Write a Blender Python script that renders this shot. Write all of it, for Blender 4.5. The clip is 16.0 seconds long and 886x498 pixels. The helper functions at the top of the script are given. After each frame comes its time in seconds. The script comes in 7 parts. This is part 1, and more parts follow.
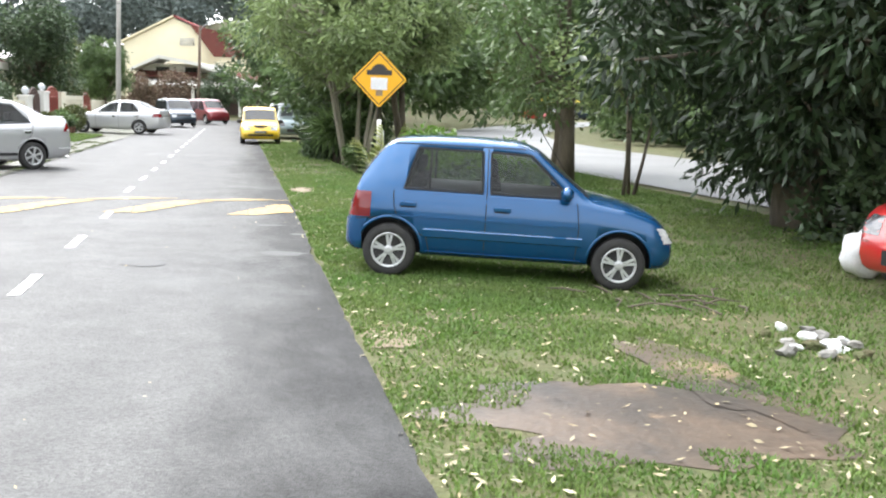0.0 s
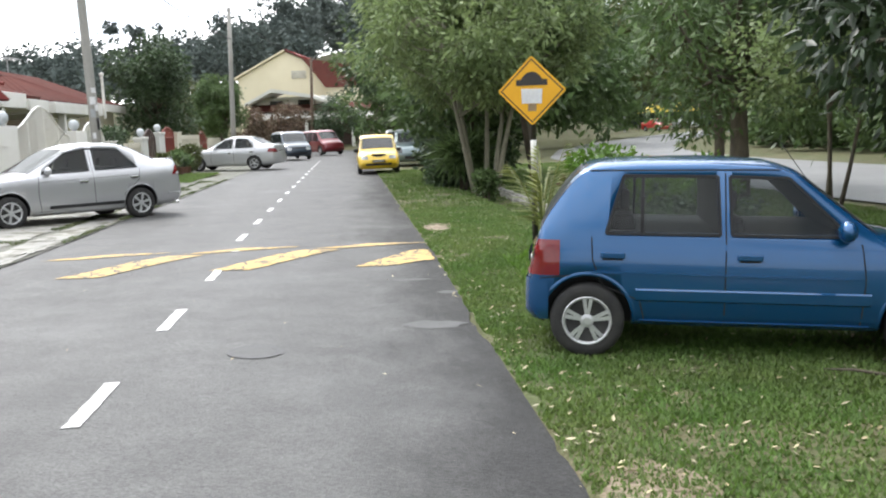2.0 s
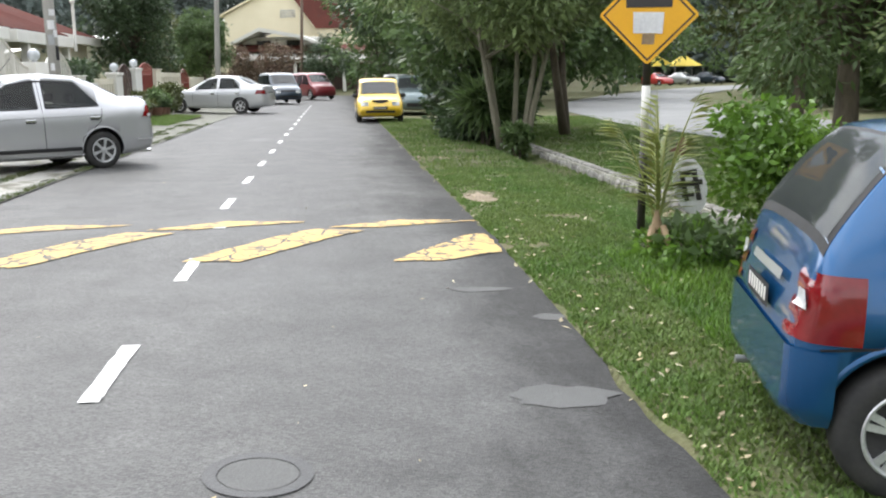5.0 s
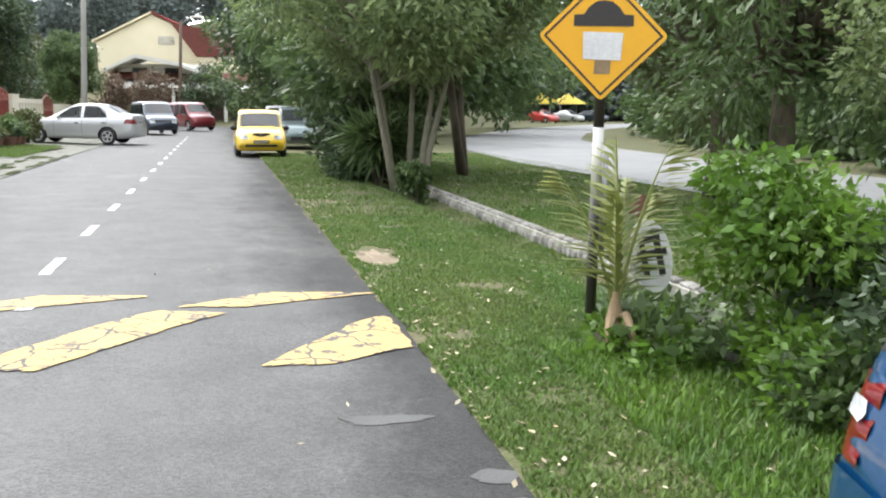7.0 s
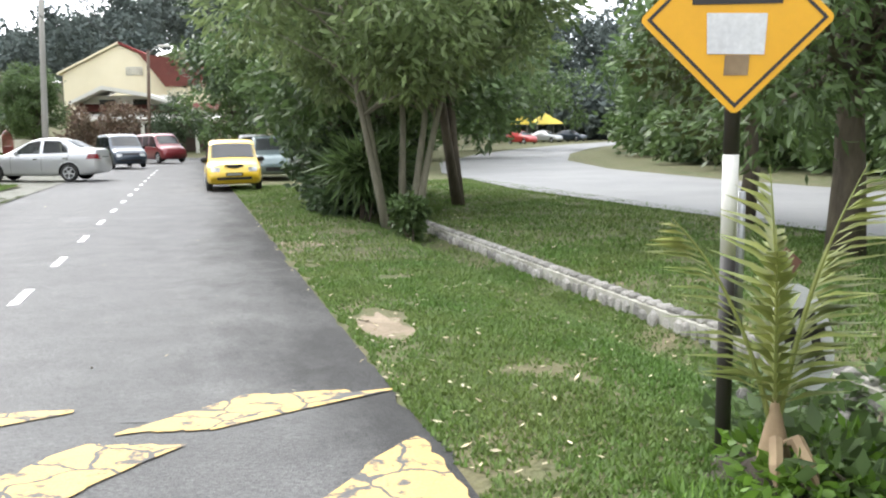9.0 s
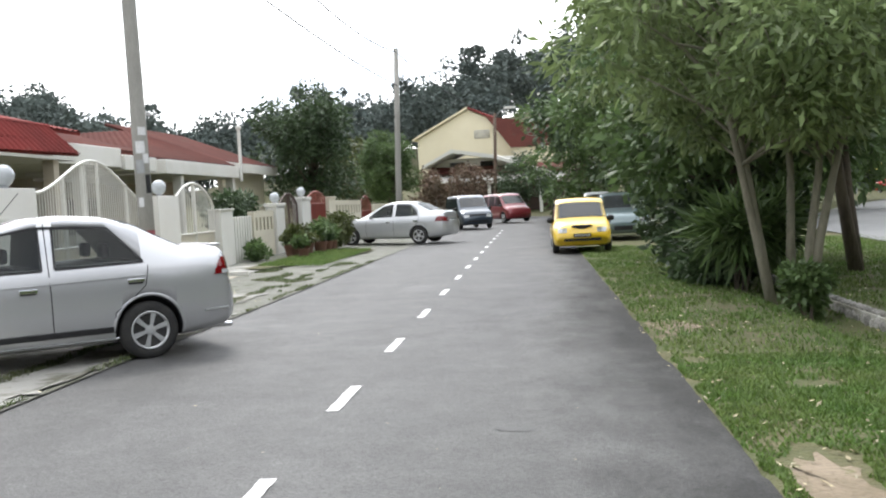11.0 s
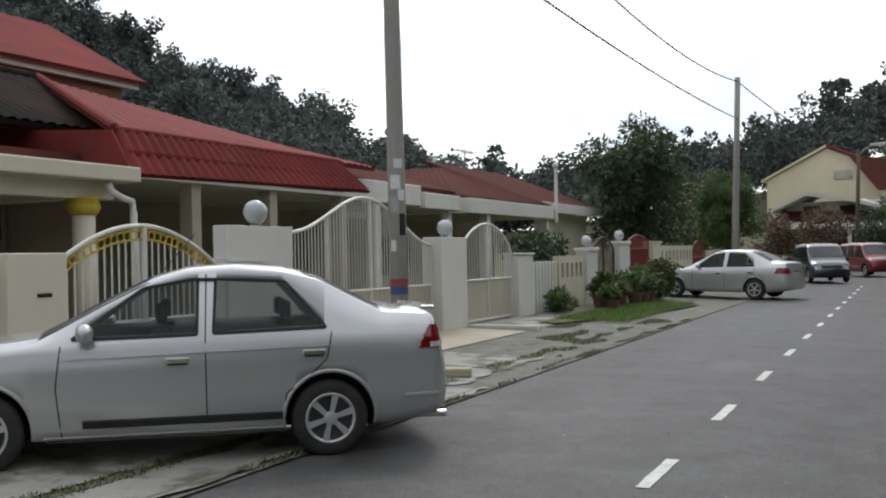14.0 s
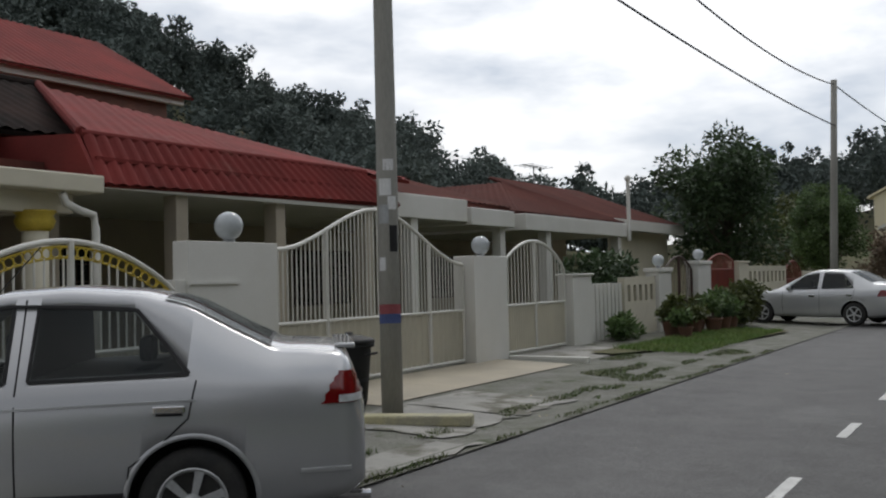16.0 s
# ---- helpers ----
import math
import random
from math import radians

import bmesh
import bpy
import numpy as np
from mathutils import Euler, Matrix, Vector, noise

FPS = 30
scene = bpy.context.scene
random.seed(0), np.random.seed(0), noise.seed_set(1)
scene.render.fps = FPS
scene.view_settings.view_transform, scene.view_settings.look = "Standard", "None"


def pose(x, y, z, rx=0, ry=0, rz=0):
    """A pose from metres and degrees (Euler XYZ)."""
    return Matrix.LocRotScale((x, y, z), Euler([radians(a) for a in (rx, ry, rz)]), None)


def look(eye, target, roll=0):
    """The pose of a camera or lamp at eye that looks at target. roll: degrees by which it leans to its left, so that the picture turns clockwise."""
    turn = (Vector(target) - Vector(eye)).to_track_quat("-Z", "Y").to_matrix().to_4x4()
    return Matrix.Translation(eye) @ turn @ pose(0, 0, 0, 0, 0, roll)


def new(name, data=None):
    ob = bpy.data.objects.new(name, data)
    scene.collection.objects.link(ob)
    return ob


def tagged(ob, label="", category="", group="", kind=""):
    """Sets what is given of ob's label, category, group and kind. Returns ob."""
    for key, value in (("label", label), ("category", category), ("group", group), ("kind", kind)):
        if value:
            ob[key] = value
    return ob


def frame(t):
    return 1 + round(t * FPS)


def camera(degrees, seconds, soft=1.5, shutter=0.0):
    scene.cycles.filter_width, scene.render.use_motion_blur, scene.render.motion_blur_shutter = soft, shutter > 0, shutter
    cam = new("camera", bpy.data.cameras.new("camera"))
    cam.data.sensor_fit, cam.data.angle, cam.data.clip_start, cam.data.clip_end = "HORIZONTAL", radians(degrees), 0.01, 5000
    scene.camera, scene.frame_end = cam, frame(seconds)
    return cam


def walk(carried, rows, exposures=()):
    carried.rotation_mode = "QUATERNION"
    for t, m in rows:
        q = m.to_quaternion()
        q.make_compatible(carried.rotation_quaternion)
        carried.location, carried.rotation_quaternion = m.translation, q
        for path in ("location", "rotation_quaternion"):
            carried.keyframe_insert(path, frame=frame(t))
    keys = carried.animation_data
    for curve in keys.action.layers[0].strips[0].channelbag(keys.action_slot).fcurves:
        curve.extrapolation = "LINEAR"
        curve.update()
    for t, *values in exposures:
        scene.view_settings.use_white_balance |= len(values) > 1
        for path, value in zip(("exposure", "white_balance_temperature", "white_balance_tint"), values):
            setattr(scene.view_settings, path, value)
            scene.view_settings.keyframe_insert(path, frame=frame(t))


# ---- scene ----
cam = camera(50.2, 16.0, soft=2.1)
PATH = [
    (0, (0.945, 3.53, 1.479), (0.775, 5.501, 1.181), 1.0),
    (0.5, (0.705, 4.271, 1.485), (0.474, 6.25, 1.323), 0.4),
    (1, (0.45, 5.028, 1.475), (0.143, 6.998, 1.319), -0.9),
    (1.5, (0.22, 5.525, 1.46), (-0.143, 7.48, 1.248), -2.0),
    (2, (0.018, 6.006, 1.462), (-0.391, 7.947, 1.209), -2.6),
    (2.5, (-0.223, 6.558, 1.449), (-0.677, 8.485, 1.168), -3.1),
    (3, (-0.461, 7.074, 1.444), (-0.969, 8.987, 1.157), -3.2),
    (3.2, (-0.555, 7.262, 1.445), (-1.078, 9.172, 1.161), -3.1),
    (5.3, (-1.449, 9.392, 1.374), (-1.792, 11.327, 1.003), -0.6),
    (5.5, (-1.496, 9.629, 1.391), (-1.822, 11.566, 1.016), -0.6),
    (6, (-1.606, 10.134, 1.375), (-1.877, 12.084, 1.021), 0.0),
    (6.5, (-1.677, 10.526, 1.381), (-1.873, 12.491, 1.067), 0.3),
    (7, (-1.766, 11.051, 1.382), (-1.901, 13.025, 1.091), 0.5),
    (7.5, (-1.835, 11.58, 1.389), (-1.911, 13.555, 1.083), 0.3),
    (8, (-1.944, 12.108, 1.39), (-1.969, 14.088, 1.104), -0.2),
    (8.2, (-2.012, 12.337, 1.391), (-2.028, 14.318, 1.116), -0.2),
    (10.3, (-2.731, 14.273, 1.442), (-3.193, 16.212, 1.28), -3.1),
    (10.5, (-2.812, 14.547, 1.451), (-3.355, 16.467, 1.308), -3.0),
    (11, (-2.992, 15.151, 1.435), (-3.768, 16.991, 1.335), -3.0),
    (11.4, (-3.426, 15.836, 1.424), (-4.422, 17.569, 1.373), -2.5),
    (11.5, (-3.428, 16.056, 1.413), (-4.498, 17.745, 1.367), -2.6),
    (12, (-3.372, 16.337, 1.429), (-4.761, 17.775, 1.378), -4.3),
    (12.5, (-3.303, 16.58, 1.498), (-4.844, 17.852, 1.423), -6.3),
    (13, (-3.426, 16.976, 1.527), (-4.903, 18.32, 1.413), -3.5),
    (13.5, (-3.548, 17.415, 1.534), (-4.965, 18.825, 1.454), -1.9),
    (14, (-3.808, 18.056, 1.526), (-5.181, 19.511, 1.539), -1.2),
    (14.5, (-4.064, 18.688, 1.522), (-5.431, 20.147, 1.583), -1.5),
    (15, (-4.219, 19.258, 1.506), (-5.602, 20.698, 1.616), -1.0),
    (15.5, (-4.43, 19.817, 1.512), (-5.853, 21.217, 1.622), -1.0),
    (16, (-4.605, 20.372, 1.474), (-6.116, 21.681, 1.54), -1.4),
]
EXPOSURES = [(0, 1.72), (1, 1.35), (3, 1.04), (5.5, 1.17), (8, 1.42), (10.5, 1.22), (11.2, 0.8), (12, 0.25), (12.5, 0.1), (13.5, 0.02), (14.5, -0.43), (16, -0.72)]
walk(cam, [(t, look(eye, target, roll)) for t, eye, target, roll in PATH], EXPOSURES)

# ---- light ----
SUN_AZ, SUN_EL = -35.0, 48.0   # degrees from +y towards +x, and above the horizon
SUN_DIR = (math.sin(radians(SUN_AZ)) * math.cos(radians(SUN_EL)), math.cos(radians(SUN_AZ)) * math.cos(radians(SUN_EL)), math.sin(radians(SUN_EL)))
world = bpy.data.worlds.new("overcast_sky")
scene.world = world
world.use_nodes = True
wn, wl = world.node_tree.nodes, world.node_tree.links
wn.clear()
w_out = wn.new("ShaderNodeOutputWorld")
w_bg = wn.new("ShaderNodeBackground")
w_sky = wn.new("ShaderNodeTexSky")
w_sky.sky_type = "NISHITA"
w_sky.sun_disc = False
w_sky.sun_elevation, w_sky.sun_rotation = radians(SUN_EL), radians(SUN_AZ)
w_scale = wn.new("ShaderNodeVectorMath")
w_scale.operation = "SCALE"
w_scale.inputs["Scale"].default_value = 0.10
wl.new(w_sky.outputs[0], w_scale.inputs[0])
w_tc = wn.new("ShaderNodeTexCoord")
w_map = wn.new("ShaderNodeMapping")
w_map.inputs["Scale"].default_value = (1.6, 1.6, 5.0)
w_noise = wn.new("ShaderNodeTexNoise")
w_noise.inputs["Scale"].default_value = 1.7
w_noise.inputs["Detail"].default_value = 7
w_noise.inputs["Roughness"].default_value = 0.55
wl.new(w_tc.outputs["Generated"], w_map.inputs[0])
wl.new(w_map.outputs[0], w_noise.inputs[0])
w_ramp = wn.new("ShaderNodeValToRGB")
w_ramp.color_ramp.elements[0].position = 0.36
w_ramp.color_ramp.elements[0].color = (0.50, 0.56, 0.65, 1)
w_ramp.color_ramp.elements[1].position = 0.54
w_ramp.color_ramp.elements[1].color = (1.0, 1.01, 1.03, 1)
wl.new(w_noise.outputs[0], w_ramp.inputs[0])
w_dot = wn.new("ShaderNodeVectorMath")   # thinner, brighter cloud towards the sun
w_dot.operation = "DOT_PRODUCT"
w_dot.inputs[1].default_value = SUN_DIR
wl.new(w_tc.outputs["Generated"], w_dot.inputs[0])
w_glow = wn.new("ShaderNodeMapRange")
w_glow.inputs[1].default_value, w_glow.inputs[2].default_value = -0.1, 0.95
w_glow.inputs[3].default_value, w_glow.inputs[4].default_value = 0.75, 2.1
wl.new(w_dot.outputs["Value"], w_glow.inputs[0])
w_cloud = wn.new("ShaderNodeVectorMath")
w_cloud.operation = "SCALE"
wl.new(w_ramp.outputs[0], w_cloud.inputs[0])
wl.new(w_glow.outputs[0], w_cloud.inputs["Scale"])
w_mix = wn.new("ShaderNodeMix")
w_mix.data_type = "RGBA"
w_mix.inputs[0].default_value = 0.88
wl.new(w_scale.outputs[0], w_mix.inputs[6])
wl.new(w_cloud.outputs[0], w_mix.inputs[7])
wl.new(w_mix.outputs[2], w_bg.inputs[0])
w_bg.inputs[1].default_value = 1.0
wl.new(w_bg.outputs[0], w_out.inputs[0])

sun_data = bpy.data.lights.new("sun", "SUN")
sun_data.energy, sun_data.angle, sun_data.color = 0.8, radians(14), (1.0, 0.96, 0.9)
sun = new("sun", sun_data)
sun.matrix_world = look(Vector(SUN_DIR) * 60, (0, 0, 0))


# ---- materials ----
def rgba(c):
    return (c[0], c[1], c[2], 1.0)


def mat(name, col, col2=None, rough=0.6, metal=0.0, scale=2.0, fine=40.0, bump=0.15, amount=0.5, spec=0.5, coat=0.0, rand=0.0,
        island=0.0, grime=None, grime_scale=0.7, grime_at=0.55, see=0.0, stretch=None, relief=0.01):
    """A procedural surface: two colours in coarse patches, fine grain, relief, and optional grime with a shape of its own."""
    m = bpy.data.materials.new(name)
    m.use_nodes = True
    n, k = m.node_tree.nodes, m.node_tree.links
    p = n["Principled BSDF"]
    col2 = col2 or tuple(v * 0.8 for v in col)
    tc = n.new("ShaderNodeTexCoord")
    src = tc.outputs["Object"]
    if stretch:
        mp = n.new("ShaderNodeMapping")
        mp.inputs["Scale"].default_value = stretch
        k.new(src, mp.inputs[0])
        src = mp.outputs[0]
    a = n.new("ShaderNodeTexNoise")
    a.inputs["Scale"].default_value, a.inputs["Detail"].default_value, a.inputs["Roughness"].default_value = scale, 6, 0.6
    b = n.new("ShaderNodeTexNoise")
    b.inputs["Scale"].default_value, b.inputs["Detail"].default_value = fine, 4
    k.new(src, a.inputs[0])
    k.new(src, b.inputs[0])
    ramp = n.new("ShaderNodeMapRange")
    ramp.inputs[1].default_value, ramp.inputs[2].default_value = 0.38, 0.62
    k.new(a.outputs[0], ramp.inputs[0])
    mix = n.new("ShaderNodeMix")
    mix.data_type = "RGBA"
    mix.inputs[6].default_value, mix.inputs[7].default_value = rgba(col), rgba(col2)
    k.new(ramp.outputs[0], mix.inputs[0])
    out = mix.outputs[2]
    if grime:
        g = n.new("ShaderNodeTexNoise")
        g.inputs["Scale"].default_value, g.inputs["Detail"].default_value, g.inputs["Roughness"].default_value = grime_scale, 8, 0.65
        k.new(src, g.inputs[0])
        gr = n.new("ShaderNodeMapRange")
        gr.inputs[1].default_value, gr.inputs[2].default_value = grime_at, grime_at + 0.09
        k.new(g.outputs[0], gr.inputs[0])
        gm = n.new("ShaderNodeMix")
        gm.data_type = "RGBA"
        gm.inputs[7].default_value = rgba(grime)
        k.new(gr.outputs[0], gm.inputs[0])
        k.new(out, gm.inputs[6])
        out = gm.outputs[2]
    val = n.new("ShaderNodeMath")
    val.operation = "MULTIPLY_ADD"
    val.inputs[1].default_value, val.inputs[2].default_value = amount, 1 - amount / 2
    k.new(b.outputs[0], val.inputs[0])
    fac = val.outputs[0]
    for on, source, sock in ((rand, "ShaderNodeObjectInfo", "Random"), (island, "ShaderNodeNewGeometry", "Random Per Island")):
        if on:
            o = n.new(source)
            r = n.new("ShaderNodeMath")
            r.operation = "MULTIPLY_ADD"
            r.inputs[1].default_value, r.inputs[2].default_value = on, 1 - on / 2
            k.new(o.outputs[sock], r.inputs[0])
            t = n.new("ShaderNodeMath")
            t.operation = "MULTIPLY"
            k.new(fac, t.inputs[0])
            k.new(r.outputs[0], t.inputs[1])
            fac = t.outputs[0]
    sc = n.new("ShaderNodeVectorMath")
    sc.operation = "SCALE"
    k.new(out, sc.inputs[0])
    k.new(fac, sc.inputs["Scale"])
    k.new(sc.outputs[0], p.inputs["Base Color"])
    p.inputs["Roughness"].default_value = rough
    p.inputs["Metallic"].default_value = metal
    p.inputs["Specular IOR Level"].default_value = spec
    p.inputs["Coat Weight"].default_value = coat
    p.inputs["Coat Roughness"].default_value = 0.06
    if bump:
        bp = n.new("ShaderNodeBump")
        bp.inputs["Strength"].default_value = bump
        bp.inputs["Distance"].default_value = relief
        k.new(b.outputs[0], bp.inputs["Height"])
        k.new(bp.outputs[0], p.inputs["Normal"])
    if see:
        tr = n.new("ShaderNodeBsdfTranslucent")
        k.new(sc.outputs[0], tr.inputs[0])
        ms = n.new("ShaderNodeMixShader")
        ms.inputs[0].default_value = see
        k.new(p.outputs[0], ms.inputs[1])
        k.new(tr.outputs[0], ms.inputs[2])
        k.new(ms.outputs[0], n["Material Output"].inputs[0])
    return m


def glass(name, tint, clear=0.35, rough=0.03, through_tint=(0.75, 0.8, 0.8, 1)):
    """Car or window glass: a mirror-like coat over a tinted see-through pane."""
    m = bpy.data.materials.new(name)
    m.use_nodes = True
    n, k = m.node_tree.nodes, m.node_tree.links
    p = n["Principled BSDF"]
    p.inputs["Base Color"].default_value = rgba(tint)
    p.inputs["Roughness"].default_value = rough
    p.inputs["IOR"].default_value = 1.75
    tr = n.new("ShaderNodeBsdfTransparent")
    tr.inputs[0].default_value = through_tint
    ms = n.new("ShaderNodeMixShader")
    ms.inputs[0].default_value = clear
    k.new(p.outputs[0], ms.inputs[1])
    k.new(tr.outputs[0], ms.inputs[2])
    k.new(ms.outputs[0], n["Material Output"].inputs[0])
    return m


def asphalt(name):
    """Worn street asphalt: pale wheel-polished lanes, stone speckle, damp stains, and a darker open-textured right edge."""
    m = bpy.data.materials.new(name)
    m.use_nodes = True
    n, k = m.node_tree.nodes, m.node_tree.links
    p = n["Principled BSDF"]
    tc = n.new("ShaderNodeTexCoord")

    def tex(scale, detail=5, rough=0.6, stretch=None):
        t = n.new("ShaderNodeTexNoise")
        t.inputs["Scale"].default_value, t.inputs["Detail"].default_value, t.inputs["Roughness"].default_value = scale, detail, rough
        if stretch:
            mp = n.new("ShaderNodeMapping")
            mp.inputs["Scale"].default_value = stretch
            k.new(tc.outputs["Object"], mp.inputs[0])
            k.new(mp.outputs[0], t.inputs[0])
        else:
            k.new(tc.outputs["Object"], t.inputs[0])
        return t.outputs[0]

    def rng_(src, lo, hi, a=0.0, b=1.0):
        r = n.new("ShaderNodeMapRange")
        r.inputs[1].default_value, r.inputs[2].default_value, r.inputs[3].default_value, r.inputs[4].default_value = lo, hi, a, b
        k.new(src, r.inputs[0])
        return r.outputs[0]

    def op(kind, x, y):
        o = n.new("ShaderNodeMath")
        o.operation = kind
        for i, v in enumerate((x, y)):
            if isinstance(v, (int, float)):
                o.inputs[i].default_value = v
            else:
                k.new(v, o.inputs[i])
        return o.outputs[0]
    sep = n.new("ShaderNodeSeparateXYZ")
    k.new(tc.outputs["Object"], sep.inputs[0])
    edge = rng_(op("ADD", sep.outputs[0], op("MULTIPLY", op("SUBTRACT", tex(0.9, 7, 0.7, (1, 0.5, 1)), 0.5), 3.0)), 1.4, 2.3)
    stain = rng_(tex(0.5, 7, 0.65), 0.56, 0.66)
    lane = rng_(tex(0.6, 3, 0.5, (1.6, 0.15, 1)), 0.35, 0.65, 0.9, 1.12)
    vor = n.new("ShaderNodeTexVoronoi")
    vor.inputs["Scale"].default_value = 95
    k.new(tc.outputs["Object"], vor.inputs[0])
    stone = n.new("ShaderNodeSeparateColor")
    k.new(vor.outputs["Color"], stone.inputs[0])
    speck = rng_(stone.outputs[0], 0.0, 1.0, 0.62, 1.38)
    grain = op("MULTIPLY", rng_(tex(45, 4), 0.3, 0.7, 0.85, 1.15), rng_(tex(1.7, 8, 0.75), 0.36, 0.64, 0.74, 1.18))
    val = op("MULTIPLY", op("MULTIPLY", speck, grain), lane)
    val = op("MULTIPLY", val, op("SUBTRACT", 1.0, op("MULTIPLY", edge, 0.56)))
    val = op("MULTIPLY", val, op("SUBTRACT", 1.0, op("MULTIPLY", stain, 0.34)))
    sc = n.new("ShaderNodeVectorMath")
    sc.operation = "SCALE"
    sc.inputs[0].default_value = (0.078, 0.077, 0.0755)
    k.new(val, sc.inputs["Scale"])
    k.new(sc.outputs[0], p.inputs["Base Color"])
    k.new(rng_(stain, 0, 1, 0.66, 0.52), p.inputs["Roughness"])
    k.new(rng_(edge, 0, 1, 0.44, 0.2), p.inputs["Specular IOR Level"])
    bp = n.new("ShaderNodeBump")
    bp.inputs["Strength"].default_value, bp.inputs["Distance"].default_value = 0.55, 0.006
    k.new(vor.outputs["Distance"], bp.inputs["Height"])
    k.new(bp.outputs[0], p.inputs["Normal"])
    return m


ASPHALT = asphalt("asphalt")
ASPHALT_OLD = mat("asphalt_pale", (0.20, 0.20, 0.197), (0.165, 0.165, 0.165), rough=0.7, scale=0.4, fine=60, bump=0.3, amount=0.5)
CONCRETE = mat("concrete_apron", (0.34, 0.33, 0.30), (0.26, 0.255, 0.235), rough=0.8, scale=1.1, fine=55, bump=0.35, amount=0.5, grime=(0.115, 0.11, 0.08), grime_scale=1.3, grime_at=0.49)
CONCRETE_ROUGH = mat("broken_concrete", (0.21, 0.205, 0.185), (0.14, 0.145, 0.11), rough=0.9, scale=2.0, fine=30, bump=0.9, amount=0.8, grime=(0.07, 0.085, 0.04), grime_scale=1.6, grime_at=0.58, relief=0.03)
TERRAZZO = mat("beige_drive", (0.42, 0.37, 0.28), (0.36, 0.32, 0.25), rough=0.7, scale=1.0, fine=50, bump=0.2, amount=0.35)
KERB_YELLOW = mat("faded_yellow_kerb", (0.50, 0.46, 0.28), (0.36, 0.34, 0.25), rough=0.8, scale=4, fine=40, bump=0.3)
SOIL = mat("grassy_soil", (0.080, 0.095, 0.033), (0.115, 0.105, 0.05), rough=0.95, scale=1.2, fine=25, bump=1.0, amount=0.9, grime=(0.16, 0.13, 0.08), grime_scale=1.3, grime_at=0.58, relief=0.03)
MUD = mat("brown_mud", (0.12, 0.088, 0.064), (0.062, 0.052, 0.043), rough=0.45, scale=1.5, fine=18, bump=0.7, amount=0.7, grime=(0.24, 0.17, 0.11), grime_scale=1.4, grime_at=0.57)
LITTER = mat("leaf_litter", (0.11, 0.09, 0.05), (0.07, 0.085, 0.03), rough=0.95, scale=1.5, fine=20, bump=1.0, amount=0.9, relief=0.03)
BLADE = mat("grass_blade", (0.092, 0.174, 0.031), (0.138, 0.194, 0.050), rough=0.6, scale=0.8, fine=9, bump=0, amount=0.5, island=0.7, see=0.3)
DRYLEAF = mat("dry_leaf", (0.34, 0.27, 0.15), (0.45, 0.42, 0.30), rough=0.8, scale=2, fine=9, bump=0, island=0.8)
PAINT_WHITE = mat("road_paint_white", (0.68, 0.68, 0.66), (0.55, 0.55, 0.53), rough=0.6, scale=5, fine=70, bump=0.3, grime=(0.2, 0.2, 0.2), grime_scale=9, grime_at=0.58)
PAINT_YELLOW = mat("road_paint_yellow", (0.62, 0.41, 0.13), (0.50, 0.35, 0.14), rough=0.75, scale=3, fine=70, bump=0.5, amount=0.4, grime=(0.10, 0.095, 0.09), grime_scale=8.0, grime_at=0.53)


def cracked(m, scale, width, colour):
    """Breaks a paint film by a net of irregular cracks that show what lies under it."""
    n, k = m.node_tree.nodes, m.node_tree.links
    p = n["Principled BSDF"]
    src = p.inputs["Base Color"].links[0].from_socket
    tc = n.new("ShaderNodeTexCoord")
    wob = n.new("ShaderNodeTexNoise")
    wob.inputs["Scale"].default_value = 9
    k.new(tc.outputs["Object"], wob.inputs[0])
    mul = n.new("ShaderNodeVectorMath")
    mul.operation = "MULTIPLY_ADD"
    mul.inputs[1].default_value = (0.12, 0.12, 0.0)
    k.new(wob.outputs[1], mul.inputs[0])
    k.new(tc.outputs["Object"], mul.inputs[2])
    v = n.new("ShaderNodeTexVoronoi")
    v.feature = "DISTANCE_TO_EDGE"
    v.inputs["Scale"].default_value = scale
    k.new(mul.outputs[0], v.inputs["Vector"])
    r = n.new("ShaderNodeMapRange")
    r.inputs[1].default_value, r.inputs[2].default_value, r.inputs[3].default_value, r.inputs[4].default_value = width * 0.6, width, 1.0, 0.0
    k.new(v.outputs["Distance"], r.inputs[0])
    mix = n.new("ShaderNodeMix")
    mix.data_type = "RGBA"
    mix.inputs[7].default_value = rgba(colour)
    k.new(src, mix.inputs[6])
    k.new(r.outputs[0], mix.inputs[0])
    k.new(mix.outputs[2], p.inputs["Base Color"])


cracked(PAINT_YELLOW, 2.6, 0.028, (0.09, 0.088, 0.085))
WALL_CREAM = mat("cream_render", (0.66, 0.62, 0.50), (0.60, 0.56, 0.45), rough=0.75, scale=0.8, fine=50, bump=0.1, amount=0.15, grime=(0.50, 0.47, 0.38), grime_scale=1.1, grime_at=0.64)
WALL_WHITE = mat("white_render", (0.70, 0.69, 0.65), (0.64, 0.63, 0.58), rough=0.7, scale=0.8, fine=50, bump=0.1, amount=0.15, grime=(0.52, 0.51, 0.46), grime_scale=1.0, grime_at=0.65)
WALL_GREY = mat("grey_blue_render", (0.20, 0.225, 0.265), (0.17, 0.19, 0.225), rough=0.75, scale=1, fine=60, bump=0.12, amount=0.2)
WALL_DIM = mat("beige_house_wall", (0.42, 0.37, 0.29), (0.36, 0.32, 0.26), rough=0.8, scale=0.7, fine=40, bump=0.1, amount=0.2)
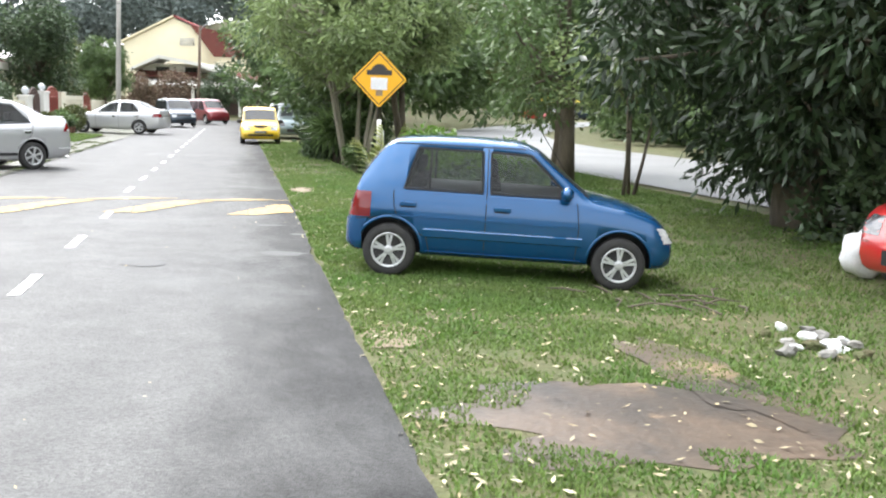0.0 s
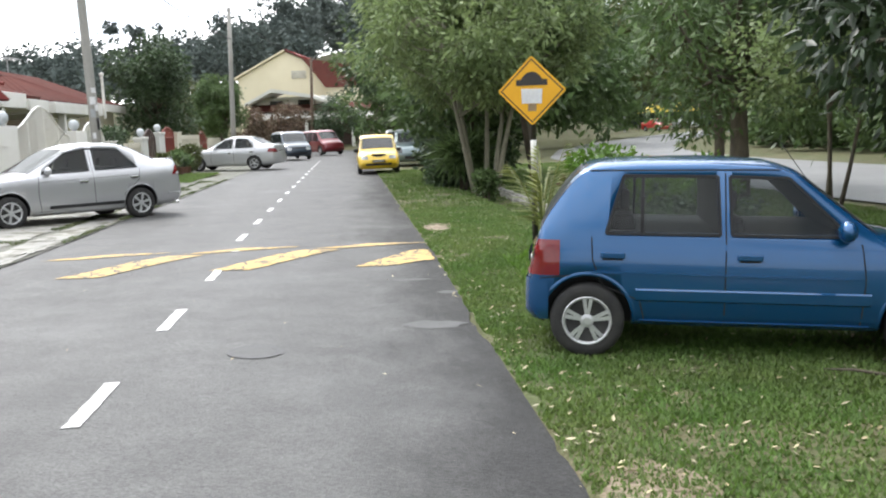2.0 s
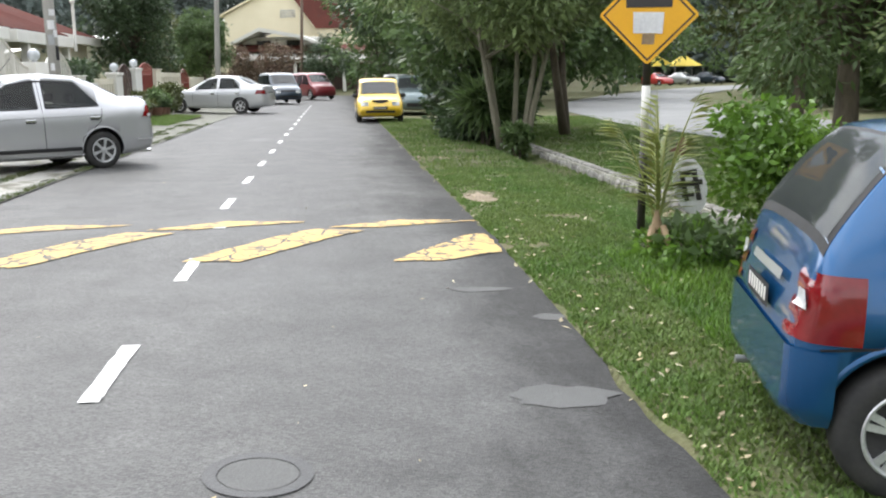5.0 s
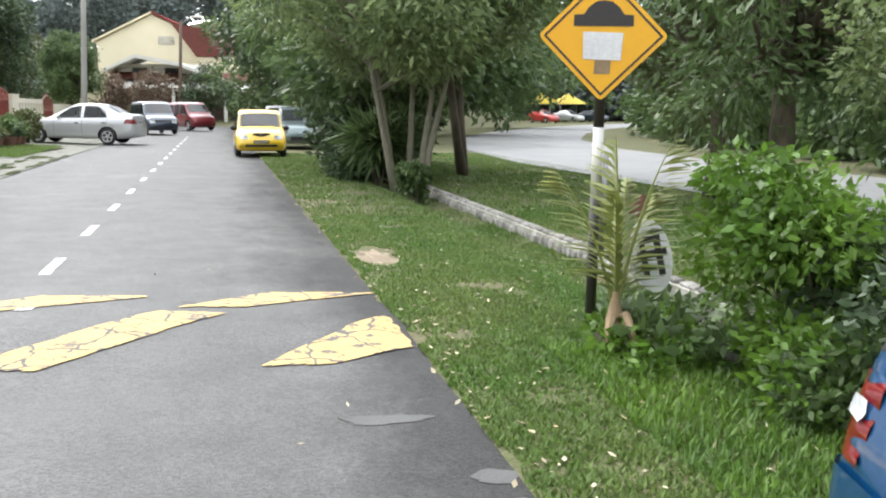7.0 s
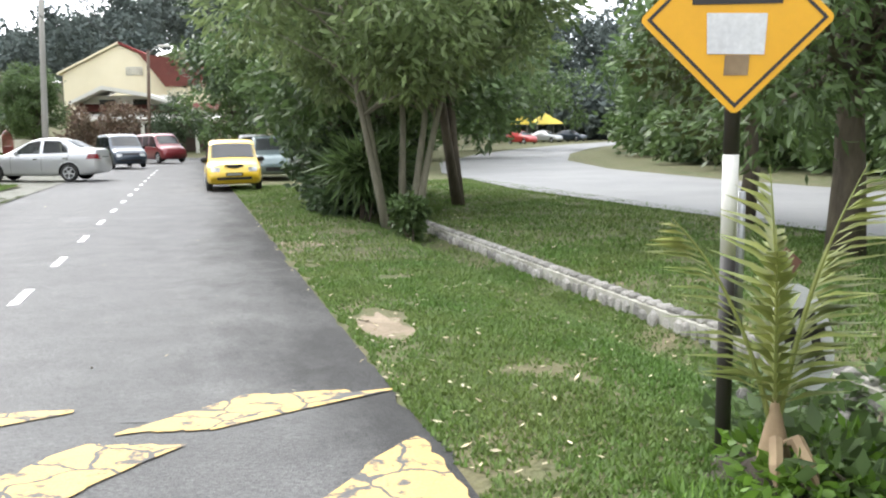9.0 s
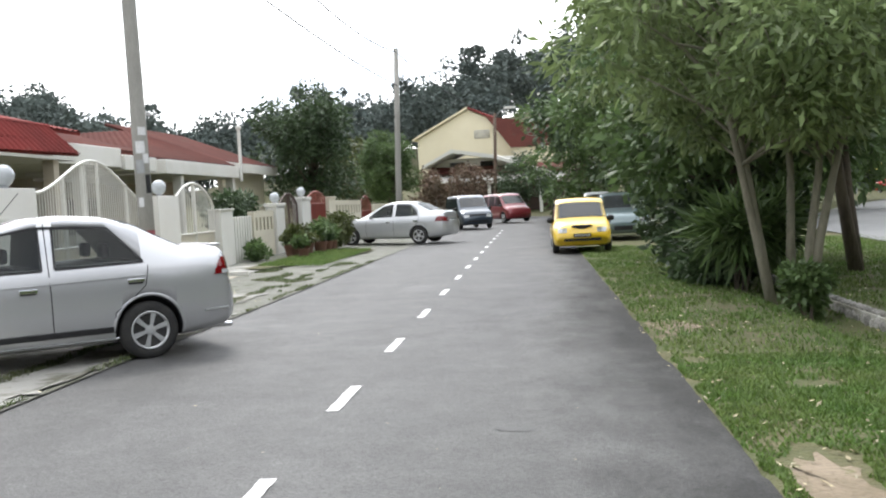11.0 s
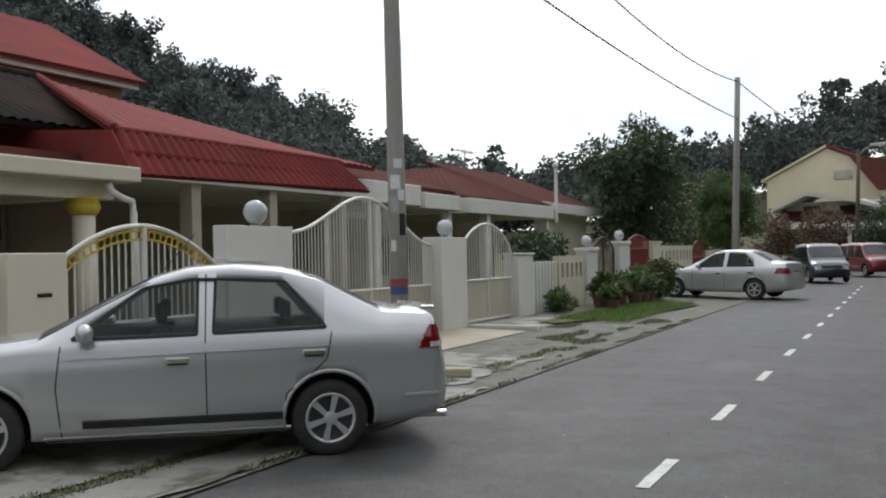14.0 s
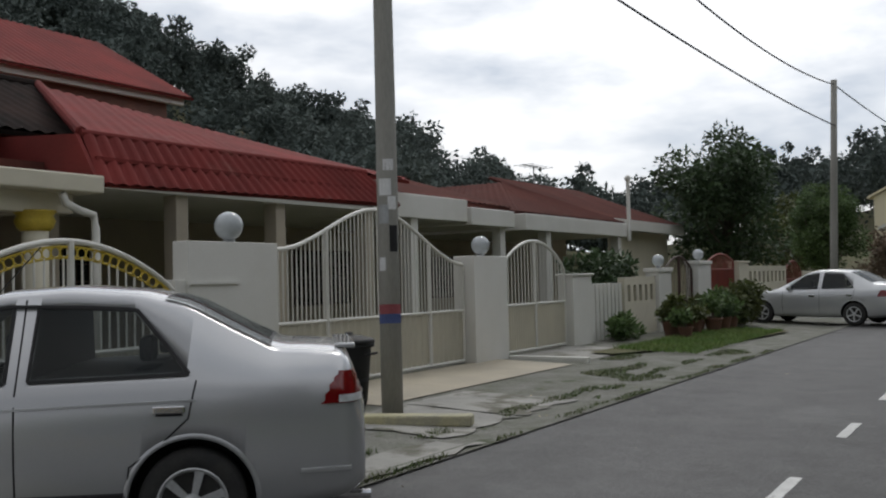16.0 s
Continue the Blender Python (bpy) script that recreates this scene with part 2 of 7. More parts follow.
WALL_STAIN = mat("weathered_white_wall", (0.55, 0.55, 0.53), (0.40, 0.40, 0.38), rough=0.85, scale=0.5, fine=20, bump=0.1, grime=(0.12, 0.12, 0.11), grime_scale=0.8, grime_at=0.52)
WALL_BLACKENED = mat("blackened_wall", (0.07, 0.068, 0.064), (0.16, 0.155, 0.145), rough=0.9, scale=0.9, fine=20, bump=0.1, amount=0.6, grime=(0.36, 0.35, 0.33), grime_scale=0.9, grime_at=0.60)
WALL_YELLOW = mat("pale_yellow_render", (0.80, 0.73, 0.54), (0.76, 0.69, 0.50), rough=0.75, scale=0.5, fine=30, bump=0.05, amount=0.15)
GATE_WHITE = mat("white_gate_paint", (0.70, 0.69, 0.64), (0.64, 0.63, 0.58), rough=0.4, scale=2, fine=60, bump=0.03, amount=0.12)
GATE_CREAM = mat("cream_gate_sheet", (0.68, 0.65, 0.55), (0.63, 0.60, 0.51), rough=0.5, scale=1.4, fine=60, bump=0.05, amount=0.12)
GOLD = mat("gold_paint", (0.62, 0.47, 0.06), (0.52, 0.38, 0.05), rough=0.4, metal=0.2, scale=4, fine=50, bump=0.05)
DARK_IRON = mat("dark_brown_iron", (0.06, 0.04, 0.035), (0.09, 0.05, 0.04), rough=0.6, scale=3, fine=40, bump=0.1)
RED_IRON = mat("red_brown_gate", (0.26, 0.07, 0.05), (0.21, 0.055, 0.045), rough=0.55, scale=2, fine=40, bump=0.1)
TILE_RED = mat("red_roof_tile", (0.215, 0.040, 0.036), (0.155, 0.034, 0.031), spec=0.1, rough=0.8, scale=0.6, fine=25, bump=0.15, amount=0.3, rand=0.12, grime=(0.20, 0.07, 0.06), grime_scale=0.7, grime_at=0.6)
TILE_RUST = mat("weathered_red_roof", (0.115, 0.042, 0.034), (0.085, 0.034, 0.029), spec=0.06, rough=0.9, scale=0.5, fine=20, bump=0.2, amount=0.4, grime=(0.09, 0.06, 0.05), grime_scale=0.6, grime_at=0.6)
TILE_DARK = mat("blackened_roof_tile", (0.018, 0.015, 0.014), (0.042, 0.027, 0.023), spec=0.08, rough=0.95, scale=0.8, fine=25, bump=0.25, amount=0.5)
GLOBE = mat("globe_glass", (0.50, 0.53, 0.55), (0.42, 0.45, 0.47), rough=0.08, scale=4, fine=20, bump=0, amount=0.1)
POLE_GREY = mat("concrete_pole", (0.36, 0.35, 0.32), (0.28, 0.275, 0.25), rough=0.85, scale=1.2, fine=60, bump=0.3, amount=0.4, stretch=(1, 1, 0.2))
POLE_WOOD = mat("brown_timber_pole", (0.16, 0.11, 0.08), (0.11, 0.08, 0.06), rough=0.85, scale=2, fine=40, bump=0.3, stretch=(1, 1, 0.15))
STEEL = mat("galvanised_steel", (0.42, 0.43, 0.44), (0.34, 0.35, 0.36), rough=0.45, metal=0.6, scale=3, fine=60, bump=0.05)
CABLE = mat("black_cable", (0.03, 0.03, 0.035), rough=0.6, bump=0)
BLACK = mat("black_plastic", (0.016, 0.016, 0.017), (0.024, 0.024, 0.025), spec=0.3, rough=0.6, scale=5, fine=70, bump=0.08)
RUBBER = mat("tyre_rubber", (0.022, 0.022, 0.023), (0.035, 0.034, 0.032), rough=0.85, scale=9, fine=60, bump=0.2)
# near-black: panel joints, and painted shade in cups and slots
SHADOW_GAP = mat("gap_and_recess_shade", (0.01, 0.01, 0.012), rough=0.8, bump=0)
BARK = mat("grey_brown_bark", (0.14, 0.115, 0.085), (0.085, 0.07, 0.055), rough=0.95, scale=3, fine=22, bump=0.9, amount=0.7, stretch=(1, 1, 0.3), relief=0.03)
BARK_PALE = mat("pale_bark", (0.27, 0.25, 0.19), (0.19, 0.175, 0.13), rough=0.95, scale=3, fine=22, bump=0.9, amount=0.6, stretch=(1, 1, 0.3), relief=0.02)
STONE = mat("rubble_stone", (0.30, 0.29, 0.27), (0.20, 0.19, 0.17), rough=0.9, scale=6, fine=40, bump=0.5, rand=0.8)
MORTAR = mat("white_mortar", (0.40, 0.39, 0.34), (0.24, 0.235, 0.19), rough=0.9, scale=4, fine=50, bump=0.4)
SIGN_YELLOW = mat("sign_yellow", (0.86, 0.44, 0.01), (0.80, 0.40, 0.01), rough=0.35, scale=2, fine=30, bump=0.0, amount=0.1)
SIGN_BLACK = mat("sign_black", (0.035, 0.03, 0.028), rough=0.5, bump=0)
PAPER = mat("white_notice_paper", (0.74, 0.74, 0.74), (0.66, 0.66, 0.67), rough=0.7, scale=5, fine=40, bump=0.05)
INK = mat("grey_ink", (0.30, 0.32, 0.35), rough=0.8, bump=0)
MOSS = mat("joint_moss", (0.07, 0.105, 0.03), (0.10, 0.115, 0.045), rough=0.7, scale=1.5, fine=9, bump=0, amount=0.6, island=0.6, see=0.2)
LEAF_FRESH = mat("leaf_fresh_green", (0.235, 0.30, 0.125), (0.185, 0.25, 0.10), rough=0.5, scale=0.6, fine=3, bump=0, amount=0.5, island=0.8, see=0.35)
LEAF_MID = mat("leaf_green", (0.115, 0.175, 0.06), (0.085, 0.14, 0.05), rough=0.5, scale=0.5, fine=3, bump=0, amount=0.5, island=0.8, see=0.3)
LEAF_DARK = mat("leaf_dark_green", (0.062, 0.10, 0.042), (0.047, 0.079, 0.034), rough=0.5, scale=0.5, fine=3, bump=0, amount=0.5, island=0.8, see=0.2)
LEAF_LIME = mat("leaf_bright_green", (0.13, 0.235, 0.03), (0.085, 0.17, 0.025), rough=0.45, scale=1.2, fine=5, bump=0, amount=0.5, island=0.8, see=0.35)
LEAF_OLIVE = mat("leaf_olive", (0.10, 0.115, 0.035), (0.07, 0.09, 0.03), rough=0.55, scale=0.6, fine=3, bump=0, amount=0.5, island=0.8, see=0.3)
# paler and bluer than near leaves: distance haze put into the colour
LEAF_HAZED = mat("leaf_hazed_forest", (0.125, 0.148, 0.135), (0.092, 0.115, 0.108), rough=0.85, spec=0.2, scale=0.05, fine=0.4, bump=0, amount=0.5, island=0.4, see=0.1)
# darker copy of LEAF_DARK, scaled by about 0.6, for two big roadside trees
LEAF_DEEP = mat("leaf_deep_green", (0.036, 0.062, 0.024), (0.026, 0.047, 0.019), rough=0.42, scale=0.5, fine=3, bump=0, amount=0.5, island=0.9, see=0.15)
FROND = mat("palm_frond", (0.27, 0.29, 0.085), (0.19, 0.24, 0.07), rough=0.5, scale=3, fine=20, bump=0, island=0.5, see=0.25)
FROND_DRY = mat("dry_frond", (0.33, 0.24, 0.14), (0.25, 0.17, 0.10), rough=0.8, scale=3, fine=20, bump=0.1)
BROWN_LEAF = mat("brown_dry_leaf", (0.17, 0.11, 0.08), (0.12, 0.095, 0.06), rough=0.8, scale=0.8, fine=6, bump=0, amount=0.5, island=0.8, see=0.15)
TERRACOTTA = mat("clay_pot", (0.16, 0.075, 0.05), (0.11, 0.06, 0.045), rough=0.8, scale=4, fine=40, bump=0.2, rand=0.4)
EARTH = mat("pot_soil", (0.05, 0.04, 0.03), rough=1, bump=0.5)

# ---- helpers of this scene ----
STREET = pose(0.3, 0, 0, 0, 0, 17.22)   # x: right of the centre line, y: along the street


def part(name, bm, material, parent, label="", smooth=False):
    """Links a bmesh (or mesh) as one mesh object under a thing or a part."""
    if isinstance(bm, bmesh.types.BMesh):
        me = bpy.data.meshes.new(name)
        if bm.faces:
            bmesh.ops.recalc_face_normals(bm, faces=bm.faces)
        bm.to_mesh(me)
        bm.free()
    else:
        me = bm
    if material is not None and not me.materials:
        me.materials.append(material)
    if smooth:
        me.polygons.foreach_set("use_smooth", [True] * len(me.polygons))
    ob = new(name, me)
    if parent is not None:
        ob.parent = parent
    if label:
        ob["label"] = label
    return ob


def thing(name, m, label, category, group="", kind=""):
    ob = new(name)
    ob.empty_display_size = 0.2
    ob.matrix_world = m
    return tagged(ob, label, category, group, kind)


def box(bm, x0, x1, y0, y1, z0, z1, bevel=0.0):
    vs = [bm.verts.new(p) for p in ((x0, y0, z0), (x1, y0, z0), (x1, y1, z0), (x0, y1, z0), (x0, y0, z1), (x1, y0, z1), (x1, y1, z1), (x0, y1, z1))]
    fs = [bm.faces.new([vs[i] for i in f]) for f in ((0, 3, 2, 1), (4, 5, 6, 7), (0, 1, 5, 4), (1, 2, 6, 5), (2, 3, 7, 6), (3, 0, 4, 7))]
    if bevel:
        bmesh.ops.bevel(bm, geom=list({e for f in fs for e in f.edges}), offset=bevel, segments=2, affect="EDGES", profile=0.5)


def boxed(x0, x1, y0, y1, z0, z1, bevel=0.0):
    bm = bmesh.new()
    # dark quad paints the shade in the recess under the handle
    box(bm, x0, x1, y0, y1, z0, z1, bevel)
    return bm


def tube(bm, pts, radii, n=8, cap=True):
    """A round bar along a line of points, with a radius at each."""
    pts = [Vector(p) for p in pts]
    rings = []
    for i, p in enumerate(pts):
        d = (pts[min(i + 1, len(pts) - 1)] - pts[max(i - 1, 0)]).normalized()
        u = d.orthogonal().normalized() if abs(d.z) < 0.95 else (Vector((1, 0, 0)) - d * d.x).normalized()
        if abs(d.z) < 0.95:
            u = (Vector((0, 0, 1)) - d * d.z).normalized()
        v = d.cross(u)
        r = radii[i] if isinstance(radii, (list, tuple)) else radii
        rings.append([bm.verts.new(p + (u * math.cos(2 * math.pi * j / n) + v * math.sin(2 * math.pi * j / n)) * r) for j in range(n)])
    for a, b in zip(rings, rings[1:]):
        for j in range(n):
            bm.faces.new((a[j], a[(j + 1) % n], b[(j + 1) % n], b[j]))
    if cap:
        bm.faces.new(rings[0][::-1])
        bm.faces.new(rings[-1])


def tubed(pts, radii, n=8):
    bm = bmesh.new()
    tube(bm, pts, radii, n)
    return bm


def ball(r, z=0.0, n=20, sz=1.0):
    bm = bmesh.new()
    bmesh.ops.create_uvsphere(bm, u_segments=n, v_segments=n // 2 + 2, radius=r, matrix=Matrix.Translation((0, 0, z)) @ Matrix.Diagonal((1, 1, sz, 1)))
    return bm


def lathe(profile, n=24):
    """A turned shape from (radius, height) pairs."""
    bm = bmesh.new()
    rings = [[bm.verts.new((r * math.cos(2 * math.pi * j / n), r * math.sin(2 * math.pi * j / n), z)) for j in range(n)] for r, z in profile]
    for a, b in zip(rings, rings[1:]):
        for j in range(n):
            bm.faces.new((a[j], a[(j + 1) % n], b[(j + 1) % n], b[j]))
    bm.faces.new(rings[0][::-1])
    bm.faces.new(rings[-1])
    return bm


def slab_of(outline, thick, normal="z"):
    """A plate from a closed outline of (u, v) pairs: in the ground plane (z), across the street (y) or along it (x)."""
    bm = bmesh.new()
    place = {"z": lambda u, v, w: (u, v, w), "y": lambda u, v, w: (u, w, v), "x": lambda u, v, w: (w, u, v)}[normal]
    lo = [bm.verts.new(place(u, v, 0.0)) for u, v in outline]
    hi = [bm.verts.new(place(u, v, thick)) for u, v in outline]
    bm.faces.new(lo[::-1])
    bm.faces.new(hi)
    for i in range(len(outline)):
        j = (i + 1) % len(outline)
        bm.faces.new((lo[i], lo[j], hi[j], hi[i]))
    return bm


def raw_mesh(name, verts, faces):
    """A mesh from numpy arrays: verts (n, 3), faces (m, k)."""
    me = bpy.data.meshes.new(name)
    k = faces.shape[1]
    me.vertices.add(len(verts))
    me.vertices.foreach_set("co", np.ascontiguousarray(verts, dtype=np.float32).ravel())
    me.loops.add(faces.size)
    me.loops.foreach_set("vertex_index", np.ascontiguousarray(faces, dtype=np.int32).ravel())
    me.polygons.add(len(faces))
    me.polygons.foreach_set("loop_start", np.arange(0, faces.size, k, dtype=np.int32))
    me.polygons.foreach_set("loop_total", np.full(len(faces), k, dtype=np.int32))
    me.update(calc_edges=True)
    return me

# ---- ground and roads ----
def smooth(e0, e1, v):
    t = min(1.0, max(0.0, (v - e0) / (e1 - e0)))
    return t * t * (3 - 2 * t)


def fall(s):
    """Cross fall of the street and verge, steeper at its near end."""
    return 0.050 + (0.02 - 0.050) * smooth(12.5, 17.5, s)


def road_z(a, s):
    hump = 0.055 * (math.cos((s - 17.4) / 1.25 * math.pi / 2) ** 2 if abs(s - 17.4) < 1.25 else 0.0)
    return -fall(s) * max(0.0, a) + 0.012 * max(0.0, -a - 1.0) + hump * (1 - smooth(2.3, 2.7, abs(a + 0.15)))


def ditch(a, s):
    d = math.exp(-((a - 4.72) / 0.36) ** 2) * smooth(14.8, 17.5, s) * (1 - smooth(29, 33, s))
    return -0.19 * d


def ground_z(a, s):
    if a < -2.9:
        return -0.01 + 0.035 * max(0.0, -a - 3.2) if a > -7 else 0.13
    if a <= 2.45:
        return road_z(a, s) - 0.06
    z = -fall(s) * min(a, 6.0) + 0.01 + 0.02 * noise.noise((a * 0.9, s * 0.9, 0))
    z += ditch(a, s)
    z += 0.06 * smooth(5.05, 5.2, a) * smooth(15, 18, s)
    if a > 6:
        z = z * (1 - smooth(7, 10, a)) - 0.06 * smooth(7, 10, a)
    return z


def sheet(name, us, vs, zf, material, parent=None, lift=0.0):
    verts = np.array([(u, v, zf(u, v) + lift) for v in vs for u in us])
    nu = len(us)
    faces = np.array([(j * nu + i, j * nu + i + 1, (j + 1) * nu + i + 1, (j + 1) * nu + i) for j in range(len(vs) - 1) for i in range(nu - 1)])
    me = raw_mesh(name, verts, faces)
    ob = part(name, me, material, parent, smooth=True)
    if parent is None:
        ob.matrix_world = STREET
    return ob


us = [-900, -300, -120, -60, -30, -15, -9, -7.02, -6.98, -6, -5, -4, -3.2, -2.9, -2.77, -1.0, 0, 1, 2.2, 2.4, 2.46] + list(np.arange(2.6, 6.4, 0.12)) + [6.8, 7.5, 8.5, 10, 13, 17, 25, 40, 80, 200, 500, 1200]
vs = [-900, -200, -60, -20, -8, 0] + list(np.arange(1, 45, 0.5)) + [46, 48, 51, 55, 60, 70, 90, 130, 250, 600, 2500]
ground = sheet("ground", us, vs, ground_z, SOIL)
tagged(ground, "patchy green grass and bare soil verge", "ground", kind="structure")

ru = [-2.78, -2.4, -2, -1.5, -1, -0.5, 0, 0.5, 1, 1.5, 2.0, 2.3, 2.46]
rv = list(np.arange(-12, 3, 0.6)) + list(np.arange(3, 15.8, 0.2)) + list(np.arange(15.9, 19, 0.1)) + list(np.arange(19.1, 34, 0.25)) + list(np.arange(34.5, 110, 1.5))


verts, faces = [], []
for s in rv:
    for a in ru:
        edge = 0.06 * noise.noise((s * 1.1, 3.0 * a, 1)) + 0.05 * noise.noise((s * 4.0, a, 5)) if abs(a) > 2.45 else 0.0
        verts.append((a + edge, s, road_z(a, s)))
for j in range(len(rv) - 1):
    for i in range(len(ru) - 1):
        k = j * len(ru) + i
        faces.append((k, k + 1, k + 1 + len(ru), k + len(ru)))
road = part("road", raw_mesh("road", np.array(verts), np.array(faces)), ASPHALT, None, smooth=True)
road.matrix_world = STREET
tagged(road, "grey worn asphalt residential street", "road", kind="structure")


def strip(name, outline_fn, n_u, n_v, material, parent, lift, zf=road_z):
    """A thin layer on the road: outline_fn(u, v) with u, v from 0 to 1 gives its place."""
    vv, ff = [], []
    for j in range(n_v + 1):
        for i in range(n_u + 1):
            a, s = outline_fn(i / n_u, j / n_v)
            vv.append((a, s, zf(a, s) + lift))
    for j in range(n_v):
        for i in range(n_u):
            k = j * (n_u + 1) + i
            ff.append((k, k + 1, k + n_u + 2, k + n_u + 1))
    return part(name, raw_mesh(name, np.array(vv), np.array(ff)), material, parent)


def quad_on(name, corners, material, parent, lift=0.005, n_u=6, n_v=8, zf=road_z, rough_edge=0.0):
    (a0, s0), (a1, s1), (a2, s2), (a3, s3) = corners

    def fn(u, v):
        e = rough_edge * noise.noise((a0 + u * 7.3, s0 + v * 7.7, 2)) if u in (0, 1) or v in (0, 1) else 0
        a = (a0 * (1 - u) + a1 * u) * (1 - v) + (a3 * (1 - u) + a2 * u) * v
        s = (s0 * (1 - u) + s1 * u) * (1 - v) + (s3 * (1 - u) + s2 * u) * v
        return a + e, s + e * 0.7
    return strip(name, fn, n_u, n_v, material, parent, lift, zf)


# centre line dashes
for s0 in (-2.2, 0.4, 3.0, 5.6, 8.2, 10.76, 13.2, 15.7, 19.42, 21.92, 24.48, 27.1, 29.85, 32.6, 35.3, 38, 40.7, 43.4, 46.1, 48.8, 51.5, 54.2, 57):
    length = 0.9 if s0 != 15.7 else 0.8
    off = -0.02 if s0 < 18 else -0.14
    quad_on("lane_dash", ((off - 0.047, s0), (off + 0.047, s0), (off + 0.047, s0 + length), (off - 0.047, s0 + length)), PAINT_WHITE, road, 0.006, 2, 10, rough_edge=0.012)
# faded remnant of a dash between the yellow bars
quad_on("lane_dash", ((-0.05, 17.75), (0.06, 17.75), (0.06, 18.15), (-0.05, 18.15)), PAINT_WHITE, road, 0.006, 2, 4, rough_edge=0.02)
# yellow bars of the speed hump, slanting over both faces
for a0, cut in ((-1.75, 9), (-0.1, 9), (1.5, 2.42)):
    c = [(a0, 16.42), (min(a0 + 0.42, cut), 16.36), (min(a0 + 1.42, cut), 17.5 if cut > 3 else 16.85), (min(a0 + 0.98, cut), 17.62)]
    if cut < 3:
        c = [(a0, 16.35), (a0 + 0.38, 16.33), (2.42, 16.66), (2.40, 17.46)]
    quad_on("yellow_bar", c, PAINT_YELLOW, road, 0.008, 14, 20, rough_edge=0.08)
for a0 in (-2.35, -0.65, 1.0):
    quad_on("yellow_bar", ((a0, 17.78), (a0 + 0.45, 17.72), (min(a0 + 1.45, 2.44), 18.36), (a0 + 0.62, 18.46)), PAINT_YELLOW, road, 0.008, 14, 16, rough_edge=0.08)
# pale repair patches and a drain cover
PATCHES = ((2.04, 15.4, 0.2, 0.07), (2.36, 14.68, 0.09, 0.07), (2.1, 13.27, 0.24, 0.14), (1.35, 18.0, 0.3, 0.1), (1.17, 21.36, 0.14, 0.06))
PATCH = mat("pale_patch", (0.086, 0.086, 0.084), (0.074, 0.074, 0.073), rough=0.7, scale=4, fine=90, bump=0.4, amount=0.8)
for a, s, ra, rs in PATCHES:
    strip("patch", lambda u, v, a=a, s=s, ra=ra, rs=rs: (a + ra * v * math.cos(2 * math.pi * u) * (1 + 0.5 * noise.noise((math.cos(6.2832 * u) * 2, math.sin(6.2832 * u) * 2, a))), s + rs * v * math.sin(2 * math.pi * u) * (1 + 0.5 * noise.noise((math.cos(6.2832 * u) * 2, math.sin(6.2832 * u) * 2, s)))), 32, 2, PATCH, road, 0.0035)

TAR = mat("dark_tar_patch", (0.048, 0.048, 0.05), (0.066, 0.066, 0.068), rough=0.6, scale=3, fine=90, bump=0.5, amount=0.7)
cover = strip("drain_cover", lambda u, v: (0.77 + (0.15 + 0.05 * v) * math.cos(6.2832 * u), 12.42 + (0.15 + 0.05 * v) * math.sin(6.2832 * u)), 32, 1, TAR, road, 0.006)
strip("cover_plate", lambda u, v: (0.77 + 0.145 * v * math.cos(6.2832 * u), 12.42 + 0.145 * v * math.sin(6.2832 * u)), 32, 2, PATCH, cover, 0.005)

# main road beyond the lawn, curving away
line = [(13.6, -60), (13.4, 0), (13.2, 15), (12.7, 26), (12.4, 36), (13.2, 46), (16, 57), (21.5, 70), (30, 86), (42, 104), (60, 125), (90, 150)]
mv, mf = [], []
for i, (a, s) in enumerate(line):
    p, q = Vector(line[max(i - 1, 0)]), Vector(line[min(i + 1, len(line) - 1)])
    d = (q - p).normalized()
    nrm = Vector((d.y, -d.x))
    for w in (-3.1, -1, 1, 3.1):
        mv.append((a + nrm.x * w, s + nrm.y * w, -0.03))
for j in range(len(line) - 1):
    for i in range(3):
        k = j * 4 + i
        mf.append((k, k + 1, k + 5, k + 4))
main_road = part("road_main", raw_mesh("road_main", np.array(mv), np.array(mf)), ASPHALT_OLD, None)
main_road.matrix_world = STREET @ pose(0, 0, 0.0)
tagged(main_road, "pale grey curving asphalt main road", "road", kind="structure")


def apron_z(a, s):
    return ground_z(a, s) + 0.02 if a < -2.9 else 0.02 + road_z(a, s)


# concrete aprons between street and garden walls
pavement = sheet("pavement", list(np.linspace(-7.0, -2.72, 10)), list(np.arange(-10, 62, 0.8)), lambda a, s: apron_z(a, s) - 0.004, CONCRETE_ROUGH)
tagged(pavement, "cracked mossy concrete roadside apron", "pavement", kind="structure")
rnd = random.Random(4)
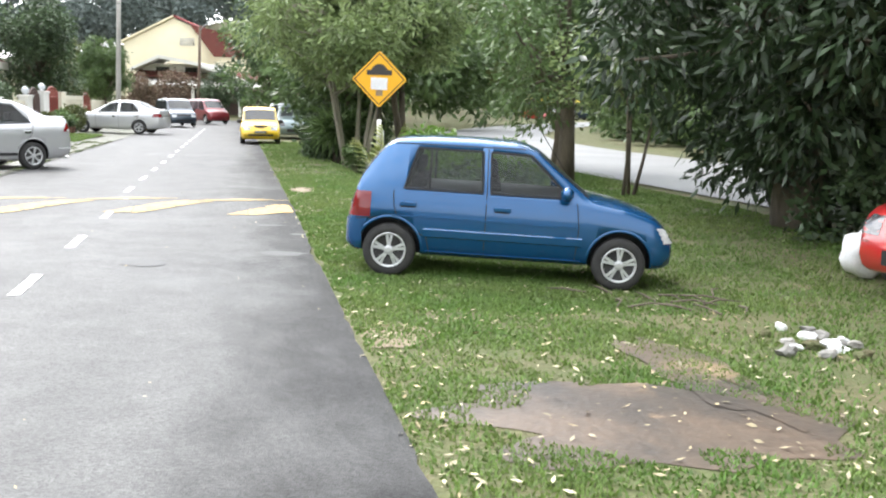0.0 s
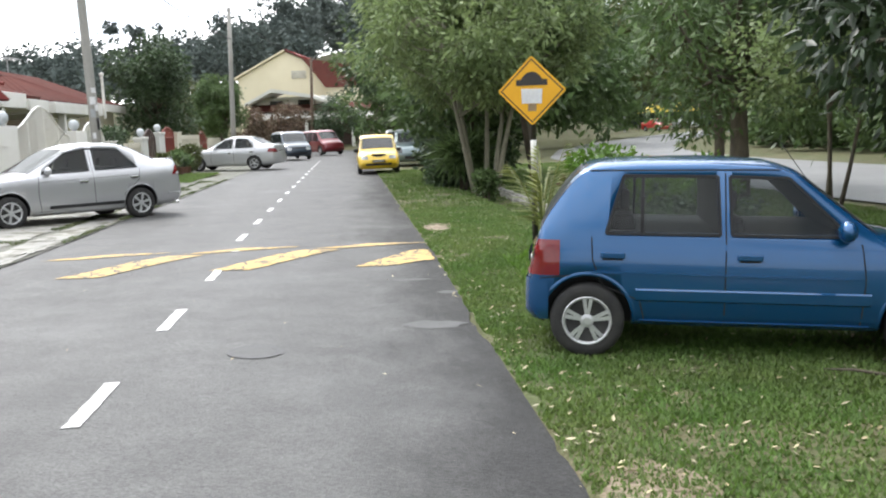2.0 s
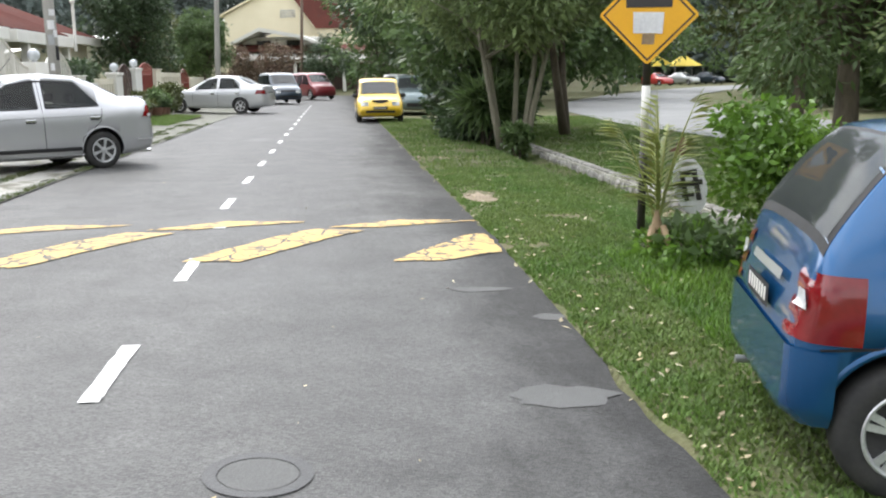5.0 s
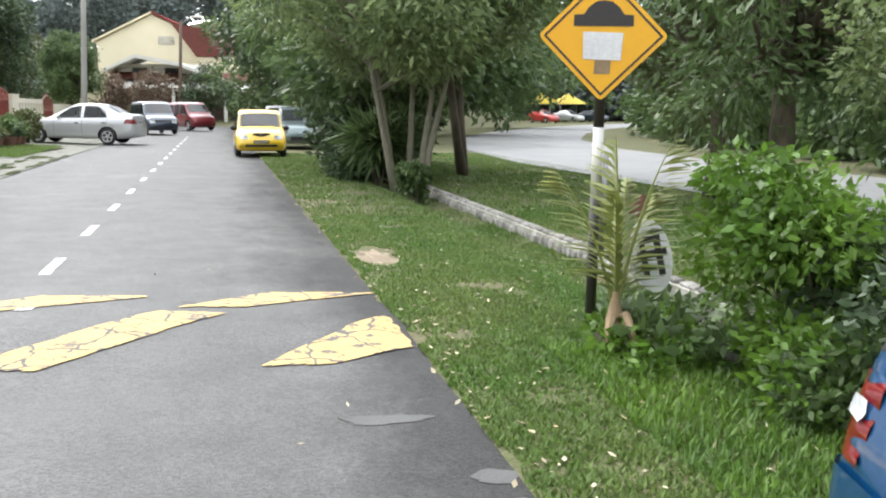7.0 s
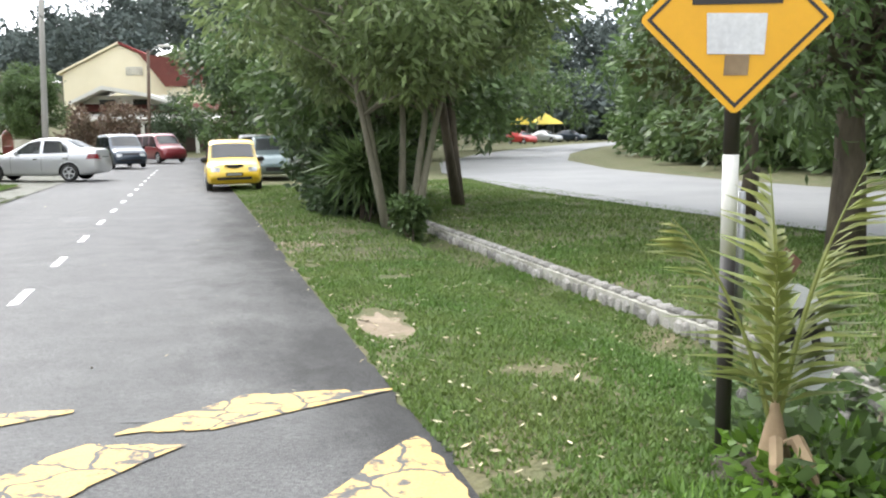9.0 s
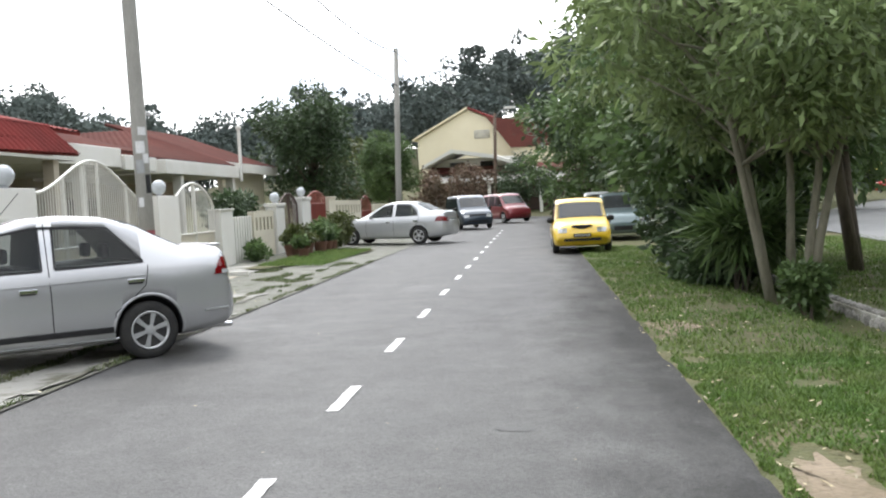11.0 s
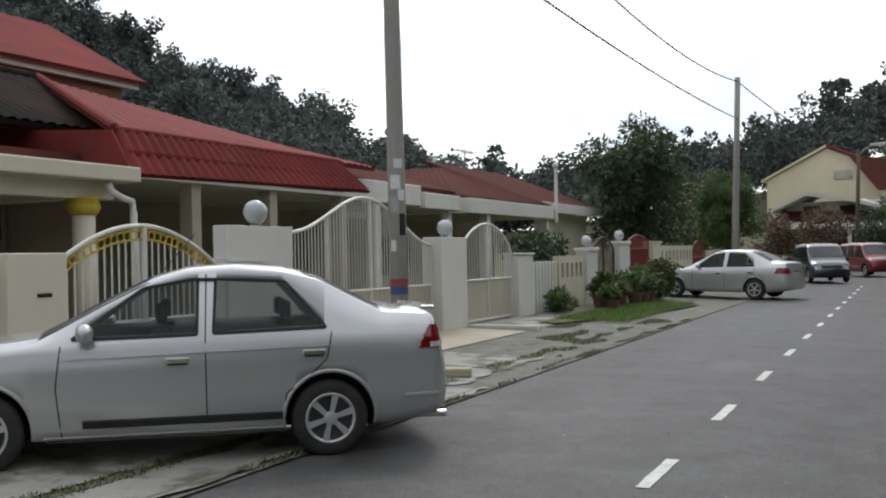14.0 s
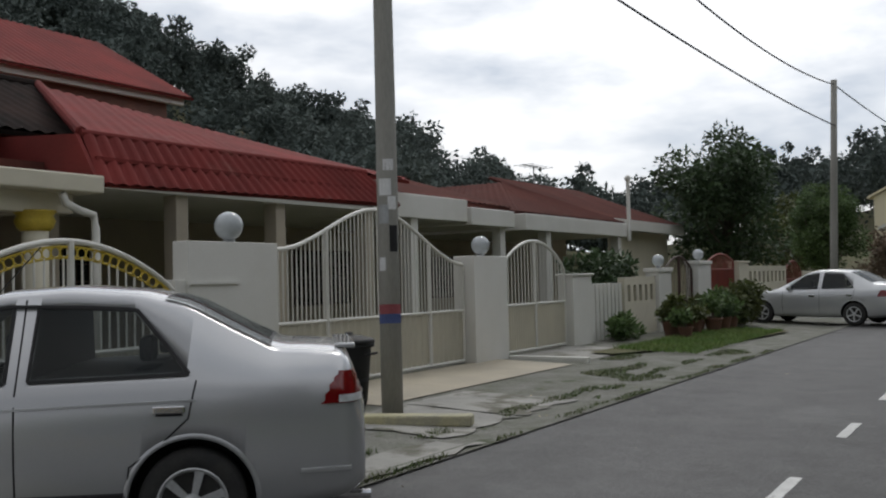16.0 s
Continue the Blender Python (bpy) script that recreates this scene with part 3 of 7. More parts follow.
for (a0, a1, s0, s1, m) in ((-3.45, -2.76, 4, 28.2, CONCRETE), (-6.9, -3.6, 20.8, 27.6, CONCRETE), (-6.9, -3.6, 12, 20.6, CONCRETE), (-6.4, -4.95, 29.6, 34.9, TERRAZZO), (-4.8, -3.3, 28.3, 31.3, CONCRETE), (-6.4, -5.0, 35.4, 38.2, CONCRETE)):
    n_a, n_s = max(1, round((a1 - a0) / 1.7)), max(1, round((s1 - s0) / 1.9))
    for i in range(n_a):
        for j in range(n_s):
            x0, x1 = a0 + (a1 - a0) * i / n_a, a0 + (a1 - a0) * (i + 1) / n_a
            y0, y1 = s0 + (s1 - s0) * j / n_s, s0 + (s1 - s0) * (j + 1) / n_s
            j4 = [rnd.uniform(-0.07, 0.07) if m is not TERRAZZO else 0 for _ in range(8)]
            g = 0.02 if m is not TERRAZZO else 0.002
            quad_on("slab", ((x0 + g + j4[0], y0 + g + j4[1]), (x1 - g + j4[2] * 0.3, y0 + g + j4[3]), (x1 - g + j4[4] * 0.3, y1 - g + j4[5]), (x0 + g + j4[6], y1 - g + j4[7])), m, pavement, 0.010, 9, 9, zf=apron_z, rough_edge=0.13 if m is not TERRAZZO else 0)

# ---- plants ----
rng = np.random.default_rng(7)


def leaf_cloud(clumps, count, size, droop=0.3, shell=0.55, slim=0.42):
    """Leaves as folded rhombs, spread through ellipsoid clumps (x, y, z, rx, ry, rz), denser near the clumps' skins."""
    c = np.array(clumps, dtype=float)
    weight = (c[:, 3] * c[:, 4] * c[:, 5]) ** 0.67
    pick = rng.choice(len(c), count, p=weight / weight.sum())
    d = rng.normal(size=(count, 3))
    d /= np.linalg.norm(d, axis=1)[:, None]
    r = shell + (1 - shell) * rng.random(count) ** 0.6
    inner = rng.random(count) < 0.25
    r[inner] = rng.random(inner.sum()) ** 0.5
    r *= 1 + 0.22 * rng.normal(size=count) * (rng.random(count) < 0.5)
    p = c[pick, :3] + d * r[:, None] * c[pick, 3:]
    f = d * np.array((1, 1, 0.4)) + rng.normal(size=(count, 3)) * 0.65
    f[:, 2] -= droop
    f /= np.linalg.norm(f, axis=1)[:, None]
    u = np.cross(f, rng.normal(size=(count, 3)))
    u /= np.linalg.norm(u, axis=1)[:, None]
    w = np.cross(f, u)
    L = (size * (0.6 + 0.8 * rng.random(count)))[:, None]
    v = np.stack((p, p + f * L * 0.45 + u * L * slim / 2 + w * L * 0.05, p + f * L, p + f * L * 0.45 - u * L * slim / 2 + w * L * 0.05), axis=1).reshape(-1, 3)
    k = np.arange(count)[:, None] * 4
    return v, np.concatenate((k + np.array((0, 1, 2)), k + np.array((0, 2, 3))))


def crown_clumps(centre, radius, n, r_small, seed, flat=0.8):
    g = random.Random(seed)
    out = []
    for _ in range(n):
        while True:
            d = Vector((g.uniform(-1, 1), g.uniform(-1, 1), g.uniform(-1, 1)))
            if 0.25 < d.length < 1:
                break
        r = r_small * g.uniform(0.65, 1.3)
        out.append((centre[0] + d.x * radius[0], centre[1] + d.y * radius[1], centre[2] + d.z * radius[2], r, r, r * flat))
    return out


def tree(name, a, s, height, crown_r, trunks, clump_n, leaf_n, leaf_size, leaf_mat, bark, label, seed, crown_low=0.35, r_small=0.7, droop=0.3, category="tree", group="", slim=0.42, trunk_r=0.09, flat=0.8, z0=None):
    """A tree with tapering trunk(s), limbs that reach into the leaf clumps, and a ragged crown."""
    g = random.Random(seed)
    zb = ground_z(a, s) - 0.05 if z0 is None else z0
    t = thing(name, STREET @ pose(a, s, zb), label, category, group)
    lo, hi = height * crown_low, height
    cz, rz = (lo + hi) / 2, (hi - lo) / 2
    cl = crown_clumps((0, 0, cz), (crown_r, crown_r, rz), clump_n, r_small, seed, flat)
    bm = bmesh.new()
    for i in range(trunks):
        ang = g.uniform(0, 6.28)
        lean = 0.0 if trunks == 1 else g.uniform(0.3, 0.8)
        base = Vector((0.10 * trunks * math.cos(ang) * 0.5, 0.10 * trunks * math.sin(ang) * 0.5, 0))
        top = Vector((lean * crown_r * 0.6 * math.cos(ang), lean * crown_r * 0.6 * math.sin(ang), cz))
        mid = (base + top) / 2 + Vector((g.uniform(-0.12, 0.12), g.uniform(-0.12, 0.12), 0)) * height * 0.12
        tube(bm, [base, (base + mid) / 2 + Vector((g.uniform(-0.05, 0.05), g.uniform(-0.05, 0.05), 0)), mid, (mid + top) / 2, top], [trunk_r * 1.35, trunk_r * 1.05, trunk_r * 0.85, trunk_r * 0.65, trunk_r * 0.4], 8)
        for c in cl[i::trunks]:
            q = Vector(c[:3])
            st = mid.lerp(top, g.uniform(0, 0.9))
            tube(bm, [st, st.lerp(q, 0.5) + Vector((0, 0, -0.06 * height * g.random())), q], [trunk_r * 0.42, trunk_r * 0.28, trunk_r * 0.1], 5)
    part("trunk", bm, bark, t, smooth=True)
    v, f = leaf_cloud(cl, leaf_n, leaf_size, droop, slim=slim)
    part("crown", raw_mesh("crown", v, f), leaf_mat, t)
    return t


def bush(name, a, s, clumps, leaf_n, leaf_size, leaf_mat, label, category="bush", z0=None, group="", slim=0.5, stems=6):
    zb = ground_z(a, s) - 0.03 if z0 is None else z0
    t = thing(name, STREET @ pose(a, s, zb), label, category, group)
    bm = bmesh.new()
    g = random.Random(int(a * 100 + s * 10))
    for i in range(max(stems, 1)):
        c = clumps[i % len(clumps)]
        q = Vector(c[:3])
        tube(bm, [(q.x * 0.3 + g.uniform(-0.05, 0.05), q.y * 0.3 + g.uniform(-0.05, 0.05), 0), (q.x * 0.6, q.y * 0.6, q.z * 0.5), q], [0.018, 0.013, 0.006], 5)
    part("stems", bm, BARK, t)
    v, f = leaf_cloud(clumps, leaf_n, leaf_size, 0.1, slim=slim)
    v[:, 2] = np.maximum(v[:, 2], 0.005)
    part("leaves", raw_mesh("leaves", v, f), leaf_mat, t)
    return t


# the leaning verge tree beside the drain, and the thicket behind it
tree("verge_tree", 4.75, 28.6, 5.6, 2.6, 5, 60, 20000, 0.19, LEAF_FRESH, BARK_PALE, "leafy green verge tree with several slanting pale trunks", 11, crown_low=0.36, r_small=0.62, droop=0.55, slim=0.32, trunk_r=0.06)
tree("verge_tree", 5.4, 34.5, 6.3, 2.6, 3, 40, 13000, 0.24, LEAF_MID, BARK, "dense dark green tree behind parked cars", 12, crown_low=0.15, r_small=0.8)
tree("verge_tree", 6.6, 31.5, 8.5, 3.4, 2, 44, 14000, 0.26, LEAF_MID, BARK, "tall dark green tree on the lawn", 13, crown_low=0.3, r_small=0.9)
tree("verge_tree", 5.4, 50, 6.4, 2.8, 2, 36, 8000, 0.28, LEAF_MID, BARK, "green roadside tree above the parked cars", 14, crown_low=0.3, r_small=0.9)
tree("verge_tree", 5.5, 58, 9, 4, 2, 36, 8000, 0.32, LEAF_DARK, BARK, "dark green roadside tree further along the street", 15, crown_low=0.2, r_small=1.0)
tree("verge_tree", 4.5, 72, 8, 4, 2, 30, 6000, 0.35, LEAF_MID, BARK, "green tree closing the street's far end", 16, crown_low=0.15, r_small=1.0)
# right-hand trees round the parked cars
tree("roadside_tree", 8.4, 22.2, 5.6, 2.4, 1, 34, 15000, 0.17, LEAF_MID, BARK, "bushy fresh green tree with a stout dark trunk", 21, crown_low=0.26, r_small=0.75, droop=0.6, trunk_r=0.17, slim=0.3)
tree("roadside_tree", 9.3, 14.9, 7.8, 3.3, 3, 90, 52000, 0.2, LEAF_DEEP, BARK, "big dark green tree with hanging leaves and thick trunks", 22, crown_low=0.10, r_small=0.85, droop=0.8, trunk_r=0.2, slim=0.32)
# added mostly out of view, beyond the edge foliage, to shade the verge
tree("roadside_tree", 10.8, 8.4, 8.0, 3.6, 2, 60, 30000, 0.22, LEAF_DEEP, BARK, "big dark green tree added for shade by the red car", 25, crown_low=0.3, r_small=0.9, droop=0.7, trunk_r=0.18, slim=0.32)
tree("roadside_tree", 8.5, 19.2, 3.9, 1.25, 3, 22, 5000, 0.11, LEAF_FRESH, BARK, "thin young olive-green tree on the lawn", 23, crown_low=0.4, r_small=0.45, trunk_r=0.03)
tree("roadside_tree", 9.4, 25.8, 5.2, 2.0, 1, 24, 5500, 0.19, LEAF_OLIVE, BARK, "olive-green tree beside the main road", 24, crown_low=0.3, r_small=0.65, trunk_r=0.11)

# woods across the main road, too many to count
wv, wf, n0 = [], [], 0
g = random.Random(31)
for i in range(190):
    s = g.uniform(-30, 75)
    a = 18.2 + g.random() ** 1.3 * 26 + (max(0, s - 42) * 0.42)
    h = g.uniform(6.5, 12) + (a - 17) * 0.12
    r = g.uniform(2.0, 3.4)
    if i >= 120:   # undergrowth along the road
        a, h, r = a * 0.35 + 12.2 + (max(0, s - 42) * 0.25), g.uniform(1.6, 3.4), g.uniform(1.2, 2.0)
    cl = crown_clumps((a, s, h * 0.55), (r, r, h * 0.48), 22, 1.0, 100 + i)
    v, f = leaf_cloud(cl, 1700 if a < 24 else 900, 0.42 if a < 24 else 0.6, 0.4)
    v[:, 2] = np.maximum(v[:, 2], 0.02)
    wv.append(v)
    wf.append(f + n0)
    n0 += len(v)
for i in range(70):   # between the two roads further on, and beyond the bend
    s = g.uniform(50, 135)
    a = g.uniform(7.5, max(8.5, (s - 46) * 0.55 + 6)) if i < 34 else g.uniform(0.55 * s + 4, 0.55 * s + 40)
    if i >= 34:
        s += 26
    h, r = g.uniform(8, 13) + (s - 50) * 0.06, g.uniform(2.6, 4.2)
    v, f = leaf_cloud(crown_clumps((a, s, h * 0.56), (r, r, h * 0.44), 22, 1.2, 500 + i), 1300, 0.6, 0.3)
    v[:, 2] = np.maximum(v[:, 2], 0.02)
    wv.append(v)
    wf.append(f + n0)
    n0 += len(v)
woods = part("roadside_woods", raw_mesh("woods", np.concatenate(wv), np.concatenate(wf)), LEAF_MID, None)
woods.matrix_world = STREET
tagged(woods, "thick green woodland across the main road", "woods", kind="stuff")


# ---- forested hill behind the houses ----
def skyline(phi):
    """Height of the tree tops, in degrees, by bearing left of the street's direction."""
    return float(np.interp(phi, (-25, -14, -6, 0, 4, 8, 12, 20, 23, 26, 31, 36, 41, 45, 49, 55, 80, 110), (3, 7, 9.4, 8.8, 7.7, 6.7, 6.2, 5.2, 5.3, 6.4, 8.6, 10.6, 12.4, 14.1, 16.4, 17.2, 18, 16)))


def hill_z(a, s):
    r, phi = math.hypot(a, s - 15), math.degrees(math.atan2(-a, s - 15))
    z = (172 * math.tan(radians(skyline(phi))) - 10) * smooth(62, 172, r)
    return z * smooth(-22, -8, phi) + 1.2 * noise.noise((a * 0.04, s * 0.04, 3)) * smooth(70, 100, r) - 0.4


hill = sheet("hill", list(np.linspace(-330, 70, 56)), list(np.linspace(-60, 340, 56)), hill_z, LITTER)
tagged(hill, "dark forested hillside behind the houses", "hill", kind="structure")
wv, wf, n0 = [], [], 0
g = random.Random(41)
for k in range(640):
    r, phi = math.sqrt(g.uniform(84 ** 2, 186 ** 2)), g.uniform(-13, 86)
    if k % 3 == 0:
        r = g.uniform(158, 184)
    a, s = -r * math.sin(radians(phi)), 15 + r * math.cos(radians(phi))
    if a > -30 and s < 122 or (-48 < a < -24 and s < 112):
        continue
    z = hill_z(a, s)
    h, w = g.uniform(7, 11), g.uniform(3.0, 5.0)
    if g.random() < 0.22:
        h, w = h * 1.35, w * 0.62
    cl = crown_clumps((a, s, z + h * 0.58), (w, w, h * 0.40), 16, w * 0.36, 900 + k)
    v, f = leaf_cloud(cl, 900, 0.62, 0.2, slim=0.65)
    wv.append(v)
    wf.append(f + n0)
    n0 += len(v)
for k in range(90):   # trees beyond the main road's bend
    r, phi = g.uniform(152, 215), g.uniform(-36, -4)
    a, s = -r * math.sin(radians(phi)), 15 + r * math.cos(radians(phi))
    h, w = g.uniform(15, 22) + max(0.0, -phi - 10) * 0.35, g.uniform(5, 7.5)
    v, f = leaf_cloud(crown_clumps((a, s, h * 0.52), (w, w, h * 0.46), 18, w * 0.36, 3900 + k), 900, 0.8, 0.2, slim=0.65)
    wv.append(v)
    wf.append(f + n0)
    n0 += len(v)
for k in range(70):   # undergrowth that closes the view along the main road
    r, phi = g.uniform(138, 152), -34 + 22 * k / 69
    a, s = -r * math.sin(radians(phi)), 15 + r * math.cos(radians(phi))
    h, w = g.uniform(7, 11), g.uniform(4, 6)
    v, f = leaf_cloud(crown_clumps((a, s, h * 0.45), (w, w, h * 0.45), 18, w * 0.4, 5900 + k), 1100, 0.9, 0.2, slim=0.8)
    v[:, 2] = np.maximum(v[:, 2], 0.02)
    wv.append(v)
    wf.append(f + n0)
    n0 += len(v)
hill_woods = part("hillside_woods", raw_mesh("hillside_woods", np.concatenate(wv), np.concatenate(wf)), LEAF_HAZED, None)
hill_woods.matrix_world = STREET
tagged(hill_woods, "tropical forest on the hill, haze painted into its green", "woods", kind="stuff")

# ---- garden walls, piers and gates along the left side ----
WALL_A, WALL_Z = -6.5, 0.12


def garden_wall(s0, s1, z1, material, label, z0=0.05, thick=0.16, cap=0.0, a=WALL_A, slots=0):
    t = thing("garden_wall", STREET @ pose(a, s0, 0), label, "wall", "garden walls")
    n = s1 - s0
    if slots:
        bm = bmesh.new()
        w = n / (2 * slots + 1)
        for i in range(slots + 1):
            box(bm, -thick / 2, thick / 2, 2 * i * w, (2 * i + 1) * w, z1 - 0.55, z1 - 0.18)
        box(bm, -thick / 2, thick / 2, 0, n, z0, z1 - 0.55)
        box(bm, -thick / 2, thick / 2, 0, n, z1 - 0.18, z1)
        part("body", bm, material, t)
        # near-black sheet stands in for the shade behind the slots
        part("slot_shade", boxed(-thick / 2 - 0.01, -thick / 2 - 0.002, 0, n, z1 - 0.56, z1 - 0.17), SHADOW_GAP, t)
    else:
        part("body", boxed(-thick / 2, thick / 2, 0, n, z0, z1, 0.008), material, t)
    if cap:
        part("coping", boxed(-thick / 2 - 0.04, thick / 2 + 0.04, -0.02, n + 0.02, z1, z1 + cap, 0.01), material, t)
    return t


def pier(s0, s1, z1, material, label, a=WALL_A, depth=0.34, cap=0.06, globe=0.0, front=0.0, cap_mat=None):
    t = thing("gate_pier", STREET @ pose(a + front, (s0 + s1) / 2, 0), label, "pier", "gate piers")
    h = (s1 - s0) / 2
    part("shaft", boxed(-depth / 2, depth / 2, -h, h, 0.03, z1, 0.012), material, t)
    if cap:
        part("cap", boxed(-depth / 2 - 0.04, depth / 2 + 0.04, -h - 0.04, h + 0.04, z1, z1 + cap, 0.012), cap_mat or material, t)
    if globe:
        lamp = thing("globe_lamp", STREET @ pose(a + front, (s0 + s1) / 2, z1 + cap), "clear round globe lamp on a gate pier", "lamp", "pier globe lamps")
        part("base", lathe([(0.055, 0), (0.06, 0.02), (0.04, 0.05)], 16), STEEL, lamp)
        part("globe", ball(globe, 0.04 + globe * 0.93, 22), GLOBE, lamp, smooth=True)
    return t


def arch_top(s, s0, s1, e0, e1, top, power=1.0):
    u = (s - s0) / (s1 - s0)
    return e0 + (e1 - e0) * u + (top - (e0 + e1) / 2) * math.sin(math.pi * u) ** power


def gate_frame(t, name, s0, s1, zf, z0, r, material, n=24):
    """Outline bar of a gate leaf: two stiles, a bottom rail and a curved head."""
    pts = [(0, s0 + (s1 - s0) * i / n, zf(s0 + (s1 - s0) * i / n)) for i in range(n + 1)]
    part("head_rail", tubed(pts, r, 8), material, t)
    part("bottom_rail", tubed([(0, s0, z0), (0, s1, z0)], r, 8), material, t)
    for s in (s0, s1):
        part("stile", tubed([(0, s, z0), (0, s, zf(s))], r, 8), material, t)


def arched_gate(s0, s1, zf, label, sheet_z, bars, material, sheet_mat, gold=False, leaf_lines=(), a=WALL_A, z0=0.17):
    t = thing("driveway_gate", STREET @ pose(a, 0, 0), label, "gate", "driveway gates")
    gate_frame(t, "gate", s0, s1, zf, z0, 0.028, material)
    for s in leaf_lines:
        part("mullion", tubed([(0, s, z0), (0, s, zf(s))], 0.036, 8), material, t)
    if sheet_z > z0:
        n = 60
        bm = bmesh.new()
        prev = None
        for i in range(n + 1):
            s = s0 + (s1 - s0) * i / n
            x = 0.012 if i % 2 else -0.004
            top = min(sheet_z, zf(s) - 0.02)
            pair = (bm.verts.new((x, s, z0)), bm.verts.new((x, s, top)))
            if prev:
                bm.faces.new((prev[0], pair[0], pair[1], prev[1]))
            prev = pair
        bmesh.ops.solidify(bm, geom=bm.faces[:], thickness=0.004)
        part("sheet", bm, sheet_mat, t)
        part("mid_rail", tubed([(0, s0, sheet_z), (0, s1, sheet_z)], 0.024, 8), material, t)
    n = bars
    for i in range(1, n):
        s = s0 + (s1 - s0) * i / n
        if zf(s) - sheet_z > 0.06:
            part("bar", tubed([(0, s, max(sheet_z, z0)), (0, s, zf(s) - (0.14 if gold else 0.01))], 0.011, 6), material, t)
    if gold:
        n = 44
        band = bmesh.new()
        for off in (0.05, 0.16):
            tube(band, [(0, s0 + (s1 - s0) * i / n, zf(s0 + (s1 - s0) * i / n) - off) for i in range(n + 1)], 0.010, 6)
        part("band_rail", band, GOLD, t)
        for i in range(1, 26):
            s = s0 + (s1 - s0) * i / 26
            z = zf(s) - 0.105
            ring = bmesh.new()
            tube(ring, [(0.005, s + 0.05 * math.cos(q * 0.5236), z + 0.05 * math.sin(q * 0.5236)) for q in range(13)], 0.009, 5, cap=False)
            part("scroll", ring, GOLD, t)
    return t


# slatted white gate and grey pier
t = thing("slatted_gate", STREET @ pose(-6.42, 0, 0), "white horizontal slatted steel driveway gate", "gate", "driveway gates")
part("frame", tubed([(0, 17.6, 0.14), (0, 21.9, 0.14), (0, 21.9, 1.62), (0, 17.6, 1.62), (0, 17.6, 0.14)], 0.035, 8), GATE_WHITE, t)
part("stile", boxed(-0.03, 0.04, 21.86, 21.93, 0.12, 1.66, 0.006), GATE_WHITE, t)
for i in range(15):
    part("slat", boxed(-0.012, 0.02, 17.62, 21.87, 0.22 + i * 0.095, 0.285 + i * 0.095), GATE_WHITE, t)
garden_wall(8.0, 17.5, 1.6, WALL_WHITE, "white rendered garden wall", cap=0.06)
pier(21.98, 22.54, 1.66, WALL_GREY, "grey-blue painted gate pier with white coping", a=-6.46, depth=0.4, cap=0.09, cap_mat=WALL_WHITE)
lamp = thing("pier_lantern", STREET @ pose(-6.46, 22.28, 1.75), "small boxy white lantern on a grey pier", "lamp")
part("stem", boxed(-0.03, 0.03, -0.03, 0.03, 0, 0.3), BLACK, lamp)
for y in (-0.11, 0.11):
    part("pane", boxed(-0.05, 0.05, y - 0.06, y + 0.06, 0.05, 0.3, 0.006), GLOBE, lamp)
part("roof", boxed(-0.12, 0.12, -0.24, 0.24, 0.3, 0.325, 0.006), WALL_WHITE, lamp)
pier(22.60, 22.90, 1.62, WALL_CREAM, "plain cream gate pier", a=-6.38, depth=0.3, cap=0.0)
# fence with a gold band
garden_wall(22.9, 24.68, 0.50, WALL_CREAM, "low cream plinth wall under iron railings", a=-6.42)
t = thing("railing", STREET @ pose(-6.42, 22.9, 0.50), "cream iron railing with gold scrollwork band", "railing")
for z, r in ((0.03, 0.02), (0.86, 0.018), (1.07, 0.028)):
    part("rail", tubed([(0, 0, z), (0, 1.78, z)], r, 8), GATE_WHITE, t)
for i in range(18):
    part("bar", boxed(-0.012, 0.012, 0.05 + i * 0.1, 0.075 + i * 0.1, 0.02, 0.86), GATE_WHITE, t)
part("band_backing", boxed(-0.004, 0.0, 0.02, 1.76, 0.87, 1.06), DARK_IRON, t)
for i in range(30):
    ring = bmesh.new()
    tube(ring, [(0.008, 0.05 + i * 0.057 + 0.042 * math.cos(q * 0.5236), 0.965 + 0.075 * math.sin(q * 0.5236)) for q in range(13)], 0.010, 5, cap=False)
    part("scroll", ring, GOLD, t)
p_box = pier(24.7, 25.42, 1.63, WALL_CREAM, "broad cream gate pier with a letter slot", a=-6.4, depth=0.3, cap=0.0)
# flat dark bar paints the shade inside the slot
part("letter_slot", boxed(0.148, 0.156, -0.02, 0.16, 1.19, 1.23), SHADOW_GAP, p_box)
arched_gate(25.46, 27.95, lambda s: arch_top(s, 25.46, 27.95, 1.52, 1.42, 1.93, 0.8), "cream arched double gate with gold scrollwork", 0.85, 24, GATE_WHITE, GATE_CREAM, gold=True, leaf_lines=(26.68,), a=-6.42)
# wall block with globe, tall sheet gate
w = garden_wall(27.97, 28.12, 1.55, WALL_WHITE, "short white wall beside a gate")
w = garden_wall(28.12, 29.55, 1.97, WALL_WHITE, "tall white rendered garden wall with a raised panel", thick=0.24)
part("ledge", boxed(0.12, 0.15, 0.0, 0.75, 1.49, 1.53, 0.004), WALL_WHITE, w)
lamp = thing("globe_lamp", STREET @ pose(-6.5, 28.86, 1.97), "clear round globe lamp on a white wall", "lamp", "pier globe lamps")
part("base", lathe([(0.07, 0), (0.075, 0.02), (0.045, 0.06)], 16), STEEL, lamp)
part("globe", ball(0.165, 0.19, 24), GLOBE, lamp, smooth=True)


def tall_gate(s):
    u = (s - 29.6) / (34.1 - 29.6)
    return 1.9 + (1.72 - 1.9) * u + 0.66 * smooth(0.0, 0.48, u) * (1 - smooth(0.5, 1.0, u)) * 1.02


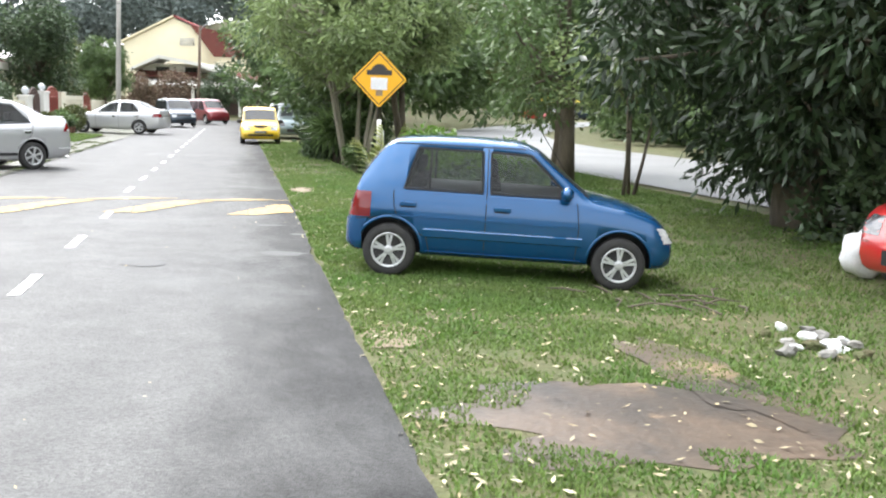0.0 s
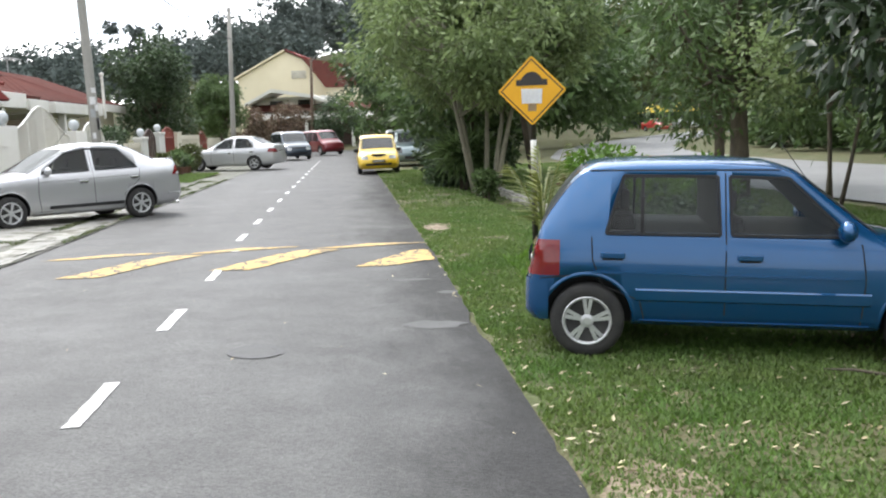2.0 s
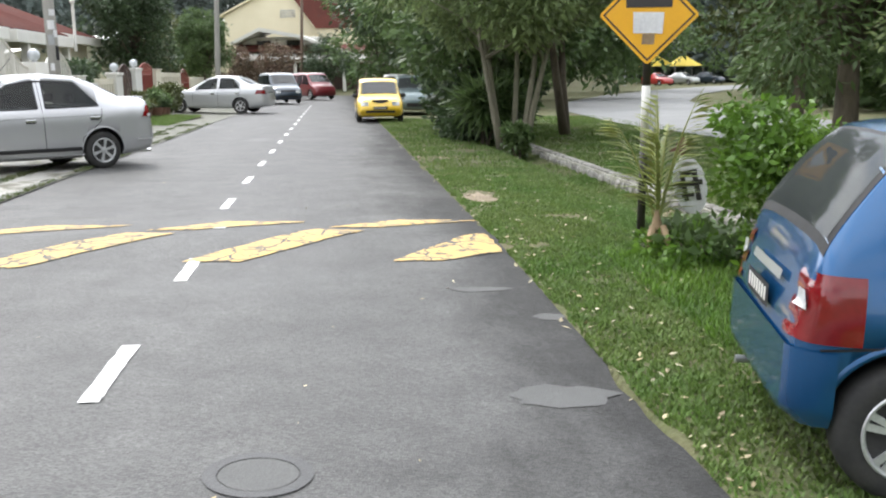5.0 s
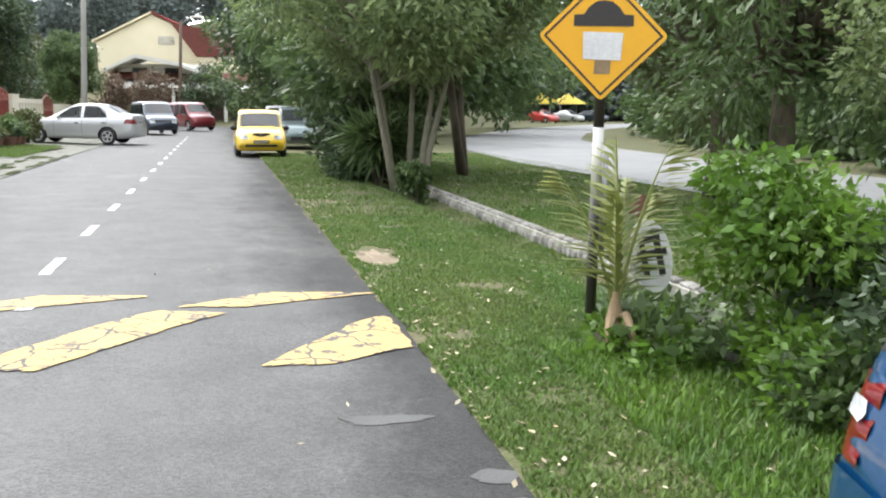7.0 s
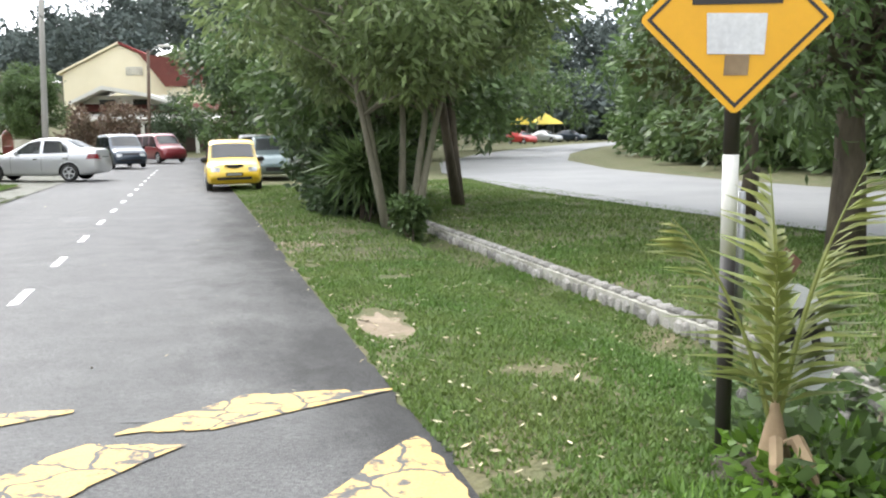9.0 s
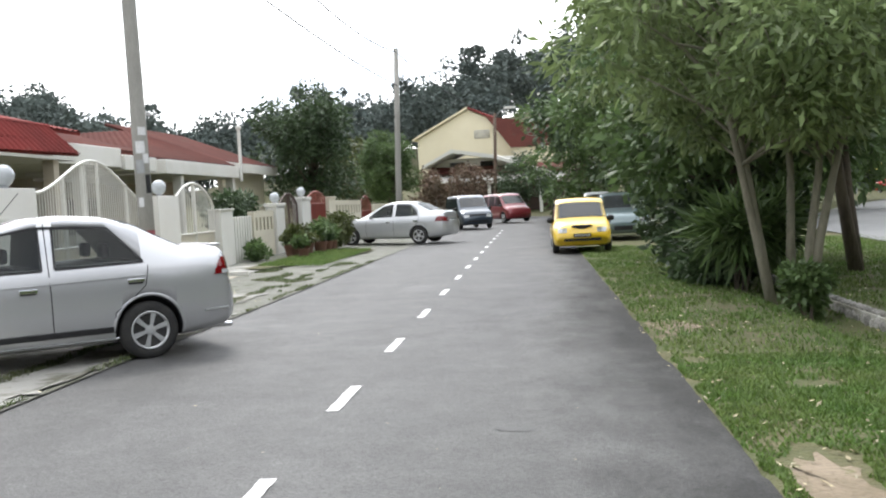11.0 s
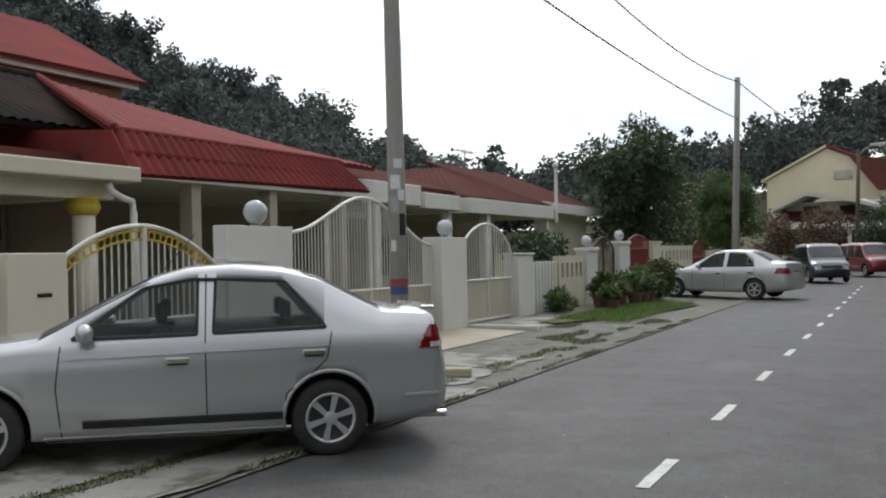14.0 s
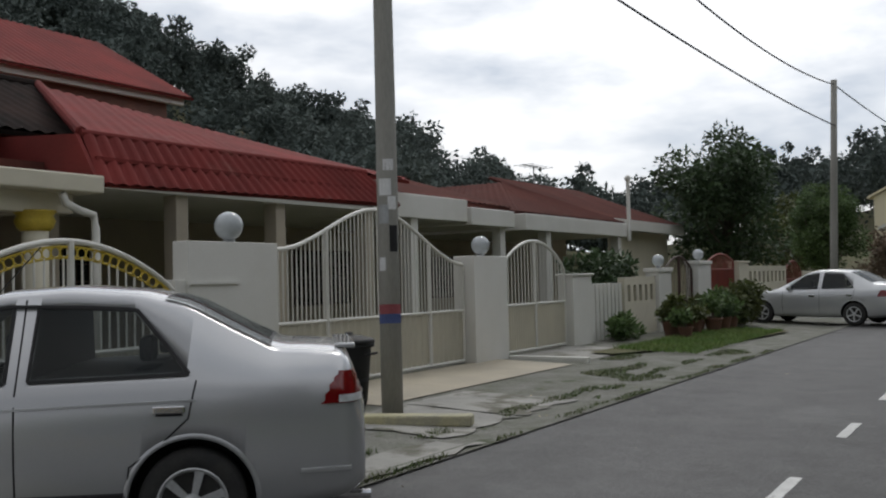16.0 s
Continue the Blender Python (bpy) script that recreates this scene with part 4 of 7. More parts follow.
arched_gate(29.6, 34.1, tall_gate, "tall cream gate with curved bar top and sheet panels", 0.98, 52, GATE_WHITE, GATE_CREAM, leaf_lines=(30.62, 31.9, 33.1))
pier(34.15, 35.28, 1.86, WALL_WHITE, "broad white gate pier with a globe lamp", globe=0.155, cap=0.0, depth=0.4)
arched_gate(35.42, 38.02, lambda s: arch_top(s, 35.42, 38.02, 1.62, 1.6, 2.16, 0.7), "white arched double gate with mesh panels", 1.0, 20, GATE_WHITE, GATE_CREAM, leaf_lines=(36.72,))
t = thing("gate_ramp_kerb", STREET @ pose(-5.6, 35.3, 0.06), "white painted low kerb beside a gate", "kerb")
part("bar", boxed(-0.75, 0.75, -0.06, 0.06, 0, 0.10, 0.01), WALL_WHITE, t)
pier(38.07, 39.0, 1.5, WALL_WHITE, "white gate pier with a small bell box", cap=0.04)
t = thing("slat_fence", STREET @ pose(-6.5, 39.05, 0.1), "white vertical concrete slat fence", "fence")
for i in range(9):
    part("slat", boxed(-0.05, 0.05, i * 0.22, i * 0.22 + 0.15, 0, 1.22, 0.01), WALL_WHITE, t)
part("rail", boxed(-0.075, -0.05, 0, 1.95, 0.95, 1.05), WALL_WHITE, t)
garden_wall(41.05, 43.1, 1.44, WALL_CREAM, "cream garden wall with upright slots", slots=5)
pier(43.12, 44.05, 1.55, WALL_WHITE, "white pier with moulded cap and ball finial", cap=0.1, globe=0.15)
arched_gate(44.1, 46.25, lambda s: arch_top(s, 44.1, 46.25, 1.6, 1.6, 1.95, 0.8), "dark brown iron double gate", 0.8, 18, DARK_IRON, DARK_IRON, leaf_lines=(45.17,))
pier(46.3, 47.5, 1.74, WALL_WHITE, "white pier with moulded cap and ball finial", cap=0.1, globe=0.15)
arched_gate(47.55, 50.5, lambda s: 1.75 + 0.1 * (s - 47.55) / 3 + 0.25 * abs(math.sin((s - 47.55) * 1.06)), "solid red-brown steel gate with peaked top", 1.6, 24, RED_IRON, RED_IRON)
pier(50.55, 51.7, 1.8, WALL_CREAM, "plain cream rendered gate pier", cap=0.05)
garden_wall(51.8, 57.5, 1.7, WALL_CREAM, "cream garden wall with dark upright slots", slots=9)
arched_gate(57.6, 60.5, lambda s: arch_top(s, 57.6, 60.5, 1.5, 1.5, 1.9), "red-brown arched steel gate", 1.2, 18, RED_IRON, RED_IRON)
garden_wall(60.6, 78, 1.5, WALL_CREAM, "long cream garden wall further along the street")

# ---- terrace houses ----


def roof_plane(name, corners, material, parent, pitch=0.24, thick=0.08, rib=0.03):
    """A ribbed tile roof over four corners: eave start, eave end, ridge end, ridge start; ribs run from eave to ridge."""
    e0, e1, r1, r0 = (Vector(c) for c in corners)
    n = max(2, round((e1 - e0).length / pitch) * 4)
    rows = 7
    up = (e1 - e0).cross(r0 - e0).normalized()
    if up.z < 0:
        up = -up
    vv, ff = [], []
    for j in range(rows + 1):
        v = j / rows
        for i in range(n + 1):
            u = i / n
            p = e0.lerp(e1, u).lerp(r0.lerp(r1, u), v)
            vv.append(p + up * (rib * abs(math.sin(math.pi * i / 4)) ** 1.5))
    for j in range(rows):
        for i in range(n):
            k = j * (n + 1) + i
            ff.append((k, k + 1, k + n + 2, k + n + 1))
    me = raw_mesh(name, np.array([tuple(v) for v in vv]), np.array(ff))
    ob = part(name, me, material, parent)
    bm = bmesh.new()
    q = [bm.verts.new(c - up * 0.015) for c in (e0, e1, r1, r0)] + [bm.verts.new(c - up * thick) for c in (e0, e1, r1, r0)]
    for f in ((0, 1, 2, 3), (7, 6, 5, 4), (0, 4, 5, 1), (1, 5, 6, 2), (2, 6, 7, 3), (3, 7, 4, 0)):
        bm.faces.new([q[i] for i in f])
    part("roof_board", bm, material, ob)
    return ob


def barred_window(parent, a, s0, s1, z0, z1, bars=8, dark=True):
    wob = part("window", boxed(a, a + 0.03, s0, s1, z0, z1), HOUSE_GLASS, parent)
    part("frame", tubed([(a + 0.04, s0, z0), (a + 0.04, s1, z0), (a + 0.04, s1, z1), (a + 0.04, s0, z1), (a + 0.04, s0, z0)], 0.025, 6), DARK_IRON, wob)
    for i in range(1, bars):
        part("bar", boxed(a + 0.04, a + 0.055, s0 + (s1 - s0) * i / bars - 0.012, s0 + (s1 - s0) * i / bars + 0.012, z0, z1), DARK_IRON, wob)
    for i in range(1, 4):
        part("bar", boxed(a + 0.042, a + 0.054, s0, s1, z0 + (z1 - z0) * i / 4 - 0.012, z0 + (z1 - z0) * i / 4 + 0.012), DARK_IRON, wob)
    return wob


HOUSE_GLASS = mat("dark_window_glass", (0.02, 0.022, 0.025), rough=0.08, bump=0)

# house with the cream flat carport
h = thing("terrace_house", STREET, "single-storey terrace house with cream carport slab and blackened roof", "house", "terrace houses")
part("carport_slab", boxed(-13, -8.1, 14.5, 28.42, 2.62, 2.83, 0.02), WALL_CREAM, h)
part("carport_beam", boxed(-8.65, -8.4, 14.6, 28.2, 2.38, 2.62, 0.01), WALL_CREAM, h)
part("carport_beam", boxed(-12.9, -8.66, 27.6, 27.85, 2.38, 2.62, 0.01), WALL_CREAM, h)
col = part("column", tubed([(-8.5, 27.75, 0.1), (-8.5, 27.75, 2.4)], 0.15, 20), WALL_CREAM, h, smooth=True)
cap = lathe([(0.16, 2.16), (0.2, 2.2), (0.23, 2.28), (0.2, 2.34), (0.24, 2.38), (0.24, 2.4)], 20)
bmesh.ops.translate(cap, verts=cap.verts, vec=(-8.5, 27.75, 0))
part("capital", cap, GOLD, col, "gold painted column capital", smooth=True)
part("downpipe", tubed([(-8.2, 27.9, 2.6), (-8.2, 27.95, 2.48), (-8.2, 28.15, 2.4), (-8.2, 28.33, 2.36), (-8.2, 28.36, 2.2), (-8.2, 28.36, 0.15)], 0.05, 10), WALL_WHITE, h, smooth=True)
part("wall", boxed(-11.0, -10.8, 22.4, 28.4, 0.1, 2.62), WALL_DIM, h)
part("wall", boxed(-13.2, -13.0, 14.5, 22.2, 0.1, 3.0), WALL_DIM, h)
# added at the house boundary to cut side light and darken the carport
part("party_wall", boxed(-13, -8.7, 22.2, 22.36, 0.1, 2.62), WALL_DIM, h)
part("carport_floor", boxed(-10.8, -6.7, 22.4, 28.4, 0.05, 0.15), CONCRETE, h)
part("party_wall", boxed(-13, -9.2, 28.42, 28.58, 0.1, 2.9), WALL_DIM, h)
barred_window(h, -10.79, 27.05, 27.62, 1.9, 2.55, 5)
barred_window(h, -10.79, 27.68, 28.25, 1.9, 2.55, 5)
barred_window(h, -12.99, 17.5, 20.0, 0.95, 2.15)
grille = part("door", boxed(-10.79, -10.75, 23.6, 26.5, 0.15, 2.4), DARK_IRON, h, "dark brown folding grille door")
for k in range(24):
    part("bar", boxed(-10.75, -10.73, 23.65 + k * 0.12, 23.69 + k * 0.12, 0.17, 2.38), RED_IRON, grille)
roof_plane("roof", ((-8.9, 14.5, 3.05), (-8.9, 25.65, 3.05), (-13.2, 25.65, 5.0), (-13.2, 14.5, 5.0)), TILE_DARK, h, rib=0.045)
roof_plane("roof", ((-10.2, 25.8, 3.64), (-10.2, 31.0, 3.64), (-13.2, 31.0, 5.0), (-13.2, 25.8, 5.0)), TILE_DARK, h, rib=0.045)
part("lean_to", boxed(-10.6, -9.3, 25.9, 28.45, 2.84, 3.1), TILE_RUST, h, "rust-brown sheet roof over the carport")
roof_plane("roof", ((-17.5, 14.5, 3.05), (-17.5, 31.0, 3.05), (-13.2, 31.0, 5.0), (-13.2, 14.5, 5.0)), TILE_DARK, h)
parapet = part("parapet", slab_of([(-9.15, 2.83), (-9.15, 3.6), (-14.0, 5.4), (-14.0, 2.83)], 0.2, "y"), WALL_BLACKENED, h, "weathered white party wall with black stains")
parapet.location = (0, 25.6, 0)
part("parapet_cap", boxed(-9.4, -9.0, 25.5, 25.95, 3.5, 3.62, 0.01), WALL_STAIN, h)
for s_ in np.arange(14.8, 30.8, 0.34):
    part("ridge_tile", tubed([(-13.2, s_, 5.02), (-13.2, s_ + 0.36, 5.03)], 0.09, 8), TILE_DARK, h)

# house with the red tiled fascia
h = thing("terrace_house", STREET, "terrace house with bright red ribbed tile fascia and roof", "house", "terrace houses")
roof_plane("fascia_roof", ((-8.35, 28.55, 2.76), (-8.35, 35.1, 2.86), (-8.75, 34.55, 3.42), (-8.75, 28.6, 3.42)), TILE_RED, h, pitch=0.22, rib=0.05)
fl = part("fascia_end", slab_of([(-8.35, 2.78), (-8.75, 3.42), (-11.6, 3.62), (-13.0, 3.62), (-13.0, 2.84)], 0.06, "y"), TILE_RED, h)
fl.location = (0, 28.5, 0)
part("soffit", boxed(-13, -8.4, 28.6, 35.0, 2.72, 2.78), WALL_WHITE, h)
roof_plane("roof", ((-8.75, 28.6, 3.42), (-8.75, 36.0, 3.42), (-13.2, 39.0, 4.45), (-13.2, 31.1, 5.02)), TILE_RED, h)
roof_plane("roof", ((-17.5, 31, 3.1), (-17.5, 39, 3.1), (-13.2, 39.0, 4.45), (-13.2, 31.1, 5.02)), TILE_RED, h)
part("wall", boxed(-12.8, -12.6, 28.6, 35.2, 0.1, 3.0), WALL_DIM, h)
for s in (29.9, 31.9, 34.2):
    part("column", boxed(-8.75, -8.5, s, s + 0.22, 0.1, 2.74, 0.01), WALL_DIM, h)
barred_window(h, -12.59, 29.5, 31.6, 1.0, 2.2)

part("fascia_step", boxed(-8.62, -8.50, 28.62, 34.85, 3.08, 3.13), TILE_RED, h)
part("fascia_ridge", tubed([(-8.77, 28.58, 3.45), (-8.77, 34.6, 3.45)], 0.05, 8), TILE_RED, h)
part("hip_ridge", tubed([(-8.77, 28.6, 3.46), (-13.2, 31.1, 5.06)], 0.07, 8), TILE_RED, h)

# house with the white fascia
h = thing("terrace_house", STREET, "terrace house with white slab fascia and brown tile roof", "house", "terrace houses")
part("carport_slab", boxed(-13, -9.0, 35.15, 38.6, 2.72, 3.2, 0.02), WALL_WHITE, h)
part("carport_slab", boxed(-13, -8.9, 38.6, 40.6, 2.66, 3.04, 0.02), WALL_WHITE, h)
part("wall", boxed(-12.8, -12.6, 35.2, 40.8, 0.1, 3.0), WALL_DIM, h)
part("column", boxed(-9.3, -9.08, 40.2, 40.45, 0.1, 2.7, 0.01), WALL_WHITE, h)
part("column", boxed(-9.3, -9.08, 36.5, 36.75, 0.1, 2.72, 0.01), WALL_WHITE, h)
roof_plane("roof", ((-9.4, 35.8, 3.25), (-9.4, 41.4, 3.2), (-13.4, 42, 4.35), (-13.4, 36.2, 4.6)), TILE_RUST, h)
barred_window(h, -12.59, 37, 39, 1.0, 2.2)

# house with the hipped rust-red roof
h = thing("terrace_house", STREET, "terrace house with rust-red hipped roof and white carport slab", "house", "terrace houses")
part("carport_slab", boxed(-13, -8.8, 41.0, 47.6, 2.62, 3.02, 0.02), WALL_WHITE, h)
part("wall", boxed(-13, -12.8, 41.0, 52, 0.1, 3.2), WALL_DIM, h)
for s in (42.3, 47.1):
    part("column", boxed(-9.15, -8.9, s, s + 0.25, 0.1, 2.64, 0.01), WALL_WHITE, h)
roof_plane("roof", ((-9.2, 41.2, 3.1), (-9.2, 48.5, 3.1), (-11.6, 45.2, 4.25), (-11.6, 45.0, 4.25)), TILE_RUST, h)
roof_plane("roof", ((-9.2, 48.5, 3.1), (-18, 48.5, 3.1), (-18, 45.2, 4.25), (-11.6, 45.2, 4.25)), TILE_RUST, h)
roof_plane("roof", ((-9.2, 41.2, 3.1), (-18, 41.2, 3.1), (-18, 45.0, 4.25), (-11.6, 45.0, 4.25)), TILE_RUST, h)
roof_plane("roof", ((-9.8, 48.6, 3.3), (-9.8, 56, 3.3), (-14, 56, 4.9), (-14, 48.6, 4.9)), TILE_RUST, h)
part("fascia", boxed(-9.95, -9.75, 48.0, 56, 2.95, 3.3, 0.01), WALL_WHITE, h)
part("wall", boxed(-10.6, -10.4, 50.5, 56, 0.1, 3.0), WALL_CREAM, h)
pipe = part("vent_pipe", tubed([(-8.75, 47.62, 2.5), (-8.75, 47.62, 4.3)], 0.06, 10), WALL_WHITE, h)
b = ball(0.1, 4.36, 14)
bmesh.ops.translate(b, verts=b.verts, vec=(-8.75, 47.62, 0))
part("finial", b, WALL_WHITE, pipe, smooth=True)
barred_window(h, -12.79, 43, 45, 1.0, 2.1)

# two-storey house behind
BRICK_WASH = mat("brown_brick_wash", (0.24, 0.12, 0.09), (0.18, 0.10, 0.08), rough=0.85, scale=1.2, fine=25, bump=0.2)
h = thing("two_storey_house", STREET, "two-storey house with white gable wall and red roof", "house")
part("wall", boxed(-27, -19.9, 33.8, 40, 0, 7.2), BRICK_WASH, h)
part("fascia", boxed(-19.75, -19.6, 33.8, 40.4, 6.78, 6.98), WALL_WHITE, h)
gable = part("gable_wall", slab_of([(-27, 0), (-19.6, 0), (-19.6, 7.3), (-23.4, 9.4), (-27, 7.3)], 0.25, "y"), WALL_WHITE, h)
gable.location = (0, 33.5, 0)
part("gable_wall", boxed(-24, -19.6, 24, 33.6, 0, 7.9), WALL_WHITE, h)
roof_plane("roof", ((-19.4, 33.7, 7.0), (-19.4, 40.6, 7.0), (-23.6, 40.6, 9.3), (-23.6, 33.7, 9.3)), TILE_RED, h)
roof_plane("roof", ((-27.6, 33.7, 7.0), (-27.6, 40.6, 7.0), (-23.6, 40.6, 9.3), (-23.6, 33.7, 9.3)), TILE_RED, h)

# pale yellow gabled house far along the street
YH = Matrix.Translation((-33.2, 96, 0)) @ pose(0, 0, 0, 0, 0, 8)
h = thing("gabled_house", YH, "pale yellow two-storey house with a wide gable", "house")
part("wall", slab_of([(-5.6, 0), (6.3, 0), (6.3, 6.4), (-0.7, 9.6), (-5.6, 7.2)], 14, "y"), WALL_YELLOW, h)
part("vent", boxed(-0.2, 1.2, -0.06, 0, 7.0, 7.7), WALL_STAIN, h)
for i in range(4):
    part("louvre", boxed(-0.15, 1.15, -0.1, -0.05, 7.08 + i * 0.15, 7.16 + i * 0.15), WALL_CREAM, h)
for side in (0, 1):
    c = [(-6.0, 7.1), (-0.7, 9.72), (-0.7, 9.9), (-6.0, 7.28)] if side == 0 else [(-0.7, 9.72), (7.4, 5.9), (7.4, 6.08), (-0.7, 9.9)]
    ob = part("roof", slab_of(c, 14.6, "y"), TILE_RED if side else WALL_YELLOW, h)
    ob.location = (0, -0.3, 0)
roof_plane("wing_roof", ((3.4, -1.6, 5.9), (9.4, -1.6, 5.9), (8.2, -0.4, 7.6), (1.0, -0.4, 8.9)), TILE_RUST, h)
part("wing_wall", boxed(3.6, 8.8, -1.3, 0.0, 0, 5.9), WALL_YELLOW, h)
h2 = thing("annexe_house", Matrix.Translation((-29.5, 88, 0)) @ pose(0, 0, 0, 0, 0, 8), "white house front with sloping awning roofs", "house")
part("wall", boxed(-4.5, 6.5, 0, 6, 0, 3.6), WALL_DIM, h2)
for z, m in ((3.0, WALL_WHITE), (3.75, TILE_RUST)):
    roof_plane("canopy", ((-4.8, -1.9 + (z - 3) * 1.5, z), (6.4, -1.9 + (z - 3) * 1.5, z - 0.25), (6.4, 0.4 + (z - 3), z + 0.45), (-4.8, 0.4 + (z - 3), z + 0.75)), m, h2)
part("upper_wall", boxed(-4.4, 2.0, 0.6, 5.5, 3.6, 4.9), WALL_WHITE, h2)
for x in (-3.2, -0.6):
    part("window", boxed(x, x + 1.2, 0.56, 0.6, 3.95, 4.6), HOUSE_GLASS, h2)
# no real opening: a dark sheet paints the shade inside the carport
part("opening_shade", boxed(-2.5, 6.2, -0.05, 0, 0.05, 2.6), DARK_IRON, h2, "dark sheet for the shade in an open carport")
awning = part("awning", slab_of([(-5, 4.4), (-2.5, 5.6), (0.8, 5.0), (5.4, 3.4), (5.4, 3.2), (0.8, 4.7), (-2.5, 5.3), (-5, 4.2)], 5, "y"), WALL_WHITE, h2)
awning.location = (0, -1.5, 0)
part("awning", boxed(-1, 5.2, -2.4, 0, 2.75, 2.95), WALL_WHITE, h2)
for x in (-4, 0.5, 4.6):
    part("column", boxed(x, x + 0.25, -2.3, -2.05, 0, 2.8), WALL_WHITE, h2)

# ---- garden trees on the left ----
tree("garden_tree", -8.6, 57, 6.5, 1.9, 2, 44, 14000, 0.22, LEAF_DARK, BARK, "big dark green garden tree over a wall", 51, crown_low=0.25, r_small=0.85)
tree("garden_tree", -6.35, 66, 5.3, 1.5, 1, 110, 26000, 0.13, LEAF_MID, BARK, "clipped round green garden tree", 52, crown_low=0.27, r_small=0.4)
tree("garden_tree", -9.5, 74, 5.5, 2.6, 2, 24, 5000, 0.26, LEAF_OLIVE, BARK, "brownish green garden tree", 53, crown_low=0.2, r_small=0.8)

# ---- poles and cables ----
def pole(name, base, top, r0, r1, material, label):
    t = thing(name, Matrix.Translation(base), label, "pole")
    d = Vector(top) - Vector(base)
    part("shaft", tubed([(0, 0, -0.1), d * 0.3, d * 0.6, d], [r0, r0 * 0.9 + r1 * 0.1, (r0 + r1) / 2, r1], 16), material, t, smooth=True)
    return t


P1 = STREET @ Vector((-4.42, 29.1, 0.04))
pole_1 = pole("utility_pole", P1, P1 + Vector((-0.35, 0.25, 8.6)), 0.115, 0.09, POLE_GREY, "leaning grey concrete utility pole with paper scraps")
P2 = Vector((-19.9, 51.2, 0))
pole_2 = pole("utility_pole", P2 - Vector((0.25, 0, 0)), Vector((-19.85, 51.2, 7.9)), 0.13, 0.1, POLE_GREY, "grey utility pole behind the garden trees")
LP = Vector((-25.9, 79.6, 0))
lamp_post = pole("street_lamp", LP, LP + Vector((0.3, 0, 7.6)), 0.14, 0.1, POLE_WOOD, "brown street lamp pole with a white lamp arm")
part("arm", tubed([(0.3, 0, 7.2), (0.7, -0.2, 7.6), (1.3, -0.4, 7.8)], 0.04, 8), STEEL, lamp_post)
part("lamp_head", boxed(1.2, 2.0, -0.6, -0.35, 7.75, 7.9, 0.03), WALL_WHITE, lamp_post)

# ---- cars ----
CAR_GLASS = glass("tinted_car_glass", (0.010, 0.014, 0.015), 0.66, through_tint=(0.9, 0.94, 0.94, 1))
CAR_GLASS_DARK = glass("dark_car_glass", (0.006, 0.008, 0.01), 0.35)
CHROME = mat("chrome", (0.75, 0.75, 0.76), rough=0.12, metal=1.0, bump=0)
ALLOY = mat("alloy_wheel", (0.60, 0.61, 0.62), (0.52, 0.53, 0.54), rough=0.28, metal=0.5, scale=6, fine=60, bump=0)
LENS_RED = mat("red_lamp_lens", (0.19, 0.005, 0.008), (0.14, 0.004, 0.006), rough=0.08, bump=0, coat=0.6)
LENS_CLEAR = mat("clear_lamp_lens", (0.70, 0.72, 0.73), (0.5, 0.52, 0.53), rough=0.08, bump=0, coat=0.5, scale=14)
LENS_SMOKE = mat("smoked_headlamp", (0.03, 0.032, 0.035), (0.12, 0.12, 0.13), rough=0.08, bump=0, coat=0.6, scale=9)
SEAT = mat("dark_seat_fabric", (0.03, 0.03, 0.035), rough=0.9, bump=0.1)


def car_paint(name, c, c2, metal=0.35, rough=0.28):
    return mat(name, c, c2, rough=rough, metal=metal, scale=0.7, fine=90, bump=0.0, amount=0.08, coat=0.9, grime=tuple(v * 0.88 + 0.01 for v in c), grime_scale=1.3, grime_at=0.63)


